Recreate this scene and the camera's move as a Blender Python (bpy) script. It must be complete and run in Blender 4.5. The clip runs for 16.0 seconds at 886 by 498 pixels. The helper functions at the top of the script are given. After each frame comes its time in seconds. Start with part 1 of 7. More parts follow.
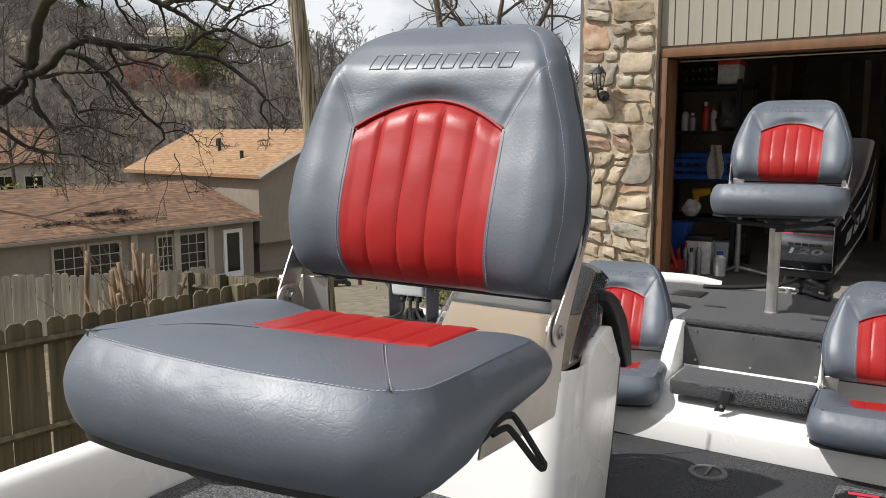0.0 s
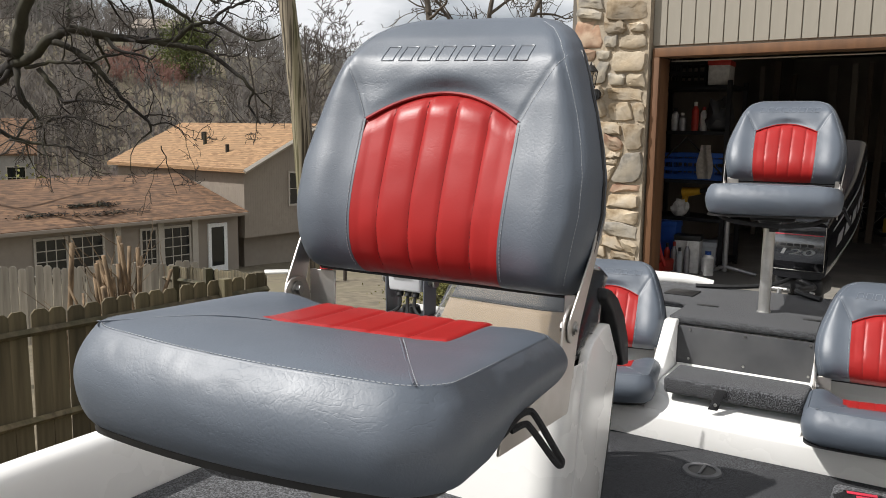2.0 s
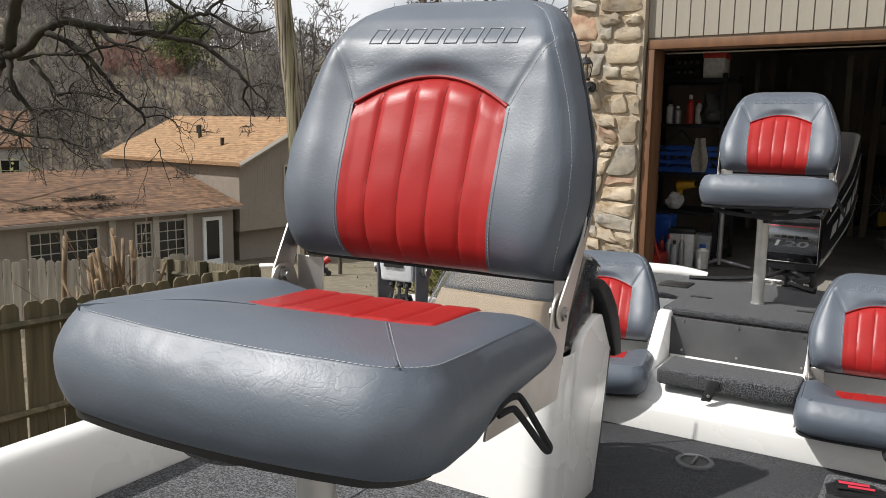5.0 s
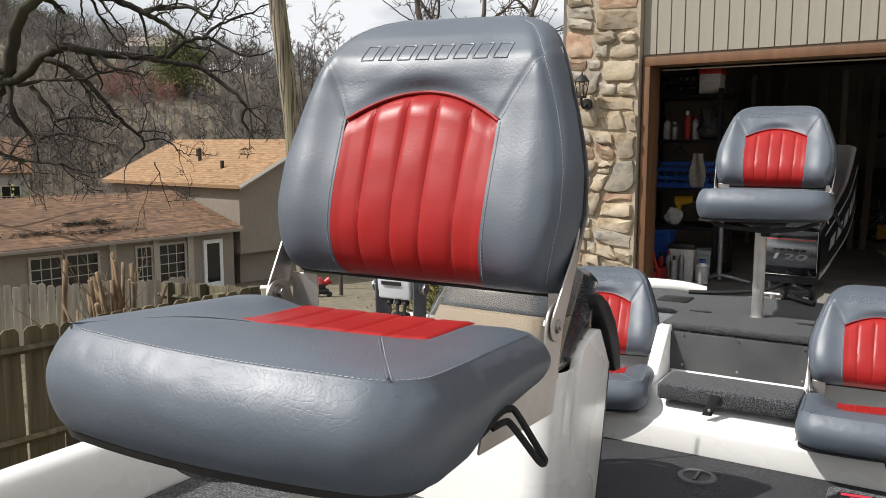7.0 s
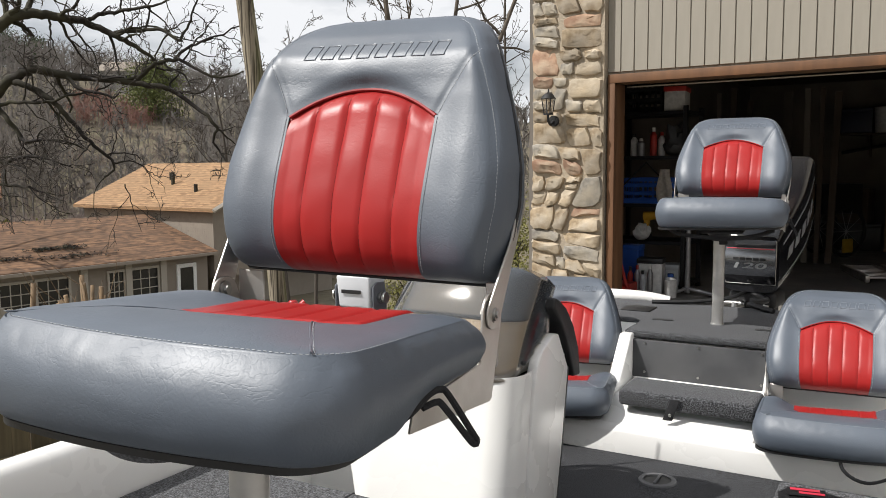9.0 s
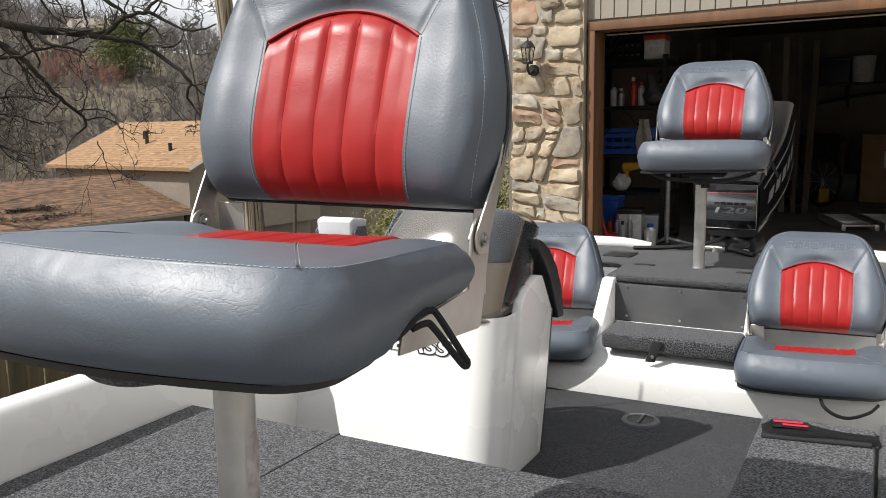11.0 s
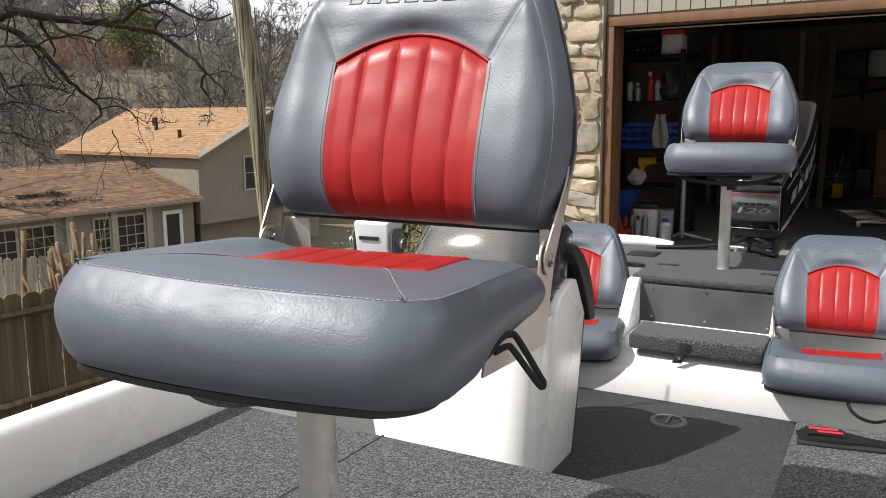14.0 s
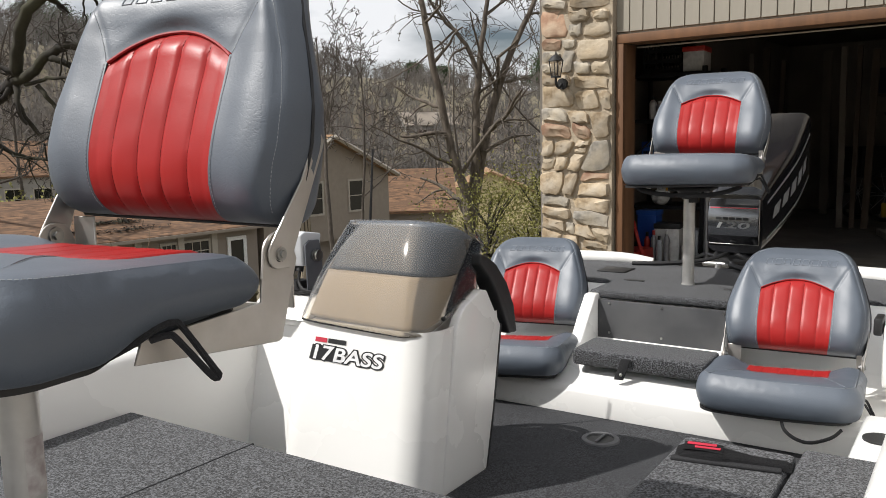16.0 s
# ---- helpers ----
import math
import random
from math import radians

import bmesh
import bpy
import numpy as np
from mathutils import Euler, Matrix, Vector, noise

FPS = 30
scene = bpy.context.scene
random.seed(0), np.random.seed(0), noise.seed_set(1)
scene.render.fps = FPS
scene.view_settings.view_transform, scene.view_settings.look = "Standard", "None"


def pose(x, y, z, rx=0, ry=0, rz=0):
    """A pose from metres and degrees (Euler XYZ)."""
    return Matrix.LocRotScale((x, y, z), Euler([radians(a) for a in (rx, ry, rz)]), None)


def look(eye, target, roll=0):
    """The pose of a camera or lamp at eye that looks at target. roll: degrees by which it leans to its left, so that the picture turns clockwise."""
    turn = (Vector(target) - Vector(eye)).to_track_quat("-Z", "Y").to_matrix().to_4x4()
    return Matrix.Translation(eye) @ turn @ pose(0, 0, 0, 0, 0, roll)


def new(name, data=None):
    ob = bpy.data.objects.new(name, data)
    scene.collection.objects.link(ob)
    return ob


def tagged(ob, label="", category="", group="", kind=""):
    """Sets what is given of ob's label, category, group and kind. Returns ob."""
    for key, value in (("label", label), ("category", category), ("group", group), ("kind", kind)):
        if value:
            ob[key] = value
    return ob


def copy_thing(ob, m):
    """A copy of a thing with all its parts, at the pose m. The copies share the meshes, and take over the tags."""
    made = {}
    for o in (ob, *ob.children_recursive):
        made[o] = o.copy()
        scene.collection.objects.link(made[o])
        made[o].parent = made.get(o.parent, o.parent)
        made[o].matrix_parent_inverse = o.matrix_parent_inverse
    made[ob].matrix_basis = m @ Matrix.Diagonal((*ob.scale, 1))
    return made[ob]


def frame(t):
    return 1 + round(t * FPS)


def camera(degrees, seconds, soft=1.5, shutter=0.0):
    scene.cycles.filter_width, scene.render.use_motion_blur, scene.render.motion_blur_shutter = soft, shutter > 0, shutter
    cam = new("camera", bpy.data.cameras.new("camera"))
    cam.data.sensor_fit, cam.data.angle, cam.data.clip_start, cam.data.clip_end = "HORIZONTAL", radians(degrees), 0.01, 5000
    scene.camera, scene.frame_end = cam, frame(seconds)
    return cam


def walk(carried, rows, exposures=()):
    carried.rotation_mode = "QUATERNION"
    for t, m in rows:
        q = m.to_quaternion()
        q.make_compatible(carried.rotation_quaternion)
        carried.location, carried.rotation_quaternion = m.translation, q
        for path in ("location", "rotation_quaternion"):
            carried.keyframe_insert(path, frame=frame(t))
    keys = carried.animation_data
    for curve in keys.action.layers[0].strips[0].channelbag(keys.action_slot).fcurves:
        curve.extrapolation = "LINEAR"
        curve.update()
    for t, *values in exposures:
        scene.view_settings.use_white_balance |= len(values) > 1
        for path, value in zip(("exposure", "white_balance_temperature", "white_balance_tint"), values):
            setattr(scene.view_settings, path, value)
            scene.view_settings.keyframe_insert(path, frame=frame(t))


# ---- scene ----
cam = camera(56.9, 16.0, soft=0.9)
METRES, EYE, TILT, LEAN, TURN = 1.0, 1.53, -8.0, 0.0, 33.0
ROWS = [
    (0.0, -0.0006, 0.0050, 0.0005, -0.00, 0.01, 0.05),
    (0.5, -0.0340, -0.0096, -0.0037, -0.22, -0.35, 0.14),
    (1.0, -0.0400, -0.0018, -0.0102, -0.58, -0.42, -0.29),
    (1.5, -0.0399, 0.0105, -0.0067, -0.87, -0.27, -0.60),
    (2.0, -0.0370, 0.0170, -0.0033, -1.06, -0.20, -0.64),
    (2.5, -0.0320, 0.0199, -0.0050, -1.18, -0.37, -0.68),
    (3.0, -0.0342, 0.0291, -0.0070, -1.18, -0.42, -0.68),
    (3.5, -0.0332, 0.0347, -0.0082, -1.25, -0.56, -0.77),
    (4.0, -0.0325, 0.0288, -0.0112, -1.35, -0.61, -0.78),
    (6.5, -0.0209, 0.0330, -0.0197, -1.20, -0.52, -0.39),
    (7.0, -0.0176, 0.0282, -0.0218, -1.31, 0.77, 0.10),
    (7.5, -0.0115, 0.0249, -0.0247, -1.12, 1.87, 0.49),
    (8.0, -0.0014, 0.0210, -0.0354, -1.10, 1.89, 0.48),
    (8.5, 0.0153, 0.0100, -0.0510, -0.97, 2.06, 0.51),
    (9.0, 0.0292, 0.0063, -0.0616, -2.93, 2.30, 0.81),
    (9.5, 0.0224, 0.0064, -0.1013, -5.35, 0.99, 1.93),
    (9.7, 0.0120, -0.0008, -0.1077, -5.40, 0.38, 2.08),
    (11.8, 0.0369, 0.0602, -0.0927, -3.39, -0.86, 1.24),
    (12.0, 0.0457, 0.0579, -0.0811, -3.03, -0.83, 1.38),
    (12.5, 0.0519, 0.0479, -0.0612, -2.96, -1.08, 1.33),
    (13.0, -0.0108, 0.0309, -0.0591, -3.27, -1.36, 1.15),
    (13.5, -0.0625, 0.0184, -0.0686, -3.66, -1.62, 0.96),
    (14.0, -0.0597, 0.0054, -0.0593, -3.95, -1.51, 1.01),
    (14.5, -0.0611, -0.0159, -0.0478, -4.12, -0.37, 1.39),
    (15.0, -0.0698, -0.0439, -0.0870, -4.74, -0.54, 1.18),
    (15.5, 0.1324, -0.0370, -0.0752, -3.88, 0.20, 1.07),
    (16.0, 0.3616, 0.0135, -0.1081, 0.84, 0.40, 1.17),
]
walk(cam, [(t, pose(0, 0, EYE, TILT, LEAN, TURN) @ pose(METRES * x, METRES * y, METRES * z, 90 + pitch, roll, yaw)) for t, x, y, z, yaw, pitch, roll in ROWS],
     [(0.0, 0.09), (3.5, 0.07), (7.0, 0.10), (9.5, 0.09), (12.0, 0.27), (13.5, 0.31), (14.5, 0.19), (15.5, 0.14), (16.0, 0.06)])


# ---------- light ----------
SUN_TO = Vector((-0.50, -0.48, 0.78)).normalized()
world = bpy.data.worlds.new("sky")
scene.world = world
world.use_nodes = True
wn, wl = world.node_tree.nodes, world.node_tree.links
sky = wn.new("ShaderNodeTexSky")
sky.sky_type, sky.sun_disc = "NISHITA", False
sky.sun_elevation = math.asin(SUN_TO.z)
sky.sun_rotation = math.atan2(SUN_TO.x, SUN_TO.y)
sky.air_density, sky.dust_density, sky.ozone_density = 1.0, 3.0, 1.0
back = wn["Background"]
back.inputs["Strength"].default_value = 0.066
# thin bright cloud over the blue
cl_co = wn.new("ShaderNodeTexCoord")
cl_map = wn.new("ShaderNodeMapping")
cl_map.inputs["Scale"].default_value = (2.0, 2.0, 6.0)
cl = wn.new("ShaderNodeTexNoise")
cl.inputs["Scale"].default_value, cl.inputs["Detail"].default_value = 2.2, 6.0
cl_ramp = wn.new("ShaderNodeValToRGB")
cl_ramp.color_ramp.elements[0].position, cl_ramp.color_ramp.elements[1].position = 0.24, 0.56
cl_mix = wn.new("ShaderNodeMix")
cl_mix.data_type = "RGBA"
cl_mix.inputs[7].default_value = (13.0, 13.2, 13.6, 1)
wl.new(cl_co.outputs["Generated"], cl_map.inputs["Vector"])
wl.new(cl_map.outputs["Vector"], cl.inputs["Vector"])
wl.new(cl.outputs["Fac"], cl_ramp.inputs["Fac"])
wl.new(cl_ramp.outputs["Color"], cl_mix.inputs[0])
wl.new(sky.outputs["Color"], cl_mix.inputs[6])
wl.new(cl_mix.outputs[2], back.inputs["Color"])

sun = new("sun", bpy.data.lights.new("sun", "SUN"))
sun.data.energy, sun.data.angle, sun.data.color = 4.7, radians(0.6), (1.0, 0.975, 0.94)
sun.matrix_world = look(SUN_TO * 30, (0, 0, 0))


# ---------- materials ----------
def mat(name, base, second=None, scale=30.0, rough=0.6, metal=0.0, bump=0.0, bump_scale=None, third=None, third_scale=3.0,
        coat=0.0, rough2=None, detail=6.0, stretch=(1, 1, 1), per_object=0.0, ramp=(0.35, 0.65), spec=0.5, sheen=0.0, courses=0.0):
    """A surface with two scales of variation and relief; courses: height of its rows, where it is laid in rows."""
    m = bpy.data.materials.new(name)
    m.use_nodes = True
    n, l = m.node_tree.nodes, m.node_tree.links
    b = n["Principled BSDF"]
    b.inputs["Roughness"].default_value, b.inputs["Metallic"].default_value = rough, metal
    b.inputs["Coat Weight"].default_value = coat
    b.inputs["Specular IOR Level"].default_value = spec
    b.inputs["Sheen Weight"].default_value = sheen
    co = n.new("ShaderNodeTexCoord")
    mp = n.new("ShaderNodeMapping")
    mp.inputs["Scale"].default_value = stretch
    l.new(co.outputs["Object"], mp.inputs["Vector"])
    fine = n.new("ShaderNodeTexNoise")
    fine.inputs["Scale"].default_value, fine.inputs["Detail"].default_value = scale, detail
    l.new(mp.outputs["Vector"], fine.inputs["Vector"])
    rp = n.new("ShaderNodeValToRGB")
    second = second or tuple(c * 0.8 for c in base)
    rp.color_ramp.elements[0].position, rp.color_ramp.elements[1].position = ramp
    rp.color_ramp.elements[0].color, rp.color_ramp.elements[1].color = (*second, 1), (*base, 1)
    l.new(fine.outputs["Fac"], rp.inputs["Fac"])
    colour = rp.outputs["Color"]
    wide = n.new("ShaderNodeTexNoise")
    wide.inputs["Scale"].default_value, wide.inputs["Detail"].default_value = third_scale, 5.0
    l.new(mp.outputs["Vector"], wide.inputs["Vector"])
    if third:
        wr = n.new("ShaderNodeValToRGB")
        wr.color_ramp.elements[0].position, wr.color_ramp.elements[1].position = 0.42, 0.68
        l.new(wide.outputs["Fac"], wr.inputs["Fac"])
        mx = n.new("ShaderNodeMix")
        mx.data_type = "RGBA"
        mx.inputs[7].default_value = (*third, 1)
        l.new(wr.outputs["Color"], mx.inputs[0])
        l.new(colour, mx.inputs[6])
        colour = mx.outputs[2]
    if courses:
        rows_ = n.new("ShaderNodeTexWave")
        rows_.bands_direction = "Z"
        rows_.inputs["Scale"].default_value, rows_.inputs["Distortion"].default_value = 0.314 / courses, 1.6
        rows_.inputs["Detail"].default_value, rows_.inputs["Detail Scale"].default_value = 3.0, 0.8
        l.new(co.outputs["Object"], rows_.inputs["Vector"])
        dim = n.new("ShaderNodeMapRange")
        dim.inputs[1].default_value, dim.inputs[2].default_value = 0.0, 0.55
        dim.inputs[3].default_value, dim.inputs[4].default_value = 0.76, 1.0
        l.new(rows_.outputs["Fac"], dim.inputs[0])
        shade = n.new("ShaderNodeHueSaturation")
        l.new(dim.outputs[0], shade.inputs["Value"])
        l.new(colour, shade.inputs["Color"])
        colour = shade.outputs["Color"]
    if per_object:
        info = n.new("ShaderNodeObjectInfo")
        hs = n.new("ShaderNodeHueSaturation")
        mr = n.new("ShaderNodeMapRange")
        mr.inputs[3].default_value, mr.inputs[4].default_value = 1 - per_object, 1 + per_object
        l.new(info.outputs["Random"], mr.inputs[0])
        l.new(mr.outputs[0], hs.inputs["Value"])
        l.new(colour, hs.inputs["Color"])
        colour = hs.outputs["Color"]
    l.new(colour, b.inputs["Base Color"])
    if rough2 is not None:
        rr = n.new("ShaderNodeMapRange")
        rr.inputs[1].default_value, rr.inputs[2].default_value = 0.3, 0.7
        rr.inputs[3].default_value, rr.inputs[4].default_value = rough, rough2
        l.new(wide.outputs["Fac"], rr.inputs[0])
        l.new(rr.outputs[0], b.inputs["Roughness"])
    if bump:
        bn = n.new("ShaderNodeTexNoise")
        bn.inputs["Scale"].default_value, bn.inputs["Detail"].default_value = bump_scale or scale, 4.0
        l.new(mp.outputs["Vector"], bn.inputs["Vector"])
        bp = n.new("ShaderNodeBump")
        bp.inputs["Strength"].default_value, bp.inputs["Distance"].default_value = min(1.0, bump), 0.004
        l.new(bn.outputs["Fac"], bp.inputs["Height"])
        l.new(bp.outputs["Normal"], b.inputs["Normal"])
    return m


def vinyl(name, base, second, rough, wrinkle=1.0):
    """Marine vinyl: pebble grain, fine crazing, short creases in patches, soft lumps."""
    m = mat(name, base, second, scale=7.0, rough=rough, rough2=rough + 0.10, third_scale=10.0)
    n, l = m.node_tree.nodes, m.node_tree.links
    co = n.new("ShaderNodeTexCoord")

    def cells(scale, turn, warp_by, width):
        warp = n.new("ShaderNodeTexNoise")
        warp.inputs["Scale"].default_value, warp.inputs["Detail"].default_value = 30.0, 3.0
        l.new(co.outputs["Object"], warp.inputs["Vector"])
        mp = n.new("ShaderNodeMapping")
        mp.inputs["Scale"].default_value, mp.inputs["Rotation"].default_value = scale, turn
        l.new(co.outputs["Object"], mp.inputs["Vector"])
        add = n.new("ShaderNodeVectorMath")
        add.operation = "MULTIPLY_ADD"
        add.inputs[1].default_value = (warp_by, warp_by, warp_by)
        l.new(warp.outputs["Color"], add.inputs[0])
        l.new(mp.outputs["Vector"], add.inputs[2])
        v = n.new("ShaderNodeTexVoronoi")
        v.feature = "DISTANCE_TO_EDGE"
        v.inputs["Scale"].default_value = 1.0
        l.new(add.outputs[0], v.inputs["Vector"])
        r = n.new("ShaderNodeMapRange")
        r.inputs[1].default_value, r.inputs[2].default_value = 0.0, width
        l.new(v.outputs["Distance"], r.inputs[0])
        return r.outputs[0]

    def folds(scale, turn):
        """Short wandering creases, as lines where a stretched noise crosses its middle."""
        mp = n.new("ShaderNodeMapping")
        mp.inputs["Scale"].default_value, mp.inputs["Rotation"].default_value = scale, turn
        l.new(co.outputs["Object"], mp.inputs["Vector"])
        t = n.new("ShaderNodeTexNoise")
        t.inputs["Scale"].default_value, t.inputs["Detail"].default_value = 1.0, 2.0
        l.new(mp.outputs["Vector"], t.inputs["Vector"])
        off, side = n.new("ShaderNodeMath"), n.new("ShaderNodeMath")
        off.operation, off.inputs[1].default_value, side.operation = "SUBTRACT", 0.5, "ABSOLUTE"
        l.new(t.outputs["Fac"], off.inputs[0])
        l.new(off.outputs[0], side.inputs[0])
        r = n.new("ShaderNodeMapRange")
        r.inputs[1].default_value, r.inputs[2].default_value = 0.0, 0.025
        l.new(side.outputs[0], r.inputs[0])
        return r.outputs[0]

    def patches(scale, lo, hi):
        t = n.new("ShaderNodeTexNoise")
        t.inputs["Scale"].default_value, t.inputs["Detail"].default_value = scale, 3.0
        l.new(co.outputs["Object"], t.inputs["Vector"])
        r = n.new("ShaderNodeMapRange")
        r.inputs[1].default_value, r.inputs[2].default_value = lo, hi
        l.new(t.outputs["Fac"], r.inputs[0])
        return r.outputs[0]

    def mix_to_one(height, mask):
        k = n.new("ShaderNodeMix")
        k.inputs[2].default_value = 1.0
        l.new(mask, k.inputs[0])
        l.new(height, k.inputs[3])
        return k.outputs[0]

    normal = None
    lumps = n.new("ShaderNodeTexNoise")
    lumps.inputs["Scale"].default_value, lumps.inputs["Detail"].default_value = 16.0, 2.0
    l.new(co.outputs["Object"], lumps.inputs["Vector"])
    pebble = n.new("ShaderNodeTexNoise")
    pebble.inputs["Scale"].default_value, pebble.inputs["Detail"].default_value = 340.0, 2.0
    l.new(co.outputs["Object"], pebble.inputs["Vector"])
    craze = mix_to_one(cells((150.0, 150.0, 110.0), (0.4, 0.2, 0.3), 2.2, 0.16), patches(13.0, 0.40, 0.75))
    crease = mix_to_one(folds((34.0, 34.0, 95.0), (0.5, 0.35, 0.2)), patches(15.0, 0.42, 0.62))
    for height, strength, dist in ((lumps.outputs["Fac"], 0.22, 0.003), (pebble.outputs["Fac"], 0.08 + 0.28 * wrinkle, 0.0006), (craze, 0.30 * wrinkle, 0.0004), (crease, 0.22 * wrinkle, 0.0006)):
        b = n.new("ShaderNodeBump")
        b.inputs["Strength"].default_value, b.inputs["Distance"].default_value = strength, dist
        l.new(height, b.inputs["Height"])
        if normal:
            l.new(normal, b.inputs["Normal"])
        normal = b.outputs["Normal"]
    l.new(normal, n["Principled BSDF"].inputs["Normal"])
    return m


GREY_VINYL = vinyl("grey_vinyl", (0.081, 0.099, 0.125), (0.069, 0.085, 0.108), 0.46)
bsdf = GREY_VINYL.node_tree.nodes["Principled BSDF"]
bsdf.inputs["Coat Weight"].default_value, bsdf.inputs["Coat Roughness"].default_value = 0.26, 0.48
bsdf.inputs["Specular IOR Level"].default_value = 0.72
RED_VINYL = vinyl("red_vinyl", (0.345, 0.018, 0.017), (0.290, 0.014, 0.013), 0.36, 0.30)
RED_VINYL.node_tree.nodes["Principled BSDF"].inputs["Specular IOR Level"].default_value = 0.28
RED_PIPING = mat("red_piping", (0.30, 0.014, 0.015), (0.22, 0.010, 0.011), scale=40, rough=0.55, spec=0.3)
RED_THREAD = mat("red_thread", (0.13, 0.012, 0.012), rough=0.8)
THREAD = mat("thread", (0.34, 0.355, 0.37), rough=0.8)
EMBOSS = mat("embossed_vinyl", (0.20, 0.22, 0.25), rough=0.36)
ALUMINIUM = mat("satin_aluminium", (0.60, 0.57, 0.535), (0.55, 0.525, 0.49), scale=30, rough=0.36, metal=0.9, bump=0.03, bump_scale=200, rough2=0.48, third=(0.50, 0.465, 0.42), third_scale=9.0)
STEEL = mat("bolt_steel", (0.45, 0.44, 0.42), rough=0.35, metal=1.0)
POST = mat("satin_post", (0.62, 0.61, 0.59), (0.50, 0.49, 0.47), scale=18, rough=0.38, metal=0.85, bump=0.1, bump_scale=60, rough2=0.55)
BLACK_PLASTIC = mat("black_plastic", (0.016, 0.016, 0.017), (0.010, 0.010, 0.010), scale=40, rough=0.5, bump=0.1, bump_scale=300)
MATT_BLACK = mat("matt_black", (0.020, 0.020, 0.022), (0.016, 0.016, 0.017), scale=6, rough=0.7)
GREY_WEBBING = mat("grey_webbing", (0.14, 0.145, 0.155), (0.05, 0.05, 0.055), scale=300, rough=0.9, bump=0.5, bump_scale=500)
WEBBING = mat("black_webbing", (0.018, 0.018, 0.020), (0.010, 0.010, 0.011), scale=300, rough=0.85, bump=0.5, bump_scale=600)
GELCOAT = mat("white_gelcoat", (0.86, 0.85, 0.825), (0.83, 0.82, 0.79), scale=5, rough=0.22, coat=0.3, rough2=0.34, third=(0.79, 0.775, 0.74), third_scale=2.5, bump=0.02, bump_scale=4)
CARPET = mat("marine_carpet", (0.122, 0.125, 0.133), (0.008, 0.008, 0.009), scale=250, rough=0.95, bump=1.0, bump_scale=220, third=None, ramp=(0.43, 0.63), detail=2.5, sheen=0.1)
# worn carpet, its tone also lowered to carry the cockpit's shadow
CARPET_WORN_SHADE = mat("worn_shaded_carpet", (0.072, 0.074, 0.080), (0.009, 0.009, 0.010), scale=300, rough=0.95, bump=1.0, bump_scale=230, third=(0.032, 0.033, 0.036), third_scale=5.0, ramp=(0.40, 0.64), detail=2.0)
GREY_PANEL = mat("grey_panel", (0.056, 0.057, 0.060), (0.044, 0.045, 0.048), scale=12, rough=0.55, rough2=0.65, third=(0.068, 0.068, 0.070), third_scale=6)
DRAIN_GREY = mat("scuffed_grey_plastic", (0.115, 0.116, 0.120), (0.085, 0.086, 0.090), scale=40, rough=0.6)
FAIRING = mat("tan_fairing", (0.60, 0.545, 0.465), (0.54, 0.485, 0.41), scale=4, rough=0.5, third=(0.50, 0.45, 0.37), third_scale=3.0)
# dark hood behind the windshield; the sky's reflection is painted in as blue-grey
HOOD_SKY = mat("sky_tinted_hood", (0.070, 0.094, 0.135), (0.058, 0.078, 0.112), scale=6, rough=0.5)
RED_INK = mat("red_ink", (0.55, 0.03, 0.06), rough=0.5)
BLACK_INK = mat("black_ink", (0.015, 0.015, 0.016), rough=0.4)
WHITE_INK = mat("white_ink", (0.8, 0.8, 0.8), rough=0.4)
BLACK_GLOSS = mat("black_gloss", (0.012, 0.012, 0.014), rough=0.10, coat=0.3, rough2=0.16, spec=0.50)
BRUSHED = mat("dark_chrome", (0.34, 0.355, 0.375), (0.28, 0.29, 0.31), scale=3, rough=0.20, metal=1.0, rough2=0.26)
PALE_CASE = mat("pale_grey_case", (0.60, 0.61, 0.63), (0.55, 0.56, 0.58), scale=14, rough=0.5)
BRACKET = mat("blue_grey_bracket", (0.115, 0.122, 0.138), (0.095, 0.10, 0.115), scale=20, rough=0.5)
SILVER_INK = mat("silver_print", (0.45, 0.46, 0.47), rough=0.3, metal=0.5)
GREY_PLASTIC = mat("light_grey_plastic", (0.40, 0.42, 0.44), (0.36, 0.38, 0.40), scale=20, rough=0.45)
STONE = mat("field_stone", (0.46, 0.36, 0.235), (0.24, 0.175, 0.105), scale=16, rough=0.9, bump=1.0, bump_scale=38, third=(0.40, 0.345, 0.27), third_scale=7.0, per_object=0.28)
STONE_GREY = mat("grey_field_stone", (0.40, 0.37, 0.32), (0.21, 0.19, 0.16), scale=16, rough=0.9, bump=1.0, bump_scale=38, third=(0.42, 0.36, 0.27), third_scale=7.0, per_object=0.28)
STONE_PALE = mat("pale_field_stone", (0.52, 0.455, 0.36), (0.33, 0.27, 0.19), scale=14, rough=0.9, bump=1.0, bump_scale=38, third=(0.42, 0.33, 0.22), third_scale=7.0, per_object=0.2)
STONE_RED = mat("rust_field_stone", (0.40, 0.245, 0.155), (0.25, 0.145, 0.095), scale=12, rough=0.9, bump=1.0, bump_scale=38, third=(0.42, 0.33, 0.24), third_scale=7.0, per_object=0.2)
MORTAR = mat("mortar", (0.43, 0.355, 0.26), (0.31, 0.255, 0.185), scale=40, rough=0.95, bump=1.0, bump_scale=70, third=(0.37, 0.315, 0.245), third_scale=6)
SIDING = mat("cream_siding", (0.315, 0.285, 0.235), (0.28, 0.255, 0.21), scale=14, rough=0.75, stretch=(1, 1, 0.12), bump=0.25, bump_scale=60, third=(0.27, 0.245, 0.20), third_scale=1.5)
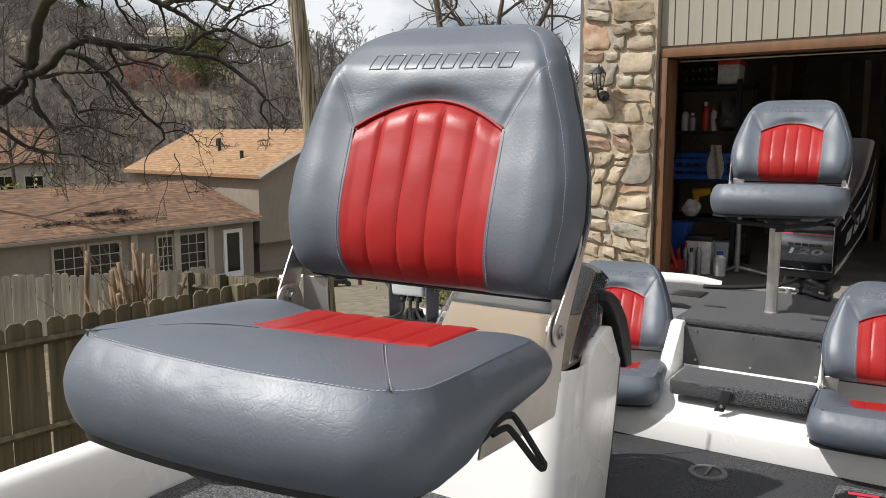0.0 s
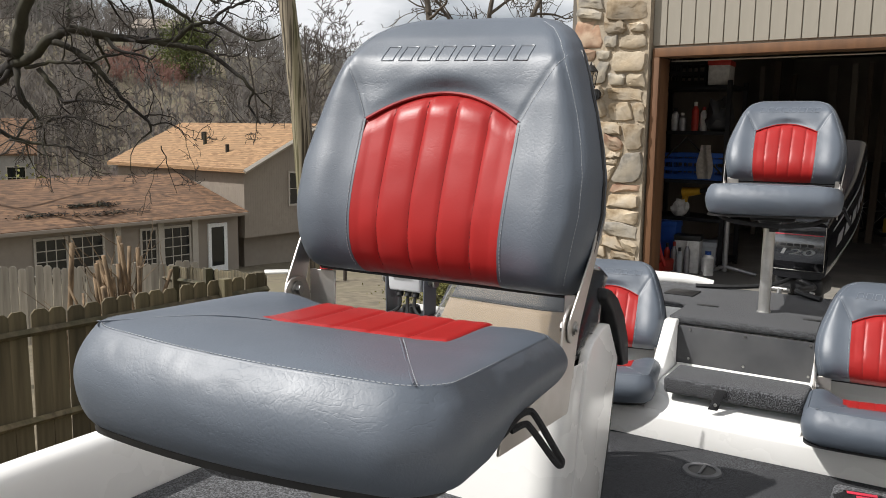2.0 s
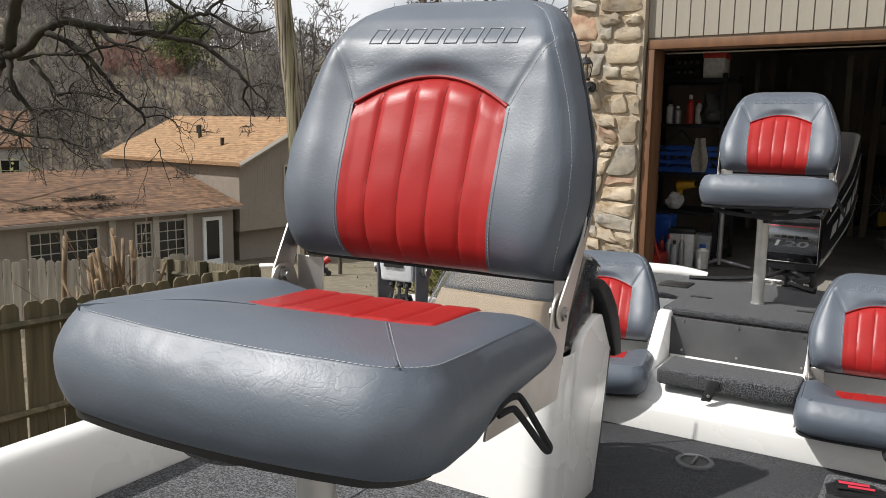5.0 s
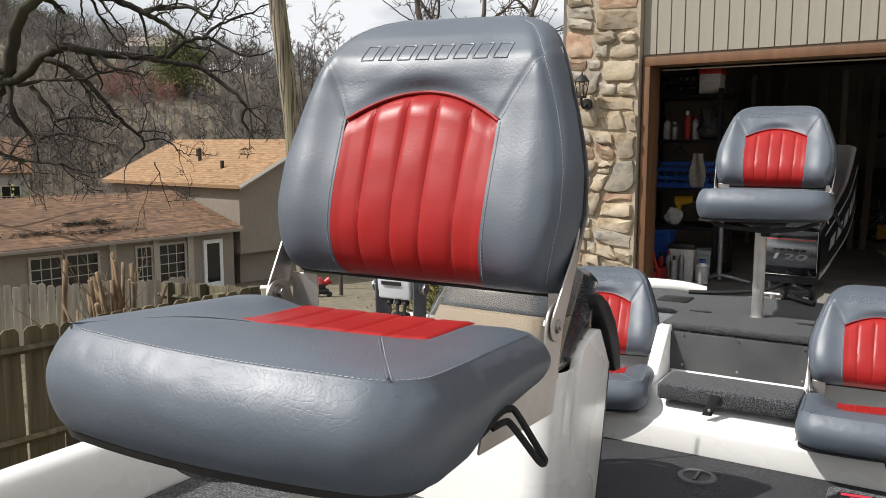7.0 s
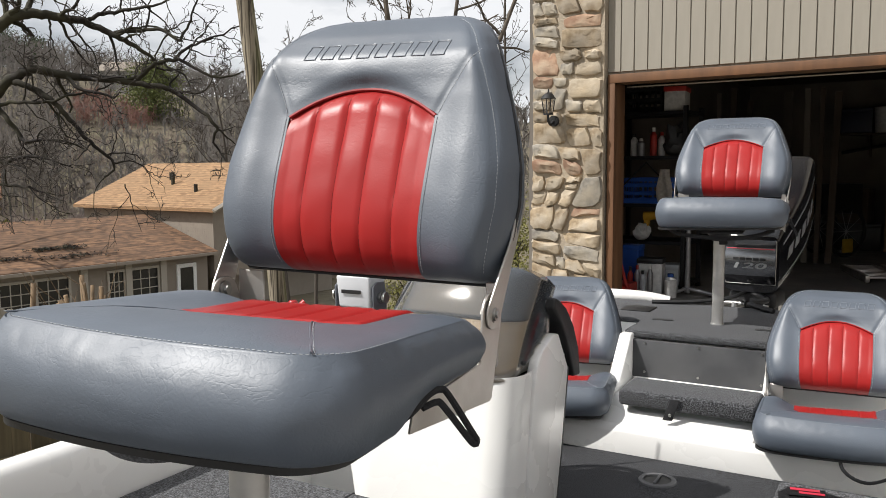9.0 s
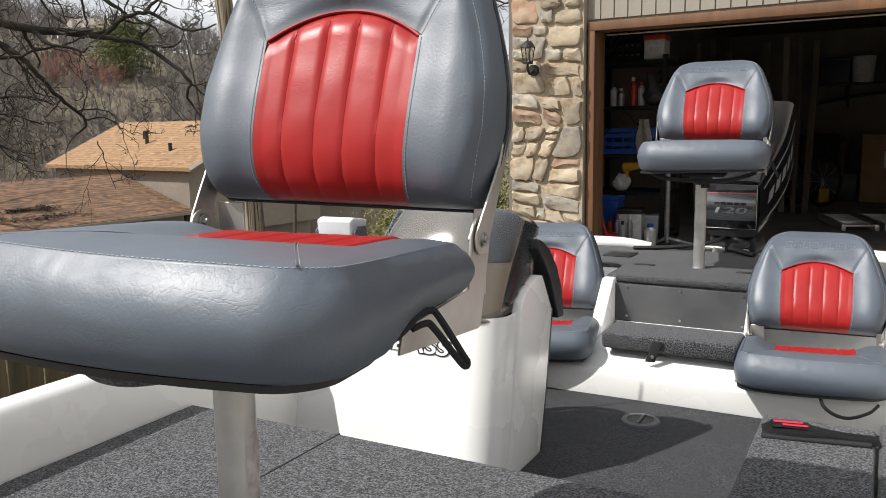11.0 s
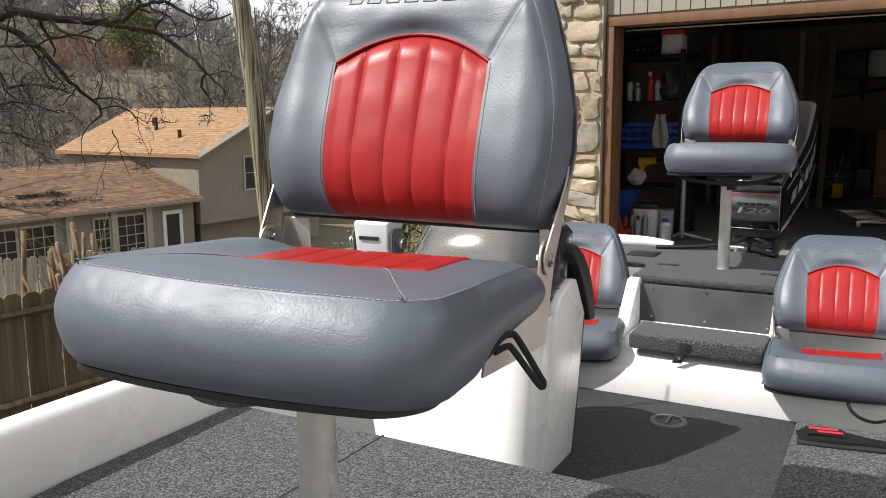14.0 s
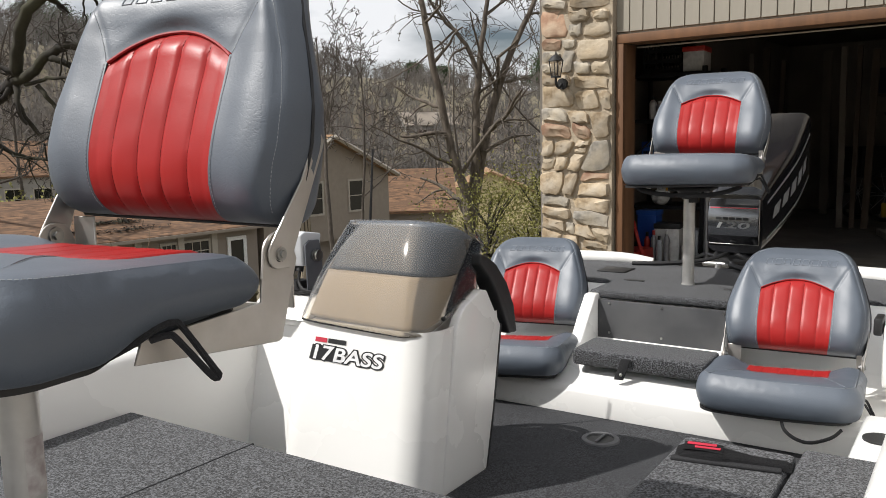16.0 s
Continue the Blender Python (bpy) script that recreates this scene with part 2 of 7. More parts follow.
BROWN_TRIM = mat("brown_trim", (0.185, 0.084, 0.034), (0.120, 0.054, 0.022), scale=16, rough=0.7, stretch=(1, 1, 0.15), bump=0.2, bump_scale=60, third=(0.105, 0.050, 0.022))
CONCRETE = mat("concrete", (0.30, 0.29, 0.27), (0.22, 0.21, 0.20), scale=12, rough=0.9, bump=0.3, bump_scale=80, third=(0.24, 0.23, 0.21), third_scale=1.0)
GARAGE_FLOOR = mat("garage_floor", (0.27, 0.25, 0.215), (0.19, 0.175, 0.15), scale=6, rough=0.8, third=(0.15, 0.14, 0.13), third_scale=1.2)
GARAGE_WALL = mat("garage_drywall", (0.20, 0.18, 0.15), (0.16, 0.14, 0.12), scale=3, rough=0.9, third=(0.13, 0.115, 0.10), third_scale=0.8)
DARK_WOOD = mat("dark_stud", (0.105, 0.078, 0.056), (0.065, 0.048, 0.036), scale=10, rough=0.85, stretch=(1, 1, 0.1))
FENCE_WOOD = mat("weathered_picket", (0.155, 0.124, 0.075), (0.070, 0.056, 0.034), scale=16, rough=0.9, stretch=(1, 1, 0.06), bump=0.8, bump_scale=50, third=(0.066, 0.068, 0.030), third_scale=2.5, per_object=0.35)
PALE_FENCE = mat("bleached_picket", (0.36, 0.325, 0.265), (0.21, 0.185, 0.150), scale=12, rough=0.9, stretch=(1, 1, 0.08), third=(0.26, 0.24, 0.21), per_object=0.25)
POLE_WOOD = mat("utility_pole_wood", (0.285, 0.240, 0.175), (0.050, 0.040, 0.026), scale=46, rough=0.9, stretch=(1, 1, 0.010), bump=1.0, bump_scale=46, third=(0.150, 0.150, 0.050), third_scale=5.0, ramp=(0.42, 0.54))
BARK = mat("dark_bark", (0.026, 0.020, 0.016), (0.010, 0.008, 0.007), scale=24, rough=0.95, stretch=(1, 1, 0.4), bump=1.0, bump_scale=40, third=(0.045, 0.042, 0.022), third_scale=2.0)
BARK_TWIG = mat("twig_bark", (0.085, 0.070, 0.057), (0.022, 0.018, 0.015), scale=6, rough=0.95)
BARK_DULL = mat("dull_bark", (0.085, 0.070, 0.056), (0.045, 0.037, 0.030), scale=14, rough=0.95, stretch=(1, 1, 0.3))
BARK_PALE = mat("pale_bark", (0.145, 0.118, 0.092), (0.070, 0.058, 0.046), scale=18, rough=0.95, stretch=(1, 1, 0.3), bump=0.8, bump_scale=30)
CUT_WOOD = mat("cut_branch", (0.25, 0.170, 0.098), (0.095, 0.066, 0.040), scale=20, rough=0.9, stretch=(1, 1, 0.3))
ROOF_TAN = mat("tan_shingle", (0.355, 0.215, 0.110), (0.200, 0.114, 0.057), scale=3.0, rough=0.95, stretch=(0.8, 0.8, 4.6), bump=0.5, third=(0.27, 0.165, 0.085), third_scale=1.0, ramp=(0.38, 0.58), detail=5.0, courses=0.085)
ROOF_BROWN = mat("brown_shingle", (0.225, 0.124, 0.066), (0.075, 0.042, 0.024), scale=3.2, rough=0.95, stretch=(0.75, 0.75, 5.0), bump=0.5, third=(0.125, 0.072, 0.042), third_scale=0.9, ramp=(0.38, 0.60), detail=5.0, courses=0.065)
HOUSE_WALL = mat("taupe_siding", (0.275, 0.235, 0.190), (0.245, 0.208, 0.168), scale=4, rough=0.85, third=(0.235, 0.20, 0.163), third_scale=0.5)
HOUSE_TRIM = mat("pale_trim", (0.42, 0.38, 0.32), rough=0.7)
WHITE_TRIM = mat("white_trim", (0.78, 0.78, 0.76), rough=0.6)
DARK_GLASS = mat("window_glass", (0.012, 0.014, 0.016), rough=0.06, spec=0.6)
GROUND = mat("leafy_ground", (0.190, 0.158, 0.105), (0.105, 0.088, 0.060), scale=3.0, rough=1.0, bump=0.8, bump_scale=8, third=(0.150, 0.130, 0.078), third_scale=0.30)
WOODS = mat("bare_woods", (0.185, 0.170, 0.155), (0.100, 0.090, 0.082), scale=0.4, rough=1.0, third=(0.155, 0.135, 0.118), third_scale=0.03)
YOUNG_PINE = mat("yellowish_pine", (0.150, 0.165, 0.045), (0.070, 0.085, 0.025), scale=3.0, rough=0.9)
PINE = mat("pine_green", (0.055, 0.085, 0.028), (0.025, 0.042, 0.014), scale=3.0, rough=0.9)
SPRING = mat("spring_green", (0.225, 0.215, 0.058), (0.125, 0.122, 0.036), scale=3.0, rough=0.9)
BRUSH = mat("bare_brush", (0.220, 0.180, 0.160), (0.120, 0.100, 0.088), scale=0.5, rough=1.0, third=(0.200, 0.150, 0.130), third_scale=0.05)
REDBUD = mat("red_buds", (0.270, 0.135, 0.105), (0.19, 0.11, 0.088), scale=3.0, rough=0.9)


def tinted_glass():
    m = bpy.data.materials.new("smoked_acrylic")
    m.use_nodes = True
    n, l = m.node_tree.nodes, m.node_tree.links
    n.remove(n["Principled BSDF"])
    clear = n.new("ShaderNodeBsdfTransparent")
    clear.inputs["Color"].default_value = (0.86, 0.825, 0.775, 1)
    # bluish diffuse film: dust, with reflected sky put into its colour
    dust_sheen = n.new("ShaderNodeBsdfDiffuse")
    dust_sheen.inputs["Color"].default_value = (0.50, 0.54, 0.60, 1)
    gloss = n.new("ShaderNodeBsdfGlossy")
    gloss.inputs["Roughness"].default_value = 0.05
    co = n.new("ShaderNodeTexCoord")
    spots = n.new("ShaderNodeTexNoise")
    spots.inputs["Scale"].default_value, spots.inputs["Detail"].default_value = 8.0, 6.0
    l.new(co.outputs["Object"], spots.inputs["Vector"])
    amount = n.new("ShaderNodeMapRange")
    amount.inputs[1].default_value, amount.inputs[2].default_value = 0.3, 0.7
    amount.inputs[3].default_value, amount.inputs[4].default_value = 0.045, 0.085
    l.new(spots.outputs["Fac"], amount.inputs[0])
    fres = n.new("ShaderNodeFresnel")
    fres.inputs["IOR"].default_value = 1.28
    a, b = n.new("ShaderNodeMixShader"), n.new("ShaderNodeMixShader")
    l.new(amount.outputs[0], a.inputs[0])
    l.new(clear.outputs[0], a.inputs[1])
    l.new(dust_sheen.outputs[0], a.inputs[2])
    l.new(fres.outputs[0], b.inputs[0])
    l.new(a.outputs[0], b.inputs[1])
    l.new(gloss.outputs[0], b.inputs[2])
    l.new(b.outputs[0], n["Material Output"].inputs["Surface"])
    return m


SMOKED = tinted_glass()


# ---------- building helpers ----------
def empty(name, label, category, m=None, group="", kind=""):
    ob = new(name)
    ob.empty_display_size = 0.1
    if m is not None:
        ob.matrix_world = m
    return tagged(ob, label, category, group, kind)


def finish(name, bm, material, smooth=True, angle=40):
    bmesh.ops.recalc_face_normals(bm, faces=bm.faces)
    me = bpy.data.meshes.new(name)
    bm.to_mesh(me)
    bm.free()
    me.materials.append(material)
    if smooth:
        me.shade_smooth()
        me.set_sharp_from_angle(angle=radians(angle))
    return me


def part(name, bm, material, parent, label="", kind="", smooth=True, angle=40):
    ob = new(name, finish(name, bm, material, smooth, angle))
    ob.parent = parent
    return tagged(ob, label, kind=kind)


def solid(name, bm, material, label, category, m=None, group="", kind="", smooth=True):
    ob = new(name, finish(name, bm, material, smooth))
    if m is not None:
        ob.matrix_world = m
    return tagged(ob, label, category, group, kind)


def box(bm, x0, x1, y0, y1, z0, z1, bevel=0.0, seg=2, m=None):
    r = bmesh.ops.create_cube(bm, size=1.0, matrix=Matrix.Translation(((x0 + x1) / 2, (y0 + y1) / 2, (z0 + z1) / 2)) @ Matrix.Diagonal((x1 - x0, y1 - y0, z1 - z0, 1)))
    vs = r["verts"]
    if bevel:
        es = list({e for v in vs for e in v.link_edges})
        out = bmesh.ops.bevel(bm, geom=es, offset=bevel, segments=seg, profile=0.5, affect="EDGES")
        vs = list({v for f in out["faces"] for v in f.verts} | {v for v in vs if v.is_valid})
    if m is not None:
        bmesh.ops.transform(bm, matrix=m, verts=vs)
    return bm


def tube(bm, pts, r, n=10, r1=None, cap=True, flat=1.0):
    """A tube along pts, tapering from r to r1; flat squashes it across."""
    pts = [Vector(p) for p in pts]
    r1 = r if r1 is None else r1
    rings, side = [], None
    for i, p in enumerate(pts):
        d = (pts[min(i + 1, len(pts) - 1)] - pts[max(i - 1, 0)]).normalized()
        if side is None:
            side = d.cross(Vector((0, 0, 1)) if abs(d.z) < 0.9 else Vector((1, 0, 0))).normalized()
        side = (side - d * side.dot(d)).normalized()
        up = side.cross(d)
        k = r + (r1 - r) * i / max(1, len(pts) - 1)
        rings.append([bm.verts.new(p + (side * math.cos(a) * flat + up * math.sin(a)) * k) for a in (2 * math.pi * j / n for j in range(n))])
    for a, b in zip(rings, rings[1:]):
        for j in range(n):
            bm.faces.new((a[j], a[(j + 1) % n], b[(j + 1) % n], b[j]))
    if cap:
        bm.faces.new(rings[0][::-1])
        bm.faces.new(rings[-1])
    return bm


def grid(bm, fn, nu, nv):
    rows = [[bm.verts.new(fn(i / nu, j / nv)) for i in range(nu + 1)] for j in range(nv + 1)]
    for a, b in zip(rows, rows[1:]):
        for i in range(nu):
            bm.faces.new((a[i], a[i + 1], b[i + 1], b[i]))
    return rows


def prism(bm, outline, lo, hi, axis="z", bevel=0.0, seg=2):
    """Extrudes a closed outline of 2D points between lo and hi along an axis."""
    def at(p, h):
        return {"z": (p[0], p[1], h), "y": (p[0], h, p[1]), "x": (h, p[0], p[1])}[axis]
    a = [bm.verts.new(at(p, lo)) for p in outline]
    b = [bm.verts.new(at(p, hi)) for p in outline]
    fs = [bm.faces.new(a[::-1]), bm.faces.new(b)]
    for i in range(len(a)):
        j = (i + 1) % len(a)
        fs.append(bm.faces.new((a[i], a[j], b[j], b[i])))
    if bevel:
        bmesh.ops.recalc_face_normals(bm, faces=fs)
        es = list({e for f in fs for e in f.edges})
        bmesh.ops.bevel(bm, geom=es, offset=bevel, segments=seg, profile=0.5, affect="EDGES")
    return bm


def spline(pts, n):
    """Points along a smooth curve through pts."""
    pts = [Vector(p) for p in pts]
    out = []
    for i in range(len(pts) - 1):
        p0, p1, p2, p3 = pts[max(i - 1, 0)], pts[i], pts[i + 1], pts[min(i + 2, len(pts) - 1)]
        for k in range(n):
            t = k / n
            out.append(0.5 * (2 * p1 + (p2 - p0) * t + (2 * p0 - 5 * p1 + 4 * p2 - p3) * t * t + (3 * p1 - p0 - 3 * p2 + p3) * t ** 3))
    return out + [pts[-1]]


def lerp(a, b, t):
    return a + (b - a) * t


def table(xs, t):
    """Smooth interpolation in a short table of (t, value)."""
    for (t0, a), (t1, b) in zip(xs, xs[1:]):
        if t <= t1:
            k = min(1, max(0, (t - t0) / (t1 - t0)))
            return lerp(a, b, k)
    return xs[-1][1]


B = bmesh.new


# ---------- boat seat ----------
Z0, ZT = 0.185, 0.549           # backrest, bottom and top
HALF = [(0.185, 0.194), (0.190, 0.201), (0.20, 0.2065), (0.24, 0.216), (0.29, 0.223), (0.34, 0.221), (0.38, 0.213), (0.42, 0.202), (0.46, 0.188), (0.49, 0.175), (0.512, 0.162), (0.528, 0.148), (0.538, 0.132), (0.545, 0.112), (0.549, 0.088)]
# depth of the padding's face over its height: curls under at the bottom, fullest at the small of the back
FACE = [(0.185, 0.2645), (0.1862, 0.255), (0.189, 0.246), (0.193, 0.238), (0.200, 0.2285), (0.210, 0.2200), (0.222, 0.2140), (0.240, 0.2095), (0.258, 0.2085), (0.278, 0.211), (0.30, 0.2165), (0.33, 0.226), (0.354, 0.2345), (0.38, 0.245), (0.40, 0.2525), (0.43, 0.262), (0.46, 0.273), (0.49, 0.288), (0.52, 0.311), (0.549, 0.342)]


def back_lean(z):
    return 0.266 + 0.17 * max(0.0, z - 0.24) + 2.4 * max(0.0, z - 0.41) ** 2


def arch(x):
    return 0.404 + 0.038 * (1 - (x / 0.113) ** 2)


def red_half(z):
    return table(((0.17, 0.101), (0.19, 0.104), (0.22, 0.1085), (0.26, 0.1105), (0.30, 0.112), (0.40, 0.113), (0.5, 0.113)), z)


def rise(v):
    """Heights of the backrest's rows below the arch, closer together at the bottom curl."""
    return lerp(Z0, 0.404, v ** 1.6)


def ease(d, r):
    k = 1 - min(1.0, max(0.0, d / r))
    return math.sqrt(max(0.0, 1 - k * k))


def back_depth(x, z):
    """How far the padding stands proud of the shell."""
    w = table(HALF, z)
    rim = ease(w - abs(x), 0.014) * ease(min(z - Z0, ZT - z), 0.014)
    d = (back_lean(z) - table(FACE, z)) * ease(w - abs(x), 0.034) * ease(ZT - z, 0.034)
    # bolsters swell beside the panel, the headrest above the arch
    d += rim * 0.008 * math.exp(-((abs(x) - 0.165) / 0.030) ** 2) * ease(z - Z0, 0.05)
    d += rim * 0.006 * math.exp(-((z - 0.484) / 0.024) ** 2) * ease(0.2 - abs(x), 0.09)
    d -= rim * 0.014 * math.exp(-((z - arch(min(0.113, abs(x)))) / (0.015 if z > arch(min(0.113, abs(x))) else 0.010)) ** 2) * max(0.0, 1 - abs(x) / 0.118)
    # seam from the panel's corner to the edge
    if z > 0.404:
        sx = 0.113 + 0.046 * ((z - 0.404) / 0.085) ** 1.2
        d -= rim * 0.0024 * math.exp(-((abs(x) - sx) / 0.0050) ** 2)
    d -= rim * 0.0032 * math.exp(-((abs(x) - w + 0.0165) / 0.003) ** 2)
    return d + rim * 0.0011 * noise.noise(Vector((x * 26, 1.7, z * 26)))


FLUTES = (-1.0, -0.63, -0.195, 0.195, 0.63, 1.0)        # seams of the red panel, across


def flute_at(t):
    """Counts flutes from the panel's left edge: 0 to 5."""
    i = max(j for j in range(5) if FLUTES[j] <= t or j == 0)
    return i + (t - FLUTES[i]) / (FLUTES[i + 1] - FLUTES[i])


def red_depth(x, z):
    k = flute_at(min(1.0, max(-1.0, x / red_half(z))))
    flute = min(1.0, abs(math.sin(math.pi * k)) * 2.2) ** 0.5 * (0.72 + 0.28 * abs(math.sin(math.pi * k)))
    edge = min(1.0, max(0.0, (arch(x) - z) / 0.02))
    low = min(1.0, max(0.0, (z - 0.19) / 0.025))
    side = min(1.0, (1 - abs(x) / red_half(z)) / 0.12)
    return back_depth(x, z) - 0.004 * side + lerp(0.0030, 0.0056, min(1, max(0, (z - 0.33) / 0.09))) * (flute - 0.25) * edge * (0.35 + 0.65 * low) * (0.4 + 0.6 * side) - 0.004 * (1 - edge)


def seam(bm, pts, step=0.0054, r=0.00055, n=4):
    """Short stitches along a line of points."""
    pts = [Vector(p) for p in pts]
    acc = 0.0
    for a, b in zip(pts, pts[1:]):
        ln = (b - a).length
        d = (b - a) / max(ln, 1e-6)
        while acc < ln:
            p = a + d * acc
            tube(bm, [p, p + d * step * 0.62], r, n)
            acc += step
        acc -= ln
    return bm


def boat_seat(m, label, group="boat seats", dish=0.0):
    seat = empty("boat_seat", label, "seat", m, group)
    # --- backrest
    bm = B()
    front = lambda x, z: Vector((x, back_lean(z) - back_depth(x, z), z))
    for s in (-1, 1):       # bolsters
        def bol(u, v, s=s):
            z = rise(v)
            return front(s * lerp(red_half(z), table(HALF, z), u), z)
        grid(bm, bol, 24, 26)
    def head(u, v):
        x1 = lerp(-1, 1, u)
        z_edge = lerp(0.404, ZT, v)
        w = table(HALF, z_edge)
        x = x1 * w
        zlow = arch(min(0.113, max(-0.113, x1 * 0.199))) if abs(x1 * 0.199) < 0.113 else 0.404
        z = lerp(zlow, ZT, v)
        w = table(HALF, z)
        return front(x1 * w, z)
    grid(bm, head, 112, 32)
    # side, top and back of the padding
    up = [rise(i / 26) for i in range(26)] + [lerp(0.404, ZT, i / 32) for i in range(33)]
    wt = table(HALF, ZT)
    loop = [(-table(HALF, z), z) for z in up] + [(lerp(-wt, wt, i / 112), ZT) for i in range(1, 112)] + [(table(HALF, z), z) for z in reversed(up)]
    rings = []
    for inset, k in ((0.0, 0.0), (-0.002, 0.22), (0.002, 0.5), (0.011, 0.8), (0.024, 1.0)):
        rings.append([bm.verts.new((x * (1 - inset / 0.2), lerp(back_lean(z), max(0.334, back_lean(z) + 0.040), k), lerp(z, 0.36, inset / 0.2))) for x, z in loop])
    for a, b in zip(rings, rings[1:]):
        for i in range(len(a)):
            j = (i + 1) % len(a)
            bm.faces.new((a[i], a[j], b[j], b[i]))
    bm.faces.new(rings[-1])
    bmesh.ops.remove_doubles(bm, verts=bm.verts, dist=0.0011)
    backrest = part("backrest", bm, GREY_VINYL, seat, "grey vinyl backrest padding")
    bm = B()
    def red(u, v):
        v = v ** 1.4
        z = lerp(Z0 + 0.001, 0.404, v)
        k = min(4, int(u * 5))
        x = lerp(FLUTES[k], FLUTES[k + 1], u * 5 - k) * red_half(z)
        z = lerp(Z0 + 0.001, arch(x), v)
        return Vector((x, back_lean(z) - red_depth(x, z), z))
    grid(bm, red, 60, 30)
    red_panel = part("red_panel", bm, RED_VINYL, backrest, "red vinyl panel sewn in upright flutes")
    bm = B()
    for k in range(1, 5):
        line = []
        for i in range(25):
            z = lerp(0.204, arch(0.113 * FLUTES[k]) - 0.012, i / 24)
            x = red_half(z) * FLUTES[k]
            line.append((x, back_lean(z) - red_depth(x, z) - 0.0003, z))
        seam(bm, line, 0.0060, 0.0007)
    part("flute_stitching", bm, RED_THREAD, red_panel, "dark red stitching", "stuff")
    bm = B()
    tube(bm, [(x, back_lean(arch(x)) - back_depth(x, arch(x)) + 0.0012, arch(x) - 0.001) for x in [lerp(-0.113, 0.113, i / 24) for i in range(25)]], 0.0026, 6)
    part("piping", bm, RED_PIPING, backrest, "red piping round the arch")
    bm = B()
    for s in (-1, 1):
        seam(bm, [front(s * (red_half(z) + 0.004), z) + Vector((0, -0.0006, 0)) for z in [lerp(0.20, 0.402, i / 20) for i in range(21)]])
        seam(bm, [front(s * (0.1165 + 0.046 * ((z - 0.404) / 0.085) ** 1.2), z) + Vector((0, -0.0004, 0)) for z in [lerp(0.406, 0.491, i / 24) for i in range(25)]])
        seam(bm, [front(s * (table(HALF, z) - 0.0145), z) + Vector((0, -0.0003, 0)) for z in [lerp(0.204, 0.540, i / 34) for i in range(35)]])
    part("stitching", bm, THREAD, backrest, "pale top stitching", "stuff")
    bm = B()
    heights = [0.50, 0.44, 0.38, 0.33, 0.29, 0.25, 0.22, 0.205, 0.195, 0.189]
    edge = [(-table(HALF, z), z) for z in heights] + [(lerp(-0.190, 0.190, i / 20), Z0 - 0.0005) for i in range(21)] + [(table(HALF, z), z) for z in reversed(heights)]
    tube(bm, [(x, back_lean(z) - (0.003 if abs(x) <= 0.190 and z < 0.2 else -0.002), z) for x, z in edge], 0.0032, 6)
    part("welt", bm, BLACK_PLASTIC, backrest, "black welt along the bottom and sides")
    # embossed mark: eight slanted outlined blocks
    for i in range(8):
        bm = B()
        x0 = -0.105 + i * 0.0284
        w, h, zc = 0.0230, 0.020, 0.4945
        quad = [(x0, zc - h / 2), (x0 + w - 0.004, zc - h / 2), (x0 + w, zc + h / 2), (x0 + 0.004, zc + h / 2)]
        ring = [(lerp(a[0], c[0], k / 3), lerp(a[1], c[1], k / 3)) for a, c in zip(quad, quad[1:] + quad[:1]) for k in range(3)]
        ring += ring[:2]
        tube(bm, [front(ax, az) + Vector((0, -0.0004, 0)) for ax, az in ring], 0.0010, 5)
        part("embossed_block", bm, EMBOSS, backrest, "embossed slanted outline block" if i == 0 else "")
    # --- seat cushion
    D0, D1, W = -0.180, 0.190, 0.226     # front, rear, half width

    def outline(inset, n=14):
        r = max(0.012, 0.062 - inset * 0.6)
        side = inset * 0.68 if inset < 0.045 else 0.0306 + (inset - 0.045)
        x1, y0, y1 = W - side, D0 + inset, D1 - inset * 0.6
        pts = []
        for cx, cy, a0, rr in ((x1 - r, y0 + r, -90, r), (x1 - 0.05, y1 - 0.05, 0, 0.05), (-x1 + 0.05, y1 - 0.05, 90, 0.05), (-x1 + r, y0 + r, 180, r)):
            for k in range(n + 1):
                a = radians(a0 + 90 * k / n)
                pts.append((cx + rr * math.cos(a), cy + rr * math.sin(a)))
        bow = lambda x, y: (x, y - 0.020 * max(0.0, 1 - (x / 0.20) ** 2) * min(1.0, max(0.0, (0.05 - y) / 0.16)))
        # extra points along the long edges
        out = []
        for i, p in enumerate(pts):
            q = pts[(i + 1) % len(pts)]
            out.append(p)
            gap = math.hypot(q[0] - p[0], q[1] - p[1])
            if (i + 1) % (n + 1) == 0:
                for k in range(1, 48):
                    out.append((lerp(p[0], q[0], k / 48), lerp(p[1], q[1], k / 48)))
        return [bow(*p) for p in out]

    def floor_z(x, y):
        k = min(1, max(0, (y + 0.06) / 0.07))
        return 0.0785 - 0.008 * x + 0.021 * k * k * (3 - 2 * k)

    MIDDLE = ((-0.20, 0.185), (-0.15, 0.187), (-0.09, 0.1855), (-0.04, 0.180), (-0.01, 0.1735), (0.015, 0.1670), (0.035, 0.1620), (0.06, 0.1600), (0.12, 0.1572), (0.16, 0.1560), (0.20, 0.150))
    SIDES = ((-0.20, 0.187), (-0.15, 0.1855), (-0.07, 0.1795), (0.05, 0.1725), (0.13, 0.1675), (0.17, 0.163), (0.20, 0.152))

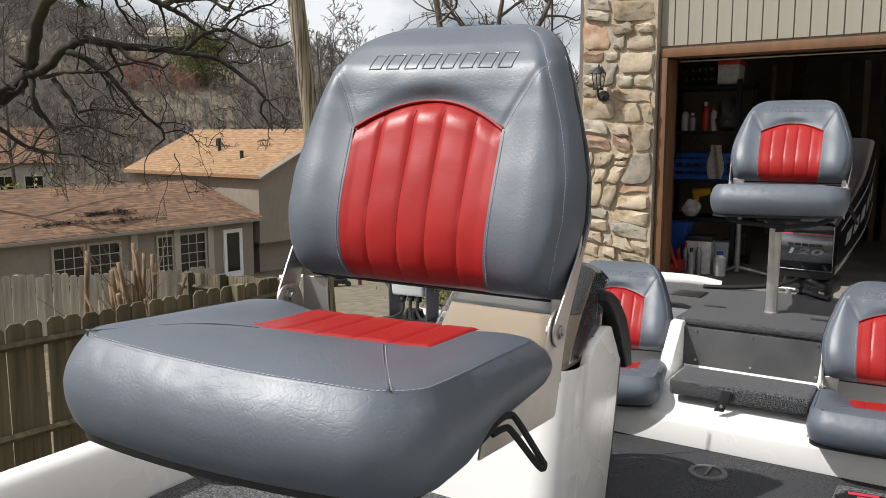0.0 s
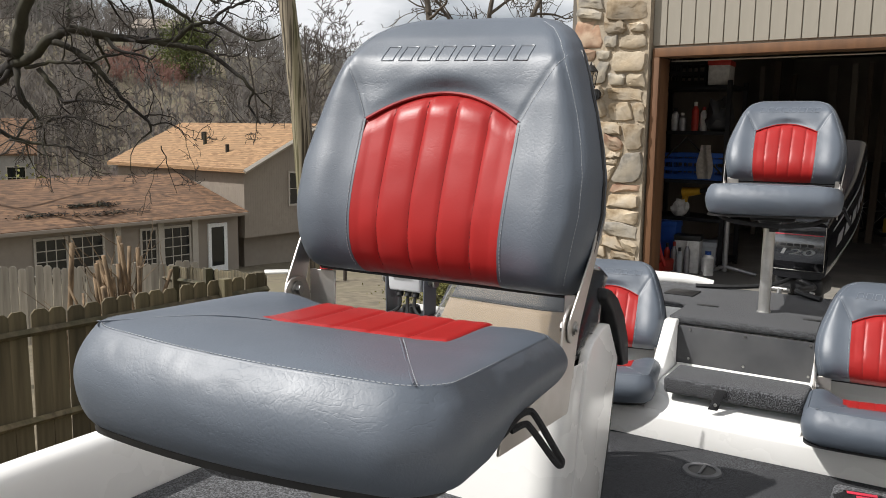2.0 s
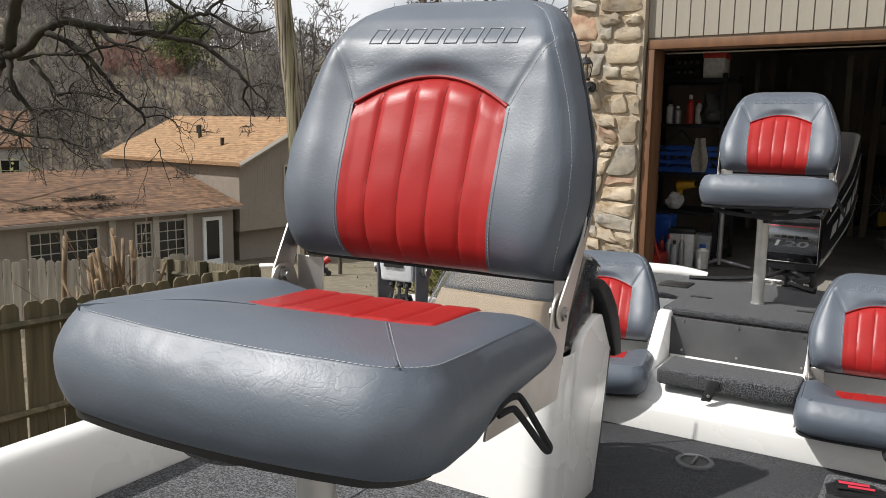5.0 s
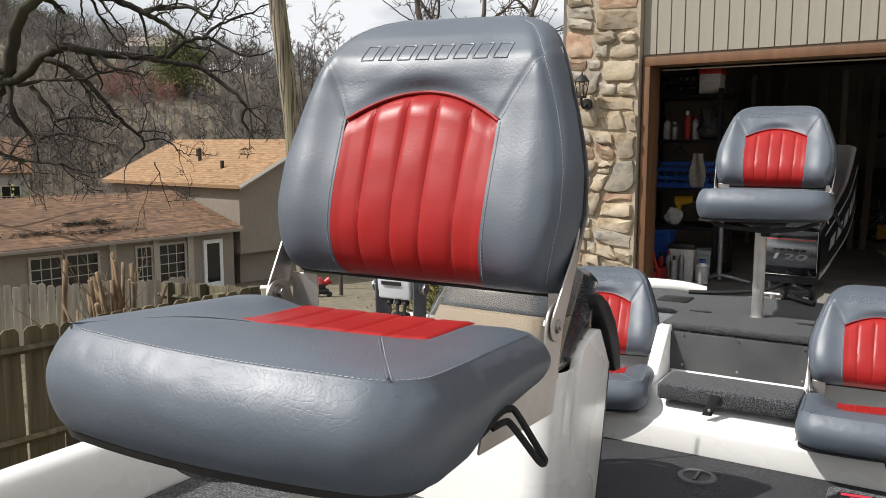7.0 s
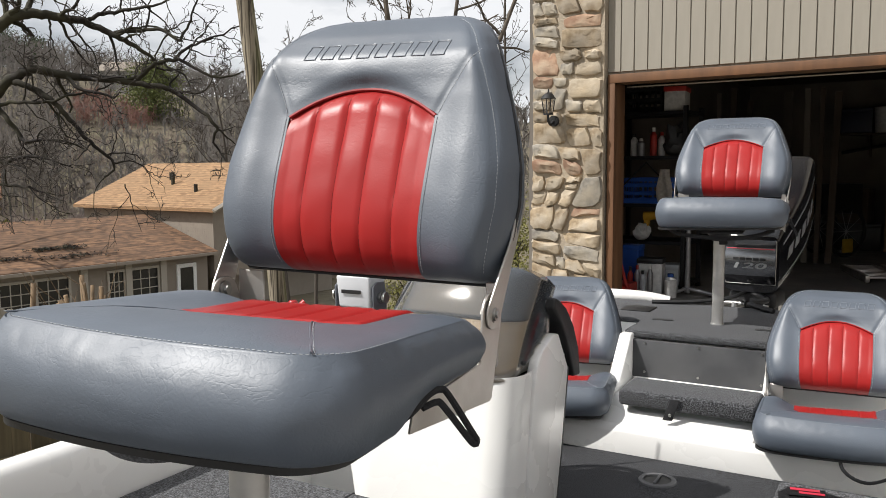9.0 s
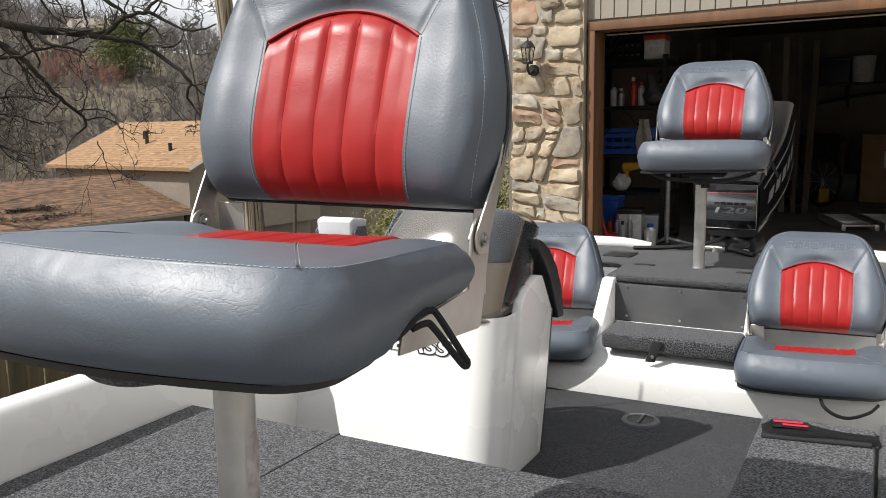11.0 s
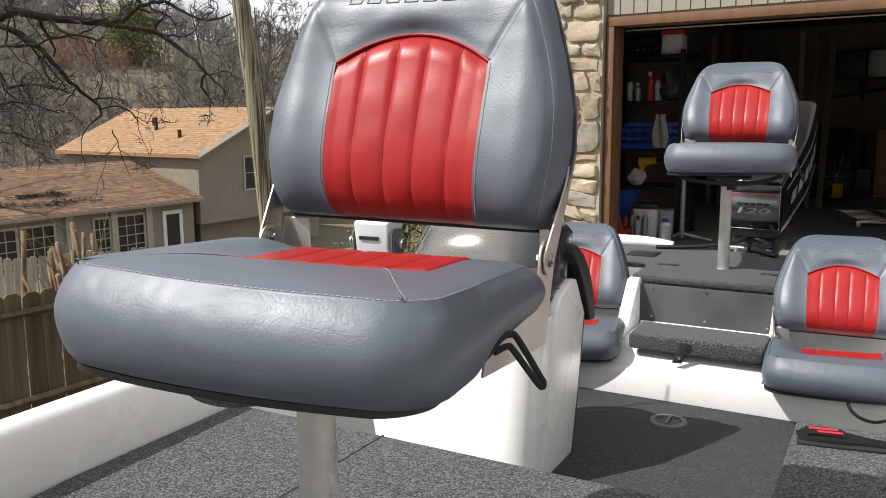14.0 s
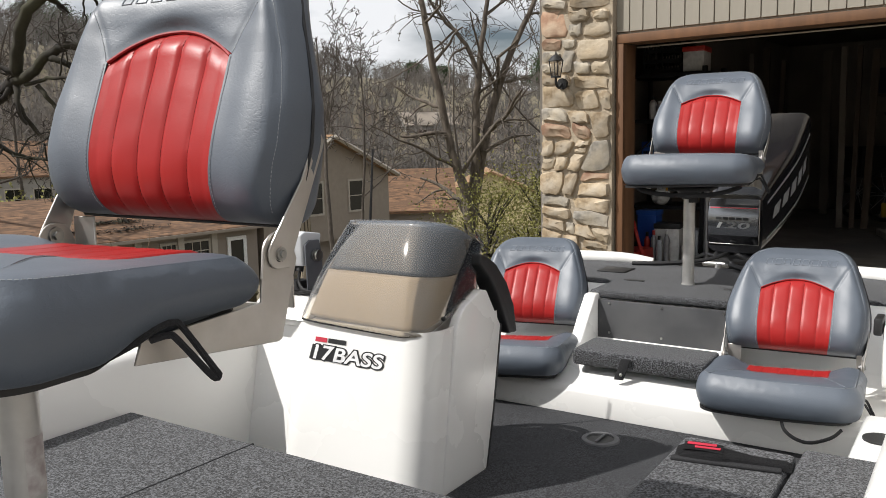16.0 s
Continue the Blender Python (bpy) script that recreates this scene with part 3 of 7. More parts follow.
    def crown(x, y):
        """Height of the top over the plan: dished behind the thighs, bolsters at the sides."""
        side = min(1.0, max(0.0, (abs(x) - 0.10) / 0.085))
        side = side * side * (3 - 2 * side)
        soft = lambda rows: sum(table(rows, y + k * 0.012) for k in (-1, 0, 1)) / 3
        return lerp(soft(MIDDLE) - dish * min(1.0, max(0.0, (y + 0.10) / 0.18)), soft(SIDES) + 0.3 * dish * min(1.0, max(0.0, y / 0.12)), side) - 0.030 * x * max(side, min(1.0, max(0.0, -y / 0.10)))

    prof = [(0.030, 0.000), (0.016, 0.004), (0.006, 0.015), (-0.001, 0.031), (-0.003, 0.047), (0.001, 0.062), (0.009, 0.075), (0.020, 0.0862), (0.0248, 0.0902), (0.0262, 0.0868), (0.0276, 0.0906), (0.0310, 0.0914), (0.040, 0.0935)]
    prof = [(q.x, q.z) for q in spline([(i, 0, h) for i, h in prof[:8]], 4)] + prof[8:]
    bm = B()
    rings = []
    for inset, h in prof:
        ring = []
        for x, y in outline(inset):
            k = h / 0.0935
            if 0.01 < h < 0.089:        # puckers gathered below the seam, slack creases lower down
                pull = 0.0016 * math.exp(-((h - 0.079) / 0.012) ** 2) * noise.noise(Vector((x * 95, y * 95, h * 14)))
                pull += 0.0007 * noise.noise(Vector((x * 20 + h * 30, y * 20, h * 46)))
                ln = math.hypot(x, y)
                x, y = x * (1 + pull / ln), y * (1 + pull / ln)
            ring.append(bm.verts.new((x, y, lerp(floor_z(x, y), crown(x, y) - 0.002, k))))
        rings.append(ring)
    for inset, f in ((0.056, 0.6), (0.070, 0.9), (0.090, 1), (0.115, 1), (0.15, 1), (0.178, 1)):
        rings.append([bm.verts.new((x, y, crown(x, y) - 0.002 * (1 - f))) for x, y in outline(inset)])
    for a, b in zip(rings, rings[1:]):
        for i in range(len(a)):
            j = (i + 1) % len(a)
            bm.faces.new((a[i], a[j], b[j], b[i]))
    mid, inner = Vector((0, 0.036)), rings[-1]
    for f in (0.8, 0.6, 0.4, 0.2, 0.05):
        ring = []
        for v in rings[-1]:
            p = mid.lerp(v.co.xy, f)
            ring.append(bm.verts.new((p.x, p.y, crown(p.x, p.y))))
        for i in range(len(ring)):
            j = (i + 1) % len(ring)
            bm.faces.new((inner[i], inner[j], ring[j], ring[i]))
        inner = ring
    bm.faces.new(inner)
    bm.faces.new(rings[0][::-1])
    cushion = part("cushion", bm, GREY_VINYL, seat, "grey vinyl seat cushion", angle=80)
    bm = B()
    def redtop(u, v):
        y = lerp(lerp(0.026, 0.036, u), 0.170, v)
        half = 0.122
        x = half * lerp(-1, 1, u) + 0.004
        fl = min(1.0, abs(math.sin(math.pi * 5.0 * u)) * 2.4) ** 0.6
        rim = u in (0.0, 1.0) or v in (0.0, 1.0)
        return Vector((x, y, crown(x, y) + (-0.0006 if rim else 0.0003 + 0.0024 * fl)))
    grid(bm, redtop, 104, 24)
    top_panel = part("red_panel", bm, RED_VINYL, cushion, "red vinyl panel sewn in flutes")
    bm = B()
    for k in range(1, 5):
        seam(bm, [redtop(k / 5, lerp(0.04, 0.96, i / 12)) + Vector((0, 0, 0.0004)) for i in range(13)], 0.0060, 0.0005)
    part("flute_stitching", bm, RED_THREAD, top_panel, "dark red stitching", "stuff")
    def corner_seam(s, k, lift):
        """From the panel's front corner to the front corner of the cushion."""
        x, y = s * lerp(0.077, 0.185, k ** 1.1), lerp(0.024, -0.150, k)
        return x, y, crown(x, y) - 0.002 * max(0.0, 2 * k - 1) + lift

    bm = B()
    rim = [Vector((x, y, crown(x, y) - 0.0042)) for x, y in outline(0.0300)]
    back_at = max(range(len(rim)), key=lambda i: rim[i].y)
    rim = rim[back_at:] + rim[:back_at]
    seam(bm, [p for p in rim if p.y < (0.15 if p.x > 0 else -0.10)])
    for s in (-1, 1):
        seam(bm, [Vector(corner_seam(s, k / 10, 0.0)) + Vector((s * 0.0035, 0, 0.0003)) for k in range(1, 11)])
    part("stitching", bm, THREAD, cushion, "pale top stitching", "stuff")
    for s in (-1, 1):       # folded edges of the two corner seams
        bm = B()
        tube(bm, [corner_seam(s, k / 10, 0.0) for k in range(1, 11)], 0.0011, 6)
        part("seam_fold", bm, GREY_VINYL, cushion)
    # pan below the cushion, swivel plate
    bm = B()
    prism(bm, [(x - 0.010, y) for x, y in outline(0.024)], 0.0665, 0.0738)
    for v in bm.verts:
        v.co.z += floor_z(v.co.x, v.co.y) - 0.074
    part("seat_pan", bm, BLACK_PLASTIC, seat, "black moulded seat base")
    bm = B()
    box(bm, -0.075, 0.075, -0.075, 0.085, 0.050, 0.064, 0.006)
    prism(bm, [(0.019 * math.cos(a), 0.019 * math.sin(a)) for a in (2 * math.pi * i / 24 for i in range(24))], 0.006, 0.051)
    part("swivel_mount", bm, MATT_BLACK, seat, "black swivel mount")
    # hinge plates, arms, bolts
    for s in (-1, 1):
        x0, x1 = sorted((s * 0.205, s * 0.2085))
        bm = B()
        prism(bm, [(-0.01, 0.066), (0.215, 0.040), (0.222, 0.042), (0.258, 0.140)] + [(0.222 + 0.029 * math.cos(a), 0.152 + 0.026 * math.sin(a)) for a in (radians(12 * k) for k in range(1, 15))] + [(0.185, 0.095), (0.0, 0.090)], x0, x1, "x", 0.0008, 1)
        lower = part("hinge_plate", bm, ALUMINIUM, seat, "bent aluminium hinge plate")
        bm = B()
        x2, x3 = sorted((s * 0.2095, s * 0.2125))
        prism(bm, [(0.218 + 0.019 * math.cos(a), 0.155 + 0.019 * math.sin(a)) for a in (radians(145 + 11 * k) for k in range(12))] + [(0.240, 0.135), (0.246, 0.150), (0.300, 0.280), (0.305, 0.293), (0.297, 0.304), (0.284, 0.300), (0.258, 0.245)], x2, x3, "x", 0.0008, 1)
        for v in bm.verts:      # bent outward round the padding
            v.co.x += s * 0.010 * min(1.0, max(0.0, (v.co.z - 0.165) / 0.10))
        part("back_arm", bm, ALUMINIUM, seat, "aluminium arm bolted to the backrest")
        bm = B()
        tube(bm, [(s * 0.2095, 0.220, 0.155), (s * 0.2165, 0.220, 0.155)], 0.0085, 16)
        tube(bm, [(s * 0.216, 0.220, 0.155), (s * 0.2185, 0.220, 0.155)], 0.005, 6)
        bolt = part("hinge_bolt", bm, STEEL, seat, "steel hinge bolt")
        part("washer", tube(B(), [(s * 0.2090, 0.220, 0.155), (s * 0.2130, 0.220, 0.155)], 0.0105, 20), BLACK_PLASTIC, bolt, "black nylon washer")
        bm = B()
        tube(bm, [(s * 0.2050, 0.220, 0.155), (s * 0.2015, 0.220, 0.155)], 0.0120, 20)
        tube(bm, [(s * 0.2016, 0.220, 0.155), (s * 0.1965, 0.220, 0.155)], 0.0070, 6)
        part("lock_nut", bm, STEEL, seat, "steel lock nut on a washer")
        # inner lip of the bracket behind the cushion
        bm = B()
        xa, xb = sorted((s * (0.160 if s < 0 else 0.189), s * 0.204))
        box(bm, xa, xb, 0.252, 0.256, 0.075, 0.185, 0.001, 1)
        part("bracket_lip", bm, ALUMINIUM, seat, "aluminium bracket lip")
    bm = B()
    box(bm, -0.204, 0.204, 0.222, 0.226, 0.050, 0.085, 0.001, 1)
    part("cross_plate", bm, ALUMINIUM, seat, "aluminium cross plate")
    # folded strap loop at the side, webbing hanging in front
    bm = B()
    tube(bm, spline([(0.196, -0.06, 0.074), (0.212, -0.015, 0.090), (0.219, 0.014, 0.103), (0.224, 0.030, 0.104), (0.230, 0.036, 0.098), (0.250, 0.058, 0.050), (0.252, 0.061, 0.045), (0.249, 0.055, 0.043), (0.228, 0.030, 0.086), (0.222, 0.024, 0.092), (0.215, 0.005, 0.090)], 5), 0.0040, 6, flat=0.7)
    part("strap_loop", bm, WEBBING, seat, "black webbing strap loop")
    return seat


# ---------- the boat ----------
boat = empty("bass_boat", "white fibreglass bass boat with grey carpeted decks on a driveway", "boat")
PX, SX, CX = -1.39, 0.17, -0.61      # inner faces of the gunwales, centre line
DECK, FLOOR_Z, AFT = 0.79, 0.548, 0.872


def ring_wall(side, y0, y1):
    """One gunwale: inner face, rounded cap, outer hull side, along the boat."""
    def edge(y):
        t = max(0.0, (0.9 - y) / 2.2)
        x_in = 0.78 * (1 - 0.75 * t ** 2.0)
        return x_in
    prof = [(0.0, 0.50), (0.0, 0.80), (0.005, 0.885), (0.012, 0.908), (0.026, 0.922), (0.052, 0.926), (0.066, 0.918), (0.072, 0.90), (0.070, 0.84), (0.050, 0.62), (0.0, 0.40)]
    bm = B()
    def f(u, v):
        y = lerp(y0, y1, v)
        k = u * (len(prof) - 1)
        i = min(int(k), len(prof) - 2)
        d = lerp(prof[i][0], prof[i + 1][0], k - i)
        z = lerp(prof[i][1], prof[i + 1][1], k - i)
        drop = 0.07 * min(1, max(0, (y - 2.5) / 1.0)) if z > 0.8 else 0
        return Vector((CX + side * (edge(y) + d), y, z - drop))
    grid(bm, f, (len(prof) - 1) * 2, 40)
    return bm


part("port_gunwale", ring_wall(-1, -0.9, 3.66), GELCOAT, boat, "white gelcoat gunwale")
part("starboard_gunwale", ring_wall(1, -0.9, 3.66), GELCOAT, boat, "white gelcoat gunwale")
bm = B()
def hull(u, v):
    y = lerp(-0.9, 3.66, v)
    t = max(0.0, (0.9 - y) / 2.2)
    w = 0.80 * (1 - 0.75 * t * t)
    x = lerp(-1, 1, u)
    return Vector((CX + x * w, y, 0.40 - 0.14 * (1 - abs(x)) + 0.2 * t * t))
grid(bm, hull, 16, 24)
box(bm, CX - 0.80, CX + 0.80, 3.655, 3.675, 0.38, 0.85)
part("hull", bm, GELCOAT, boat, "white fibreglass hull")


def deck_plate(x0, x1, y0, y1, z, thick=0.03, bevel=0.010):
    return box(B(), x0, x1, y0, y1, z - thick, z, bevel, 3)


bm = B()
out = [(PX + 0.002, 1.355), (PX + 0.002, 0.9), (PX + 0.05, 0.4), (PX + 0.24, -0.3), (PX + 0.45, -0.85), (SX - 0.45, -0.85), (SX - 0.24, -0.3), (SX - 0.05, 0.4), (SX - 0.002, 0.9), (SX - 0.002, 1.355)]
prism(bm, out, DECK - 0.03, DECK, "z", 0.008, 2)
bow_deck = part("bow_deck", bm, CARPET, boat, "grey carpeted bow deck")
part("side_deck", deck_plate(-0.203, 0.017, 1.358, 1.86, DECK), CARPET, boat, "carpeted hatch lid beside the cockpit")
part("side_deck", deck_plate(0.023, SX - 0.002, 1.358, 1.905, DECK), CARPET, boat, "carpeted hatch lid beside the gunwale")
part("side_deck_face", box(B(), -0.200, -0.185, 1.36, 1.855, FLOOR_Z, DECK - 0.031), CARPET_WORN_SHADE, boat, "carpeted locker side")
part("side_deck_face", box(B(), -0.185, SX, 1.84, 1.855, FLOOR_Z, DECK - 0.031), GELCOAT, boat, "white locker end")
part("bow_bulkhead", box(B(), PX, -0.19, 1.335, 1.350, FLOOR_Z, DECK - 0.031), CARPET_WORN_SHADE, boat, "carpeted bulkhead under the deck edge")
bm = B()
for a, b in (((-0.968, 1.352), (-0.985, 0.62)), ((-0.985, 0.62), (-0.25, 0.62)), ((-0.25, 0.62), (-0.25, 1.352))):
    tube(bm, [(*a, DECK - 0.0010), (*b, DECK - 0.0010)], 0.0028, 6)
part("lid_gap", bm, CARPET_WORN_SHADE, bow_deck, "dark gap round a deck lid")
floor = part("cockpit_floor", box(B(), PX, SX, 1.35, 2.51, FLOOR_Z - 0.03, FLOOR_Z), CARPET_WORN_SHADE, boat, "worn carpet on the cockpit floor, its colour darkened for shadow")
# deck drain
bm = B()
ringpts = [2 * math.pi * i / 40 for i in range(40)]
dr = Vector((-0.594, 2.333, FLOOR_Z))
for r0, r1, z0, z1 in ((0.056, 0.040, 0.006, 0.007),):
    a = [bm.verts.new(dr + Vector((r0 * math.cos(t), r0 * math.sin(t), 0.001))) for t in ringpts]
    b = [bm.verts.new(dr + Vector((r0 * 0.96 * math.cos(t), r0 * 0.96 * math.sin(t), z0))) for t in ringpts]
    c = [bm.verts.new(dr + Vector((r1 * math.cos(t), r1 * math.sin(t), z1))) for t in ringpts]
    d = [bm.verts.new(dr + Vector((r1 * 0.97 * math.cos(t), r1 * 0.97 * math.sin(t), 0.002))) for t in ringpts]
    for p, q in ((a, b), (b, c), (c, d)):
        for i in range(40):
            bm.faces.new((p[i], p[(i + 1) % 40], q[(i + 1) % 40], q[i]))
drain = part("deck_plate_ring", bm, DRAIN_GREY, floor, "round grey access plate")
bm = B()
prism(bm, [(dr.x + 0.039 * math.cos(t), dr.y + 0.039 * math.sin(t)) for t in ringpts], FLOOR_Z + 0.001, FLOOR_Z + 0.004)
part("access_cap", bm, BLACK_PLASTIC, floor, "dark access plate cap")
bm = B()
box(bm, dr.x - 0.004, dr.x + 0.004, dr.y - 0.036, dr.y + 0.036, FLOOR_Z + 0.004, FLOOR_Z + 0.010, 0.002)
part("cap_grip", bm, DRAIN_GREY, floor)

# aft bench: white moulding with a lower recess for each seat
BY = 2.505
bm = B()
prism(bm, [(BY + 0.002, FLOOR_Z), (BY + 0.008, 0.618), (BY + 0.016, 0.634), (BY + 0.030, 0.640), (2.60, 0.640), (2.60, FLOOR_Z)], PX, SX, "x", 0.003, 2)
bench = part("bench", bm, GELCOAT, boat, "white moulded bench across the cockpit")
bm = B()
prism(bm, [(BY + 0.026, 0.60), (BY + 0.027, 0.6405), (BY + 0.050, 0.655), (BY + 0.085, 0.672), (2.66, 0.690), (2.93, 0.699), (2.93, 0.60)], -0.842, -0.362, "x", 0.004, 2)
part("bench_step", bm, GELCOAT, boat, "white moulded bench step")
for x0, x1 in ((PX, -0.844), (-0.360, SX)):
    bm = B()
    prism(bm, [(2.602, FLOOR_Z), (2.602, 0.640), (2.86, 0.640), (2.93, 0.68), (3.115, 0.858), (3.13, 0.858), (3.13, FLOOR_Z)], x0, x1, "x", 0.003, 2)
    part("seat_pod", bm, GELCOAT, boat, "white moulded seat recess")
for xa, half in ((-0.868, 0.023), (-0.372, 0.007)):
    bm = B()
    prism(bm, [(2.62, 0.640), (2.66, 0.70), (2.76, 0.715), (2.83, 0.80), (2.885, 0.862), (2.94, 0.862), (2.94, 0.60)], xa - half, xa + half, "x", 0.007, 2)
    part("bench_cheek", bm, GELCOAT, boat, "white moulded cheek beside the step")
step = part("step_pad", box(B(), -0.787, -0.364, 2.552, 2.735, 0.694, 0.748, 0.014, 3), CARPET, boat, "thick carpeted step pad")
bm = B()
box(bm, -0.0150, 0.0150, -0.0025, 0.0025, -0.046, 0.022, 0.002, 2)
for v in bm.verts:
    v.co.x += 0.45 * min(0.0, v.co.z) - 3.0 * min(0.0, v.co.z + 0.02) ** 2
    v.co.y -= 4.0 * min(0.0, v.co.z + 0.01) ** 2
strap = part("hold_down_strap", bm, WEBBING, step, "black hold-down strap with a snap")
strap.matrix_basis = pose(-0.600, 2.545, 0.716, 0, 0, 4)
bm = B()
bmesh.ops.create_uvsphere(bm, u_segments=10, v_segments=6, radius=0.0055, matrix=Matrix.Translation((-0.614, 2.537, 0.688)))
part("snap", bm, STEEL, step, "bright snap button")
panel = part("aft_panel", box(B(), -0.845, -0.362, 2.900, 2.912, 0.704, 0.842, 0.002), GREY_PANEL, boat, "flat grey panel below the aft deck")
for x in (-0.80, -0.61, -0.40):
    for z in (0.725, 0.832):
        bm = B()
        tube(bm, [(x, 2.9005, z), (x, 2.8965, z)], 0.0045, 8)
        part("screw", bm, STEEL, panel)
part("panel_trim", box(B(), -0.840, -0.364, 2.894, 2.905, 0.696, 0.705, 0.002), GELCOAT, boat, "white trim strip")
bm = B()
prism(bm, [(-0.885, 2.915), (-0.380, 2.915), (-0.380, 3.13), (SX - 0.03, 3.13), (SX - 0.03, 3.60), (PX + 0.03, 3.60), (PX + 0.03, 3.13), (-0.885, 3.13)], 0.842, AFT, "z", 0.012, 3)
aft_deck = part("aft_deck", bm, CARPET, boat, "grey carpeted aft deck")
for x, y in ((-0.805, 3.155), (-0.42, 3.12)):
    bm = B()
    box(bm, x - 0.04, x + 0.04, y - 0.008, y + 0.008, AFT, AFT + 0.004, 0.002)
    part("lid_pull", bm, BLACK_PLASTIC, aft_deck, "black lid pull")
bm = B()
box(bm, -1.02, -0.90, 3.30, 3.42, AFT, AFT + 0.005, 0.002)
part("vent_plate", bm, BLACK_PLASTIC, aft_deck, "black deck fitting")
# white splash rail at the stern quarters
for s in (-1, 1):
    bm = B()
    tube(bm, spline([(CX + s * 0.80, 2.95, 0.865), (CX + s * 0.79, 3.40, 0.875), (CX + s * 0.70, 3.56, 0.880), (CX + s * 0.44, 3.63, 0.880), (CX + s * 0.30, 3.66, 0.862)], 6), 0.040, 10, 0.025, flat=1.0)
    part("stern_quarter", bm, GELCOAT, boat, "white stern quarter moulding")
# starboard cockpit liner with a cup holder
bm = B()
prism(bm, [(SX - 0.002, 1.92), (SX - 0.10, 2.0), (SX - 0.10, 2.48), (SX - 0.002, 2.48)], FLOOR_Z, 0.70, "z", 0.015, 3)
liner = part("side_liner", bm, GELCOAT, boat, "white side liner with a cup holder")
bm = B()
tube(bm, [(SX - 0.045, 2.29, 0.699), (SX - 0.045, 2.29, 0.704)], 0.040, 24)
part("cup_holder", bm, BLACK_PLASTIC, liner, "black cup holder")
bm = B()
box(bm, SX - 0.09, SX - 0.002, 2.72, 2.90, 0.70, 0.885, 0.012)
part("liner_end", bm, GELCOAT, boat, "white liner end")
bm = B()
box(bm, SX - 0.115, SX - 0.092, 2.72, 2.80, 0.85, 0.90, 0.006)
part("switch_box", bm, BLACK_PLASTIC, boat, "black switch box on the liner")

# ---------- console ----------
K = {"x0": -1.22, "x1": -0.795, "y0": 1.66, "y1": 2.02}
bm = B()
def con(u, v):
    """Front and starboard side of the console, rounded at the corner; u runs round, v up."""
    z = lerp(FLOOR_Z, 0.962, v)
    lean = 0.09 * max(0.0, (z - FLOOR_Z) / 0.43)
    r = 0.072
    xl, xr, yf, ya = PX - 0.004, K["x1"] + 0.02 - 0.01 * v, K["y0"] + lean, lerp(1.985, 2.075, min(1, v * 1.1))
    path = [(xl, yf + 0.05), (K["x0"] - 0.05, yf + 0.05), (K["x0"], yf + 0.02), (K["x0"] + 0.03, yf), (K["x0"] + 0.06, yf), (xr - r - 0.02, yf), (xr - r, yf)]
    path += [(xr - r + r * math.sin(a), yf + r - r * math.cos(a)) for a in (radians(4.5 * k) for k in range(1, 21))]
    path += [(xr, lerp(yf + r, ya, 0.15)), (xr, ya)]
    k = u * (len(path) - 1)
    i = min(int(k), len(path) - 2)
    x, y = lerp(path[i][0], path[i + 1][0], k - i), lerp(path[i][1], path[i + 1][1], k - i)
    return Vector((x, y, z))
grid(bm, con, 28, 14)
# shelf on top, and the raised aft cheek
prism(bm, [(1.750, 0.958), (1.80, 0.966), (2.00, 0.972), (2.00, 0.93), (1.77, 0.93)], -1.17, K["x1"] - 0.050, "x", 0.004, 2)
prism(bm, [(1.742, 0.955), (1.80, 1.003), (2.00, 1.012), (2.00, 0.93), (1.77, 0.93)], PX, -1.172, "x", 0.004, 2)
prism(bm, [(1.858, 0.955), (1.872, 0.982), (1.90, 1.006), (1.975, 1.034), (2.005, 1.030), (2.075, 0.925), (2.03, 0.70), (1.99, FLOOR_Z), (1.775, FLOOR_Z)], K["x1"] - 0.006, K["x1"] + 0.0215, "x", 0.005, 3)
console = part("console", bm, GELCOAT, boat, "white moulded steering console")
bm = B()
tube(bm, spline([(K["x1"] + 0.014, 1.994, FLOOR_Z), (K["x1"] + 0.014, 2.035, 0.70), (K["x1"] + 0.014, 2.08, 0.925)], 6), 0.007, 6)
part("edge_trim", bm, BLACK_PLASTIC, console, "black rubber edge trim")
def thicken(ob, thickness):
    mod = ob.modifiers.new("shell", "SOLIDIFY")
    mod.thickness, mod.offset = thickness, 0.0


# smoked windshield: sloping front curved into a side return
bm = B()
def ws(u, v):
    lo = [(-1.19, 1.744, 0.964), (-1.15, 1.737, 0.958), (-0.90, 1.735, 0.951), (-0.842, 1.742, 0.950), (-0.808, 1.768, 0.956), (-0.796, 1.83, 0.976), (-0.795, 1.99, 1.030)]
    hi = [(-1.150, 1.905, 1.205), (-1.11, 1.890, 1.213), (-0.95, 1.886, 1.218), (-0.88, 1.897, 1.216), (-0.83, 1.930, 1.206), (-0.801, 1.98, 1.182), (-0.795, 2.03, 1.150)]
    lo, hi = spline(lo, 8), spline(hi, 8)
    k = u * (len(lo) - 1)
    i = min(int(k), len(lo) - 2)
    a, b = lo[i].lerp(lo[i + 1], k - i), hi[i].lerp(hi[i + 1], k - i)
    p = a.lerp(b, v)
    return p + Vector((0, -0.012 * math.sin(math.pi * v), 0.004 * math.sin(math.pi * v)))
grid(bm, ws, 80, 24)
shield = part("windshield", bm, SMOKED, console, "smoked acrylic windshield with a sun glint")
shield.visible_shadow = True
thicken(shield, 0.0015)
for p in ((-0.795, 1.83, 0.985), (-0.795, 1.93, 1.012)):
    bm = B()
    bmesh.ops.create_uvsphere(bm, u_segments=10, v_segments=6, radius=0.006, matrix=Matrix.Translation(p))
    part("windshield_screw", bm, BLACK_PLASTIC, console)
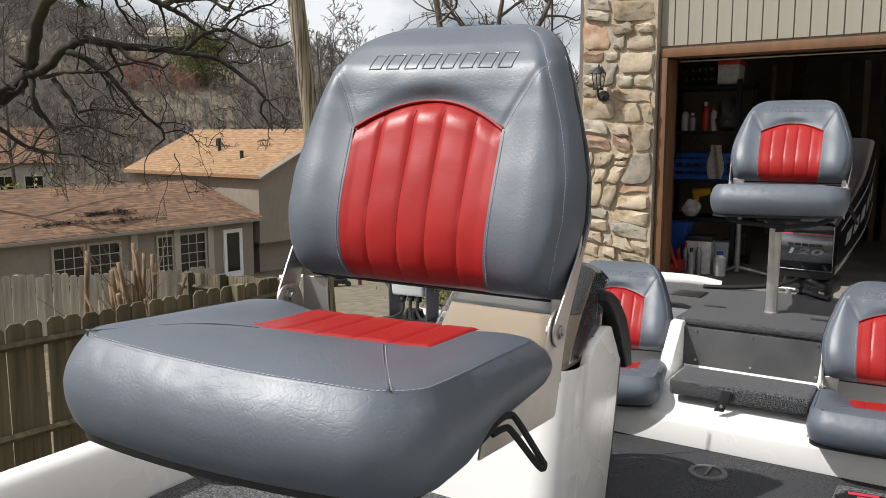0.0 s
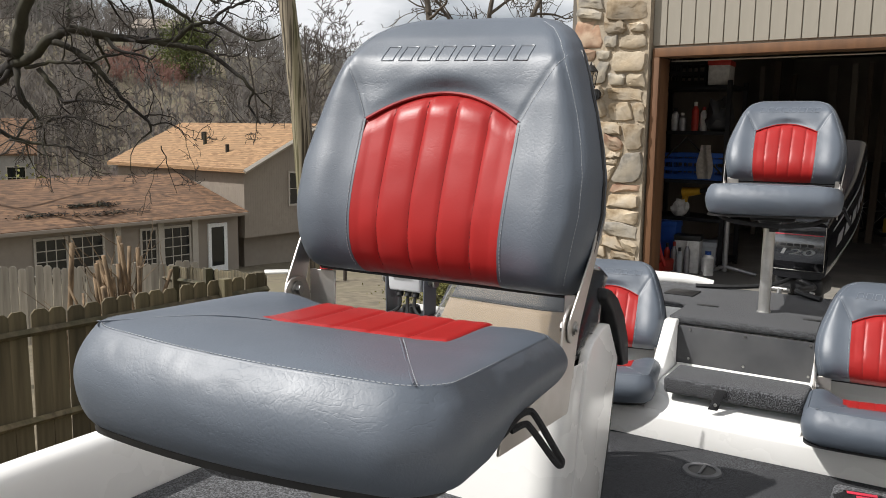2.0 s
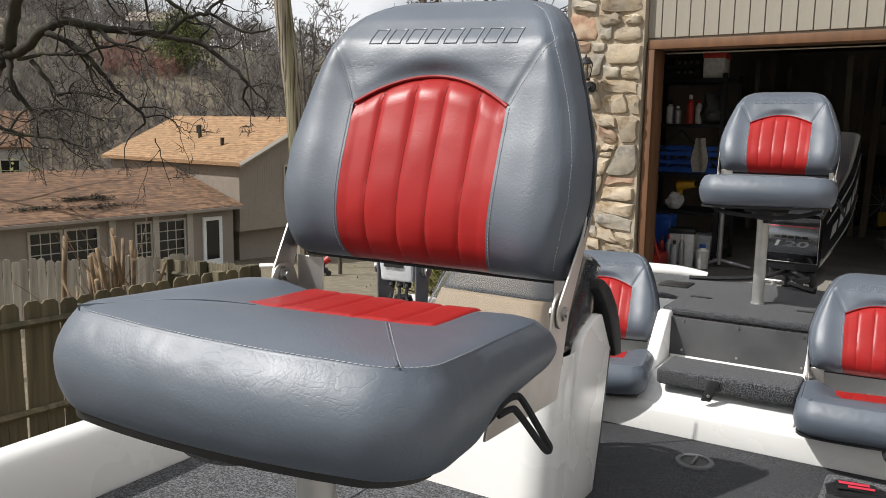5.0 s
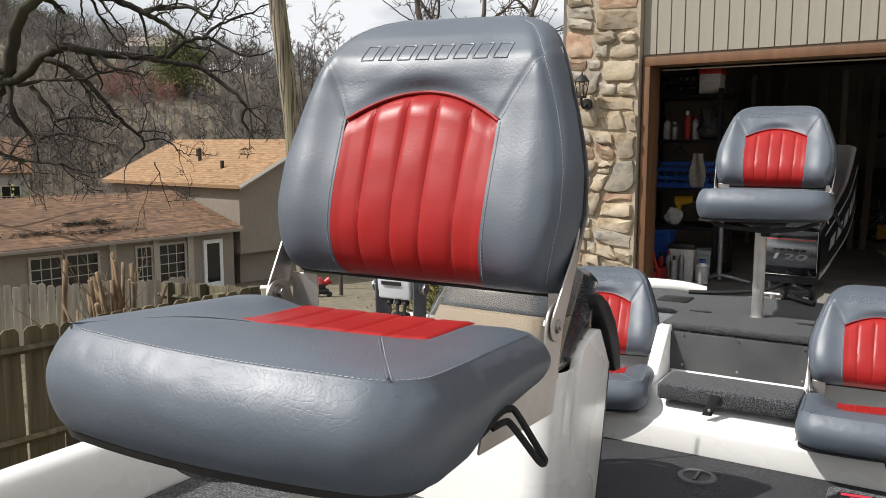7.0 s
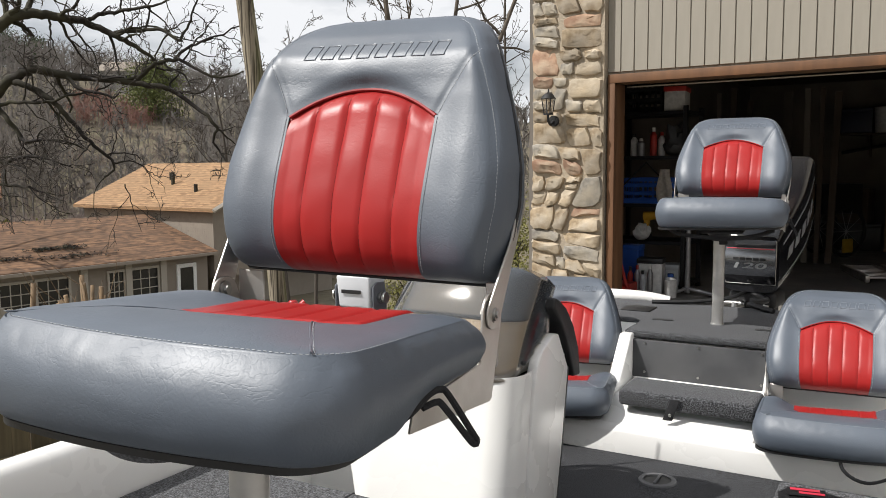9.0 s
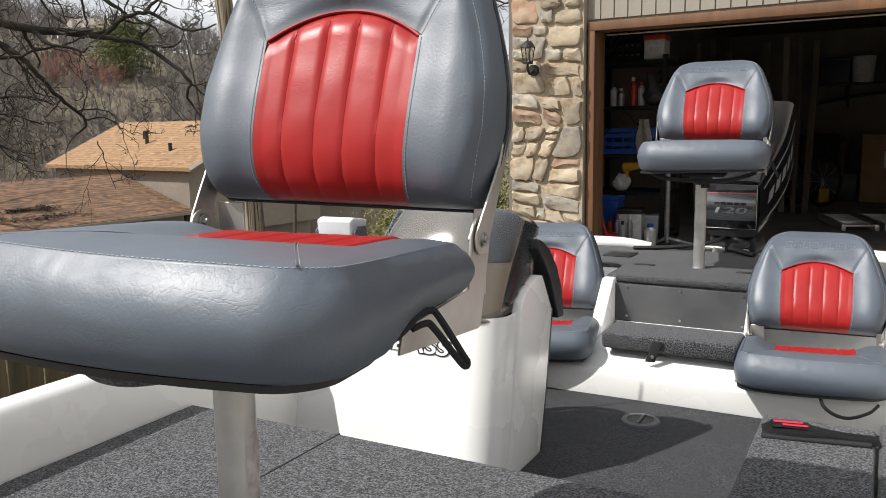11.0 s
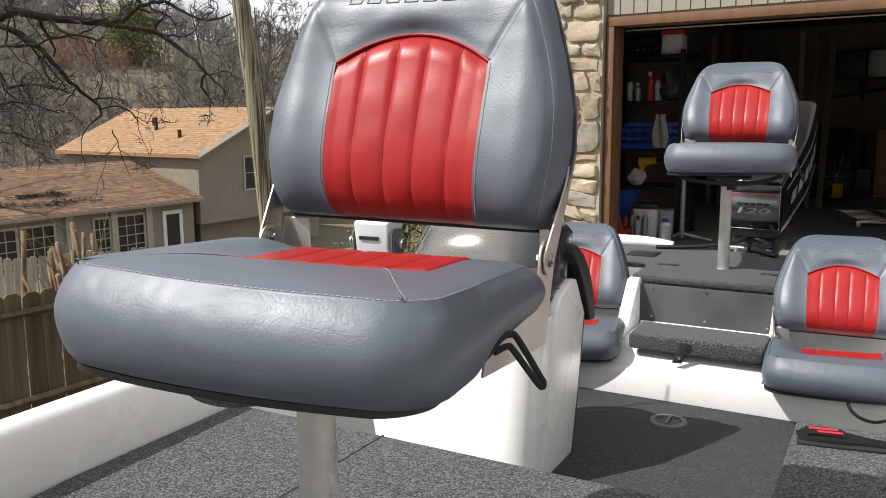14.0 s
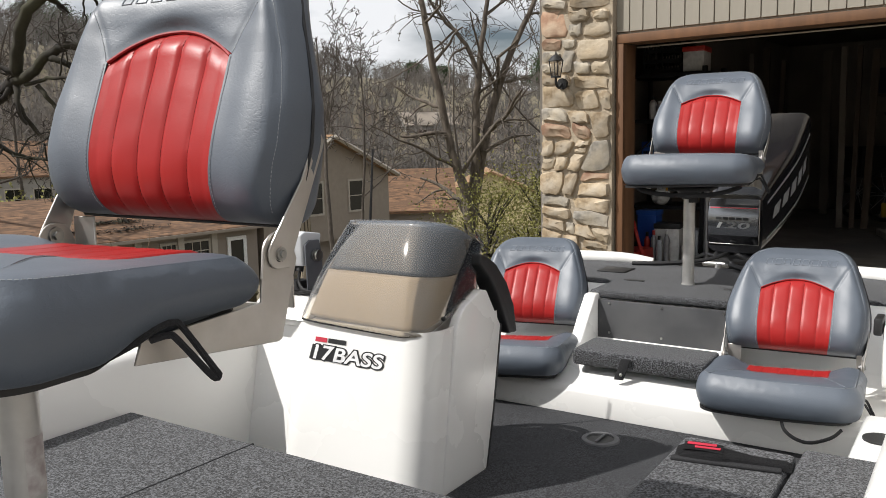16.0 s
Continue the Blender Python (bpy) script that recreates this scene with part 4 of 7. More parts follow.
# black dash cowl behind the windshield
bm = B()
prism(bm, [(1.975, 1.130), (2.010, 1.118), (2.055, 1.092), (2.110, 1.035), (2.148, 0.965), (2.163, 0.885), (2.115, 0.890), (2.085, 0.950), (2.055, 1.010), (2.015, 1.060), (1.970, 1.100)], K["x1"] - 0.030, K["x1"] + 0.024, "x", 0.007, 3)
part("dash_cowl", bm, BLACK_PLASTIC, console, "black padded dash edge")
def behind(u, v, v0, v1, gap):
    """A shell following the windshield's inside."""
    p = ws(lerp(0.02, 0.985, u), lerp(v0, v1, v))
    mid = Vector((-0.98, 2.06, p.z - 0.01))
    return p + (mid - p).normalized() * gap
bm = B()
grid(bm, lambda u, v: behind(u, v, 0.50, 0.985, 0.024), 60, 16)
thicken(part("dash_hood", bm, HOOD_SKY, console, "dark instrument hood, blue-grey of reflected sky in its colour"), 0.003)
part("dash_panel", prism(B(), [(1.985, 0.70), (2.000, 0.70), (2.000, 1.00), (1.985, 1.165), (1.972, 1.165), (1.985, 1.00)], -1.165, K["x1"] - 0.012, "x", 0.002, 1), BLACK_PLASTIC, console, "black instrument panel")
bm = B()
tube(bm, [(-0.985 + 0.125 * math.cos(a), 2.07 + 0.05 * math.sin(a), 0.865 + 0.115 * math.sin(a)) for a in (2 * math.pi * i / 32 for i in range(33))], 0.013, 8)
tube(bm, [(-1.10, 2.07, 0.865), (-0.87, 2.07, 0.865)], 0.012, 6)
tube(bm, [(-0.985, 1.99, 0.855), (-0.985, 2.07, 0.865)], 0.03, 10)
part("steering_wheel", bm, BLACK_PLASTIC, console, "black steering wheel")
bm = B()
grid(bm, lambda u, v: behind(u, v, 0.04, 0.49, 0.020), 60, 12)
thicken(part("fairing", bm, FAIRING, console, "tan fairing behind the windshield"), 0.003)


def letters(text, size, m, material, parent, name, label, extrude=0.0004, shear=0.15, bold=0.0):
    cu = bpy.data.curves.new(name, "FONT")
    cu.body, cu.size, cu.extrude, cu.shear, cu.offset = text, size, extrude, shear, bold
    tmp = new(name, cu)
    dg = bpy.context.evaluated_depsgraph_get()
    me = bpy.data.meshes.new_from_object(tmp.evaluated_get(dg))
    bpy.data.objects.remove(tmp)
    me.materials.clear()
    me.materials.append(material)
    ob = new(name, me)
    ob.parent = parent
    ob.matrix_basis = m
    return tagged(ob, label)


# model decal: black block with figures and a word, plain bars above
def front_of_console(z):
    return K["y0"] + 0.09 * (z - FLOOR_Z) / 0.43 - 0.0012
DZ = 0.868
tilt = 90 - math.degrees(math.atan(0.09 / 0.43))
def decal_pose(x, z, lift=0.0):
    return pose(x, front_of_console(z) - lift, z, tilt, 0, 0)
bm = B()
prism(bm, [(0.0, -0.004), (0.105, -0.004), (0.111, 0.035), (0.008, 0.035)], 0, 0.0003)
ob = part("decal_block", bm, BLACK_INK, console, "black decal block")
ob.matrix_basis = decal_pose(-1.150, DZ)
for lift, ink, fat, nm in ((0.0005, BLACK_INK, 0.0046, "letter_outline"), (0.0009, WHITE_INK, 0.0011, "letter_face")):
    letters("17", 0.060, decal_pose(-1.150, DZ - 0.001, lift) @ Matrix.Diagonal((1.25, 0.86, 1, 1)), ink, console, nm, "", bold=fat)
    letters("BASS", 0.056, decal_pose(-1.072, DZ - 0.001, lift) @ Matrix.Diagonal((1.34, 0.88, 1, 1)), ink, console, nm, "white letters outlined in black" if ink is WHITE_INK else "", bold=fat)
for x0, x1, mt in ((-1.134, -1.094, RED_INK), (-1.090, -1.030, BLACK_INK)):
    bm = B()
    box(bm, 0, x1 - x0, 0, 0.012, 0, 0.0003)
    ob = part("decal_bar", bm, mt, console)
    ob.matrix_basis = decal_pose(x0, DZ + 0.042)


# seats
def post(m, label, h, r=0.0315, funnel=0.0):
    p = empty("seat_pedestal", label, "pedestal", m, "seat pedestals")
    bm = B()
    tube(bm, [(0, 0, 0.004), (0, 0, h + 0.034)], r, 32)
    part("tube", bm, POST, p, "scuffed satin metal tube")
    bm = B()
    tube(bm, [(0, 0, h + 0.034 - funnel), (0, 0, h + 0.046)], r + 0.003, 24, r + 0.004 + funnel * 0.9)
    part("collar", bm, BLACK_PLASTIC, p, "black bushing collar")
    bm = B()
    tube(bm, [(0, 0, 0.0), (0, 0, 0.004)], r + 0.004, 24)
    part("deck_socket", bm, POST, p, "metal deck socket")
    return p


HINGE = Matrix.Translation((0, 0.22, 0.155))


def recline(seat, degrees_back, settle=0.0):
    """Swings the backrest and its arms about the hinge bolts; the cushion may sag at its rear."""
    swing = HINGE @ Matrix.Rotation(radians(-degrees_back), 4, "X") @ HINGE.inverted()
    edge = Matrix.Translation((0, -0.15, 0.08))
    sink = edge @ Matrix.Rotation(radians(-settle), 4, "X") @ Matrix.Rotation(radians(-1.8), 4, "Y") @ Matrix.Diagonal((0.995, 1, 1, 1)) @ edge.inverted()
    for child in seat.children:
        if child.name.startswith(("backrest", "back_arm")):
            child.matrix_basis = swing @ child.matrix_basis
        elif child.name.startswith(("cushion", "seat_pan")):
            child.matrix_basis = sink @ child.matrix_basis


def lower_arch(seat, by):
    """The other seats' panels end lower under the headrest."""
    def sink(ob):
        for v in ob.data.vertices:
            k = (v.co.z - Z0) / (0.43 - Z0) if v.co.z < 0.43 else (ZT - v.co.z) / (ZT - 0.43)
            v.co.z -= by * min(1.0, max(0.0, k))
        for child in ob.children:
            sink(child)
    for child in seat.children:
        if child.name.startswith("backrest"):
            sink(child)


def front_strap(seat, path, material=WEBBING, label="black webbing hanging under the front"):
    bm = B()
    tube(bm, spline(path, 6), 0.0080, 8, flat=0.45)
    part("front_strap", bm, material, seat, label)


SEATS = [
    (pose(-0.612, 0.677, 1.135, 0, 0, 6.0), "grey and red vinyl folding boat seat on a bow pedestal", 0, 0),
    (pose(-0.590, 3.165, 1.170, 0, 0, 5.7), "grey and red vinyl folding boat seat on the stern pedestal", 15.5, 0),
    (pose(-1.035, 2.598, 0.584, -0.5, 0, 13.0), "low grey and red vinyl boat seat beside the console", 16.5, 0),
    (pose(-0.152, 2.575, 0.594, -1.0, 0, 4.5), "low grey and red vinyl boat seat beside the step", 15.5, 0),
]
first = boat_seat(*SEATS[0][:2])
all_seats = [first]
stern_seat = boat_seat(*SEATS[1][:2])
low_seat = boat_seat(*SEATS[2][:2], dish=0.016)       # the low seats are sat in deeper
lower_arch(stern_seat, 0.016)
lower_arch(low_seat, 0.013)
for i, (m, label, lean, sag) in enumerate(SEATS[1:]):
    m = m @ Matrix.Scale(0.93 if i else 1.0, 4)
    ob = tagged((stern_seat, low_seat)[i] if i < 2 else copy_thing(low_seat, m), label)
    ob.matrix_world = m
    all_seats.append(ob)
for ob, (m, label, lean, sag) in zip(all_seats[1:], SEATS[1:]):
    recline(ob, lean, sag)
roll = HINGE @ Matrix.Rotation(radians(1.2), 4, "Y") @ HINGE.inverted()
for child in first.children:        # the bow seat's hinges are bent a little out of level
    if child.name.startswith(("backrest", "back_arm", "hinge_bolt", "lock_nut")):
        child.matrix_basis = roll @ child.matrix_basis
front_strap(first, [(-0.042, -0.150, 0.078), (-0.040, -0.163, 0.073), (-0.024, -0.165, 0.066), (0.010, -0.160, 0.064), (0.06, -0.14, 0.070)], GREY_WEBBING, "grey webbing tucked under the front")
front_strap(all_seats[1], [(-0.185, -0.10, 0.070), (-0.14, -0.13, 0.052), (-0.05, -0.135, 0.042), (0.04, -0.135, 0.040), (0.12, -0.13, 0.050), (0.18, -0.10, 0.070)])
front_strap(all_seats[3], [(0.020, -0.166, 0.072), (0.030, -0.180, 0.050), (0.060, -0.185, 0.030), (0.100, -0.182, 0.024), (0.150, -0.170, 0.042), (0.175, -0.155, 0.064)])
p = post(pose(-0.612, 0.677, DECK), "tall satin metal seat pedestal on the bow deck", 0.345, 0.0225)
bm = B()
def sticker(u, v):
    a = radians(lerp(-22, 52, u))
    return Vector((0.0229 * math.cos(a), 0.0229 * math.sin(a), lerp(0.235, 0.305, v)))
grid(bm, sticker, 10, 4)
part("worn_sticker", bm, mat("sticker", (0.62, 0.60, 0.58), (0.40, 0.34, 0.34), scale=60, rough=0.6), p, "worn pale sticker")
post(pose(-0.603, 3.17, AFT), "slim bright metal seat pedestal on the aft deck", 0.322, 0.021, 0.040)

# velcro rod strap lying on the side deck
st = empty("rod_strap", "black strap with a red label lying on the side deck", "strap", pose(-0.085, 1.776, DECK, 0, 0, 10))
bm = B()
def band(u, v):
    """Flat folded webbing, wide at the label, narrowing to the tail."""
    x = lerp(-0.108, 0.108, u)
    w = lerp(0.039, 0.021, min(1, max(0, (x + 0.03) / 0.06)))
    z = 0.012 * math.sqrt(max(0.0, 1 - (2 * v - 1) ** 6)) * (1 + 0.25 * math.sin(5.5 * u)) * min(1.0, 12 * u, 12 * (1 - u) + 0.35)
    return Vector((x, lerp(-w, w, v) - 0.012 * u, z))
rows = grid(bm, band, 40, 12)
bmesh.ops.solidify(bm, geom=bm.faces[:], thickness=0.002)
webbing = part("webbing", bm, WEBBING, st)
bm = B()
grid(bm, lambda u, v: Vector((lerp(-0.092, -0.018, u), lerp(-0.022, 0.024, v), 0.0168 + 0.0012 * math.sin(4 * u))), 8, 3)
bmesh.ops.solidify(bm, geom=bm.faces[:], thickness=0.0008)
sewn = part("sewn_label", bm, MATT_BLACK, st, "black sewn label")
for x0, x1, y0, y1 in ((-0.086, -0.030, 0.004, 0.016), (-0.070, -0.022, -0.012, -0.002)):
    bm = B()
    box(bm, x0, x1, y0, y1, 0.0186, 0.0194)
    part("label_bar", bm, RED_INK, sewn, "red bar of unreadable print")
bm = B()
box(bm, -0.112, 0.090, -0.048, -0.030, 0.0, 0.006, 0.002)
part("lower_layer", bm, WEBBING, st, "lower layer of the folded strap")

# fish finder on the port shelf
ff = empty("fish_finder", "pale grey fish finder on a bracket, seen from its back", "electronics", pose(-1.306, 1.86, 1.0085, 0, 0, 4))
bm = B()
prism(bm, [(-0.038, 0.076), (0.03, 0.074), (0.045, 0.160), (-0.026, 0.172), (-0.046, 0.164)], -0.054, 0.054, "x", 0.006, 3)
for v in bm.verts:      # the case narrows downward
    v.co.x *= 1.0 - 0.9 * max(0.0, 0.16 - v.co.z)
case = part("case", bm, PALE_CASE, ff, "pale grey plastic case")
part("name_bar", box(B(), -0.036, 0.024, -0.0465, -0.0385, 0.116, 0.126), BLACK_INK, case, "dark name bar")
for x in (-0.022, 0.004, 0.028):
    part("socket", tube(B(), [(x, -0.020, 0.076), (x, -0.026, 0.060)], 0.010, 12), BLACK_PLASTIC, case, "black cable socket")
for s in (-1, 1):
    bm = B()
    prism(bm, [(-0.034, 0.0), (0.030, 0.0), (0.034, 0.10), (0.022, 0.145), (-0.022, 0.148), (-0.040, 0.135)], *sorted((s * 0.058, s * 0.063)), "x", 0.0015, 1)
    cheek = part("bracket", bm, BRACKET, ff, "blue-grey bracket cheek")
    bm = B()
    for x0, x1, r in ((0.063, 0.068, 0.013), (0.069, 0.073, 0.016), (0.074, 0.078, 0.013), (0.079, 0.084, 0.016)):
        tube(bm, [(s * x0, -0.005, 0.105), (s * x1, -0.005, 0.105)], r, 16)
    tube(bm, [(s * 0.060, -0.005, 0.105), (s * 0.083, -0.005, 0.105)], 0.008, 8)
    part("knob", bm, STEEL, cheek, "ribbed bright metal clamp knob")
part("foot", box(B(), -0.075, 0.075, -0.048, 0.040, 0.0, 0.010, 0.004), BLACK_PLASTIC, ff, "black foot plate")
part("swivel", tube(B(), [(0, 0, 0.008), (0, 0, 0.030)], 0.030, 18, 0.024), MATT_BLACK, ff, "black swivel base")
for k, (x, reach) in enumerate(((-0.022, -0.06), (0.004, 0.05), (0.028, 0.10))):
    bm = B()
    tube(bm, spline([(x, -0.024, 0.064), (x + 0.004, -0.036, 0.030), (x + reach * 0.4, -0.052, 0.012), (x + reach, -0.030, 0.006)], 6), 0.0045, 6)
    part("cable", bm, BLACK_PLASTIC, ff, "black cable")
# antenna of the console
bm = B()
tube(bm, [(-1.17, 2.0, 0.99), (-1.15, 2.02, 1.40)], 0.005, 6, 0.003)
solid("whip_antenna", bm, BLACK_PLASTIC, "thin black whip antenna on the console shelf", "antenna")

# ---------- outboard motor, tilted up ----------
motor = empty("outboard_motor", "black outboard motor tilted up behind the aft deck", "motor", pose(-0.575, 3.70, 0.925, 0, 0, -6))
bm = B()
def cowl(u, v):
    """Cowl: near face low, far end high and wider."""
    y = lerp(0.0, 0.62, v)
    w = lerp(0.116, 0.142, math.sin(math.pi * 0.5 * min(1, v * 1.7))) * (1 - 0.55 * max(0, v - 0.55) ** 1.4)
    lo, hi = lerp(0.0, 0.24, v ** 1.1), lerp(0.245, 0.585, v ** 0.9)
    a = 2 * math.pi * u
    c, s = math.cos(a), math.sin(a)
    q = 0.32
    x = w * math.copysign(abs(c) ** q, c)
    z = lerp(lo, hi, 0.5 + 0.5 * math.copysign(abs(s) ** q, s))
    return Vector((x, y, z))
rows = grid(bm, cowl, 48, 20)
bm.faces.new(rows[0][:-1])
bm.faces.new(rows[-1][:-1])
bmesh.ops.remove_doubles(bm, verts=bm.verts, dist=0.0005)
cowling = part("cowling", bm, BLACK_GLOSS, motor, "glossy black cowling")
def plate_y(z, lift=0.0):
    """The front plate swells toward its middle."""
    return -0.004 - 0.018 * math.sin(math.pi * (z - 0.035) / 0.19) - lift
bm = B()
grid(bm, lambda u, v: Vector((lerp(-0.105, 0.105, u), plate_y(lerp(0.035, 0.225, v)), lerp(0.035, 0.225, v))), 4, 20)
bmesh.ops.recalc_face_normals(bm, faces=bm.faces)
face = part("front_plate", bm, BRUSHED, motor, "swelling dark chrome front plate")
def on_plate(bm, x0, x1, z0, z1, lift=0.0008):
    grid(bm, lambda u, v: Vector((lerp(x0, x1, u), plate_y(lerp(z0, z1, v), lift), lerp(z0, z1, v))), 1, 5)
    return bm
part("upper_band", on_plate(B(), -0.104, 0.104, 0.193, 0.2245), BLACK_GLOSS, face, "black upper band")
part("lower_band", on_plate(B(), -0.104, 0.104, 0.0355, 0.072), BLACK_GLOSS, face, "black lower band")
part("red_stripe", on_plate(B(), -0.098, 0.098, 0.187, 0.191, 0.0014), RED_INK, face)
for i in range(5):
    part("brand_bar", on_plate(B(), -0.070 + i * 0.028, -0.047 + i * 0.028, 0.139, 0.150), BLACK_INK, face, "dark bar")
letters("120", 0.034, pose(-0.086, plate_y(0.117, 0.0010), 0.105, 90, 0, 0) @ Matrix.Diagonal((3.0, 1, 1, 1)), SILVER_INK, face, "figures", "silver figures", bold=0.0006)
bm = B()
tube(bm, [(-0.104, -0.0055, 0.225), (-0.104, -0.0055, 0.036), (0.104, -0.0055, 0.036), (0.104, -0.0055, 0.225)], 0.0022, 5)
part("chrome_line", bm, STEEL, face, "bright line round the plate")
bm = B()
tube(bm, [(-0.112, -0.003, 0.243), (0.112, -0.003, 0.243)], 0.0025, 6)
part("top_trim", bm, STEEL, face, "bright line along the top edge")
part("latch", box(B(), -0.013, 0.013, -0.012, -0.004, 0.044, 0.051, 0.002), BLACK_PLASTIC, face, "black latch")
def flank(v, t):
    """A point on the cowling's right flank, t from its bottom to its top."""
    a, c = cowl(0.0, v), None
    lo, hi = lerp(0.0, 0.24, v ** 1.1), lerp(0.245, 0.585, v ** 0.9)
    return Vector((a.x + 0.0012, a.y, lerp(lo, hi, t)))
for i in range(5):
    bm = B()
    v0 = 0.14 + i * 0.145
    grid(bm, lambda u, w: flank(v0 + 0.100 * u + 0.03 * w, lerp(0.40, 0.56, w)), 4, 4)
    part("side_bar", bm, SILVER_INK, motor, "pale bar printed on the cowling")
bm = B()
grid(bm, lambda u, w: flank(lerp(0.06, 0.95, u), lerp(0.18, 0.21, w)), 16, 1)
part("pinstripe", bm, SILVER_INK, motor)
bm = B()
grid(bm, lambda u, w: flank(lerp(0.06, 0.95, u), lerp(0.74, 0.78, w)), 16, 1)
part("pinstripe", bm, SILVER_INK, motor)
bm = B()
box(bm, -0.10, 0.10, 0.02, 0.20, -0.075, 0.0, 0.02, 3)
box(bm, -0.05, 0.05, 0.05, 0.30, -0.25, -0.05, 0.02, 3)
part("lower_cowl", bm, BLACK_PLASTIC, motor, "black lower cowl and clamp")
bm = B()
tube(bm, [(-0.13, 0.0, -0.055), (-0.02, 0.0, -0.055)], 0.012, 10)
part("steering_link", bm, STEEL, motor, "bright steering link")
for x in (-0.06, 0.07):
    bm = B()
    tube(bm, [(x, -0.01, -0.05), (x - 0.005, -0.02, -0.09)], 0.012, 8)
    part("clamp_screw", bm, STEEL, motor)
bm = B()
tube(bm, [(0, 0.30, 0.10), (0, 0.55, 0.22), (0, 0.80, 0.30)], 0.075, 12, 0.045, flat=0.6)
part("leg", bm, BLACK_GLOSS, motor, "black leg behind the cowling")
for r, path in ((0.012, [(-0.45, 3.50, 0.880), (-0.55, 3.56, 0.895), (-0.50, 3.66, 0.90), (-0.57, 3.72, 0.92)]), (0.009, [(-0.95, 3.52, 0.880), (-0.80, 3.56, 0.885), (-0.66, 3.62, 0.90), (-0.60, 3.72, 0.92)])):
    bm = B()
    tube(bm, spline(path, 6), r, 8)
    solid("control_cable", bm, BLACK_PLASTIC, "black control cable running to the motor", "cable", group="motor cables")

# ---------- surroundings: frame turned with the yard ----------
YARD = pose(0, 0, 0, 0, 0, 33)


def ground_z(x, y):
    """Height of the ground in the yard's frame."""
    low = max(-5.0, -1.62 - max(0.0, y - 6.5) * 0.105)
    xb, yb = x * 0.8387 - y * 0.5446, x * 0.5446 + y * 0.8387       # along and across the driveway
    side = min(1.0, max(0.0, (xb + 2.55) / 0.75))
    far = min(1.0, max(0.0, (yb - 11.5) / 4.0))
    side = side * side * (3 - 2 * side) * (1 - far * far * (3 - 2 * far))
    z = lerp(low, -0.06, side)
    d = math.hypot(x * 0.8, y)
    hill = min(1.0, max(0.0, (d - 70) / 150))
    hill = hill * hill * (3 - 2 * hill)
    ridge = 16.0 - 19.5 * min(0.4, max(-0.6, x / max(abs(y), 1.0))) + 3 * noise.noise(Vector((x * 0.02, y * 0.02, 0.3)))
    return z + hill * (ridge + 5) + 0.10 * noise.noise(Vector((x * 0.3, y * 0.3, 0))) * min(1, max(0, (y - 9) / 6))


vs, fs = [], []
xs = sorted({s * v for v in [0, 0.35, 0.7, 1.05, 1.4, 1.75, 2.1, 2.45, 2.8, 3.2, 3.6, 4.0, 4.5, 5, 5.5, 6, 7, 8, 9, 10, 13, 16, 20, 25, 31, 38, 47, 58, 72, 90, 112, 140, 175, 220, 280, 360, 470, 620, 850] for s in (-1, 1)})
ys = [-850, -400, -150, -60, -25, -10, -6, -4, -3, -2, -1, 0, 0.5, 1, 1.5, 2, 2.5, 3, 3.5, 4, 4.5, 5, 5.5, 6, 6.5, 7, 7.5, 8, 9, 10, 11, 12, 13.5, 15, 17, 19, 22, 26, 31, 37, 45, 55, 65, 75, 85, 95, 105, 117, 130, 145, 160, 178, 200, 225, 260, 330, 450, 650, 900]
for y in ys:
    for x in xs:
        vs.append((x, y, ground_z(x, y)))
nx = len(xs)
fs = [(j * nx + i, j * nx + i + 1, (j + 1) * nx + i + 1, (j + 1) * nx + i) for j in range(len(ys) - 1) for i in range(nx - 1)]
me = bpy.data.meshes.new("ground")
me.from_pydata(vs, [], fs)
me.materials.append(GROUND)
me.shade_smooth()
ob = new("ground", me)
ob.matrix_world = YARD
tagged(ob, "leaf-littered lawn sloping down to the neighbours and up a hill", "ground", kind="structure")

# ---------- garage ----------
GAR = pose(-1.895, 5.70, 0, 0, 0, -4)
DOOR_W, DOOR_H, DEEP = 4.9, 2.03, 6.4
SILL = 0.40             # the drive climbs to the garage floor
bm = B()
prism(bm, [(-12.0, -0.05), (-12.0, 0.0), (-1.9, 0.0), (-1.5, 0.05), (-0.4, SILL - 0.05), (-0.01, SILL - 0.004), (-0.01, -0.05)], 0.02, 9.0, "x")
drive = solid("driveway", bm, CONCRETE, "pale concrete driveway in front of the garage", "driveway", GAR, kind="structure")
bm = B()
box(bm, -0.7, DOOR_W + 1.0, -0.008, DEEP, -0.06, SILL)
solid("garage_floor", bm, GARAGE_FLOOR, "stained concrete garage floor", "floor", GAR, kind="structure")
# front wall over and beside the door
bm = B()
box(bm, -0.02, DOOR_W + 0.95, 0.03, 0.14, DOOR_H + 0.085, 3.7)
box(bm, DOOR_W + 0.10, DOOR_W + 0.95, 0.03, 0.14, 0.0, DOOR_H + 0.085)
front_wall = solid("wall_front", bm, SIDING, "cream wall over the garage door", "wall", GAR, kind="structure")
bd = B()
box(bd, 0, 0.0935, 0.0, 0.0145, 0, 1.56, 0.003, 1)
board_mesh = finish("board", bd, SIDING)
for i in range(60):
    b = new("siding_board", board_mesh)
    b.parent = front_wall
    b.location = (-0.012 + i * 0.0975, 0.0145, DOOR_H + 0.10)
bm = B()
box(bm, -0.70, -0.58, 0.132, DEEP, 0, 3.7)
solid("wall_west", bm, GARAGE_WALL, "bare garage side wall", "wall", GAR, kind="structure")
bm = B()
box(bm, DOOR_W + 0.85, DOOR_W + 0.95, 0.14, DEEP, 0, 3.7)
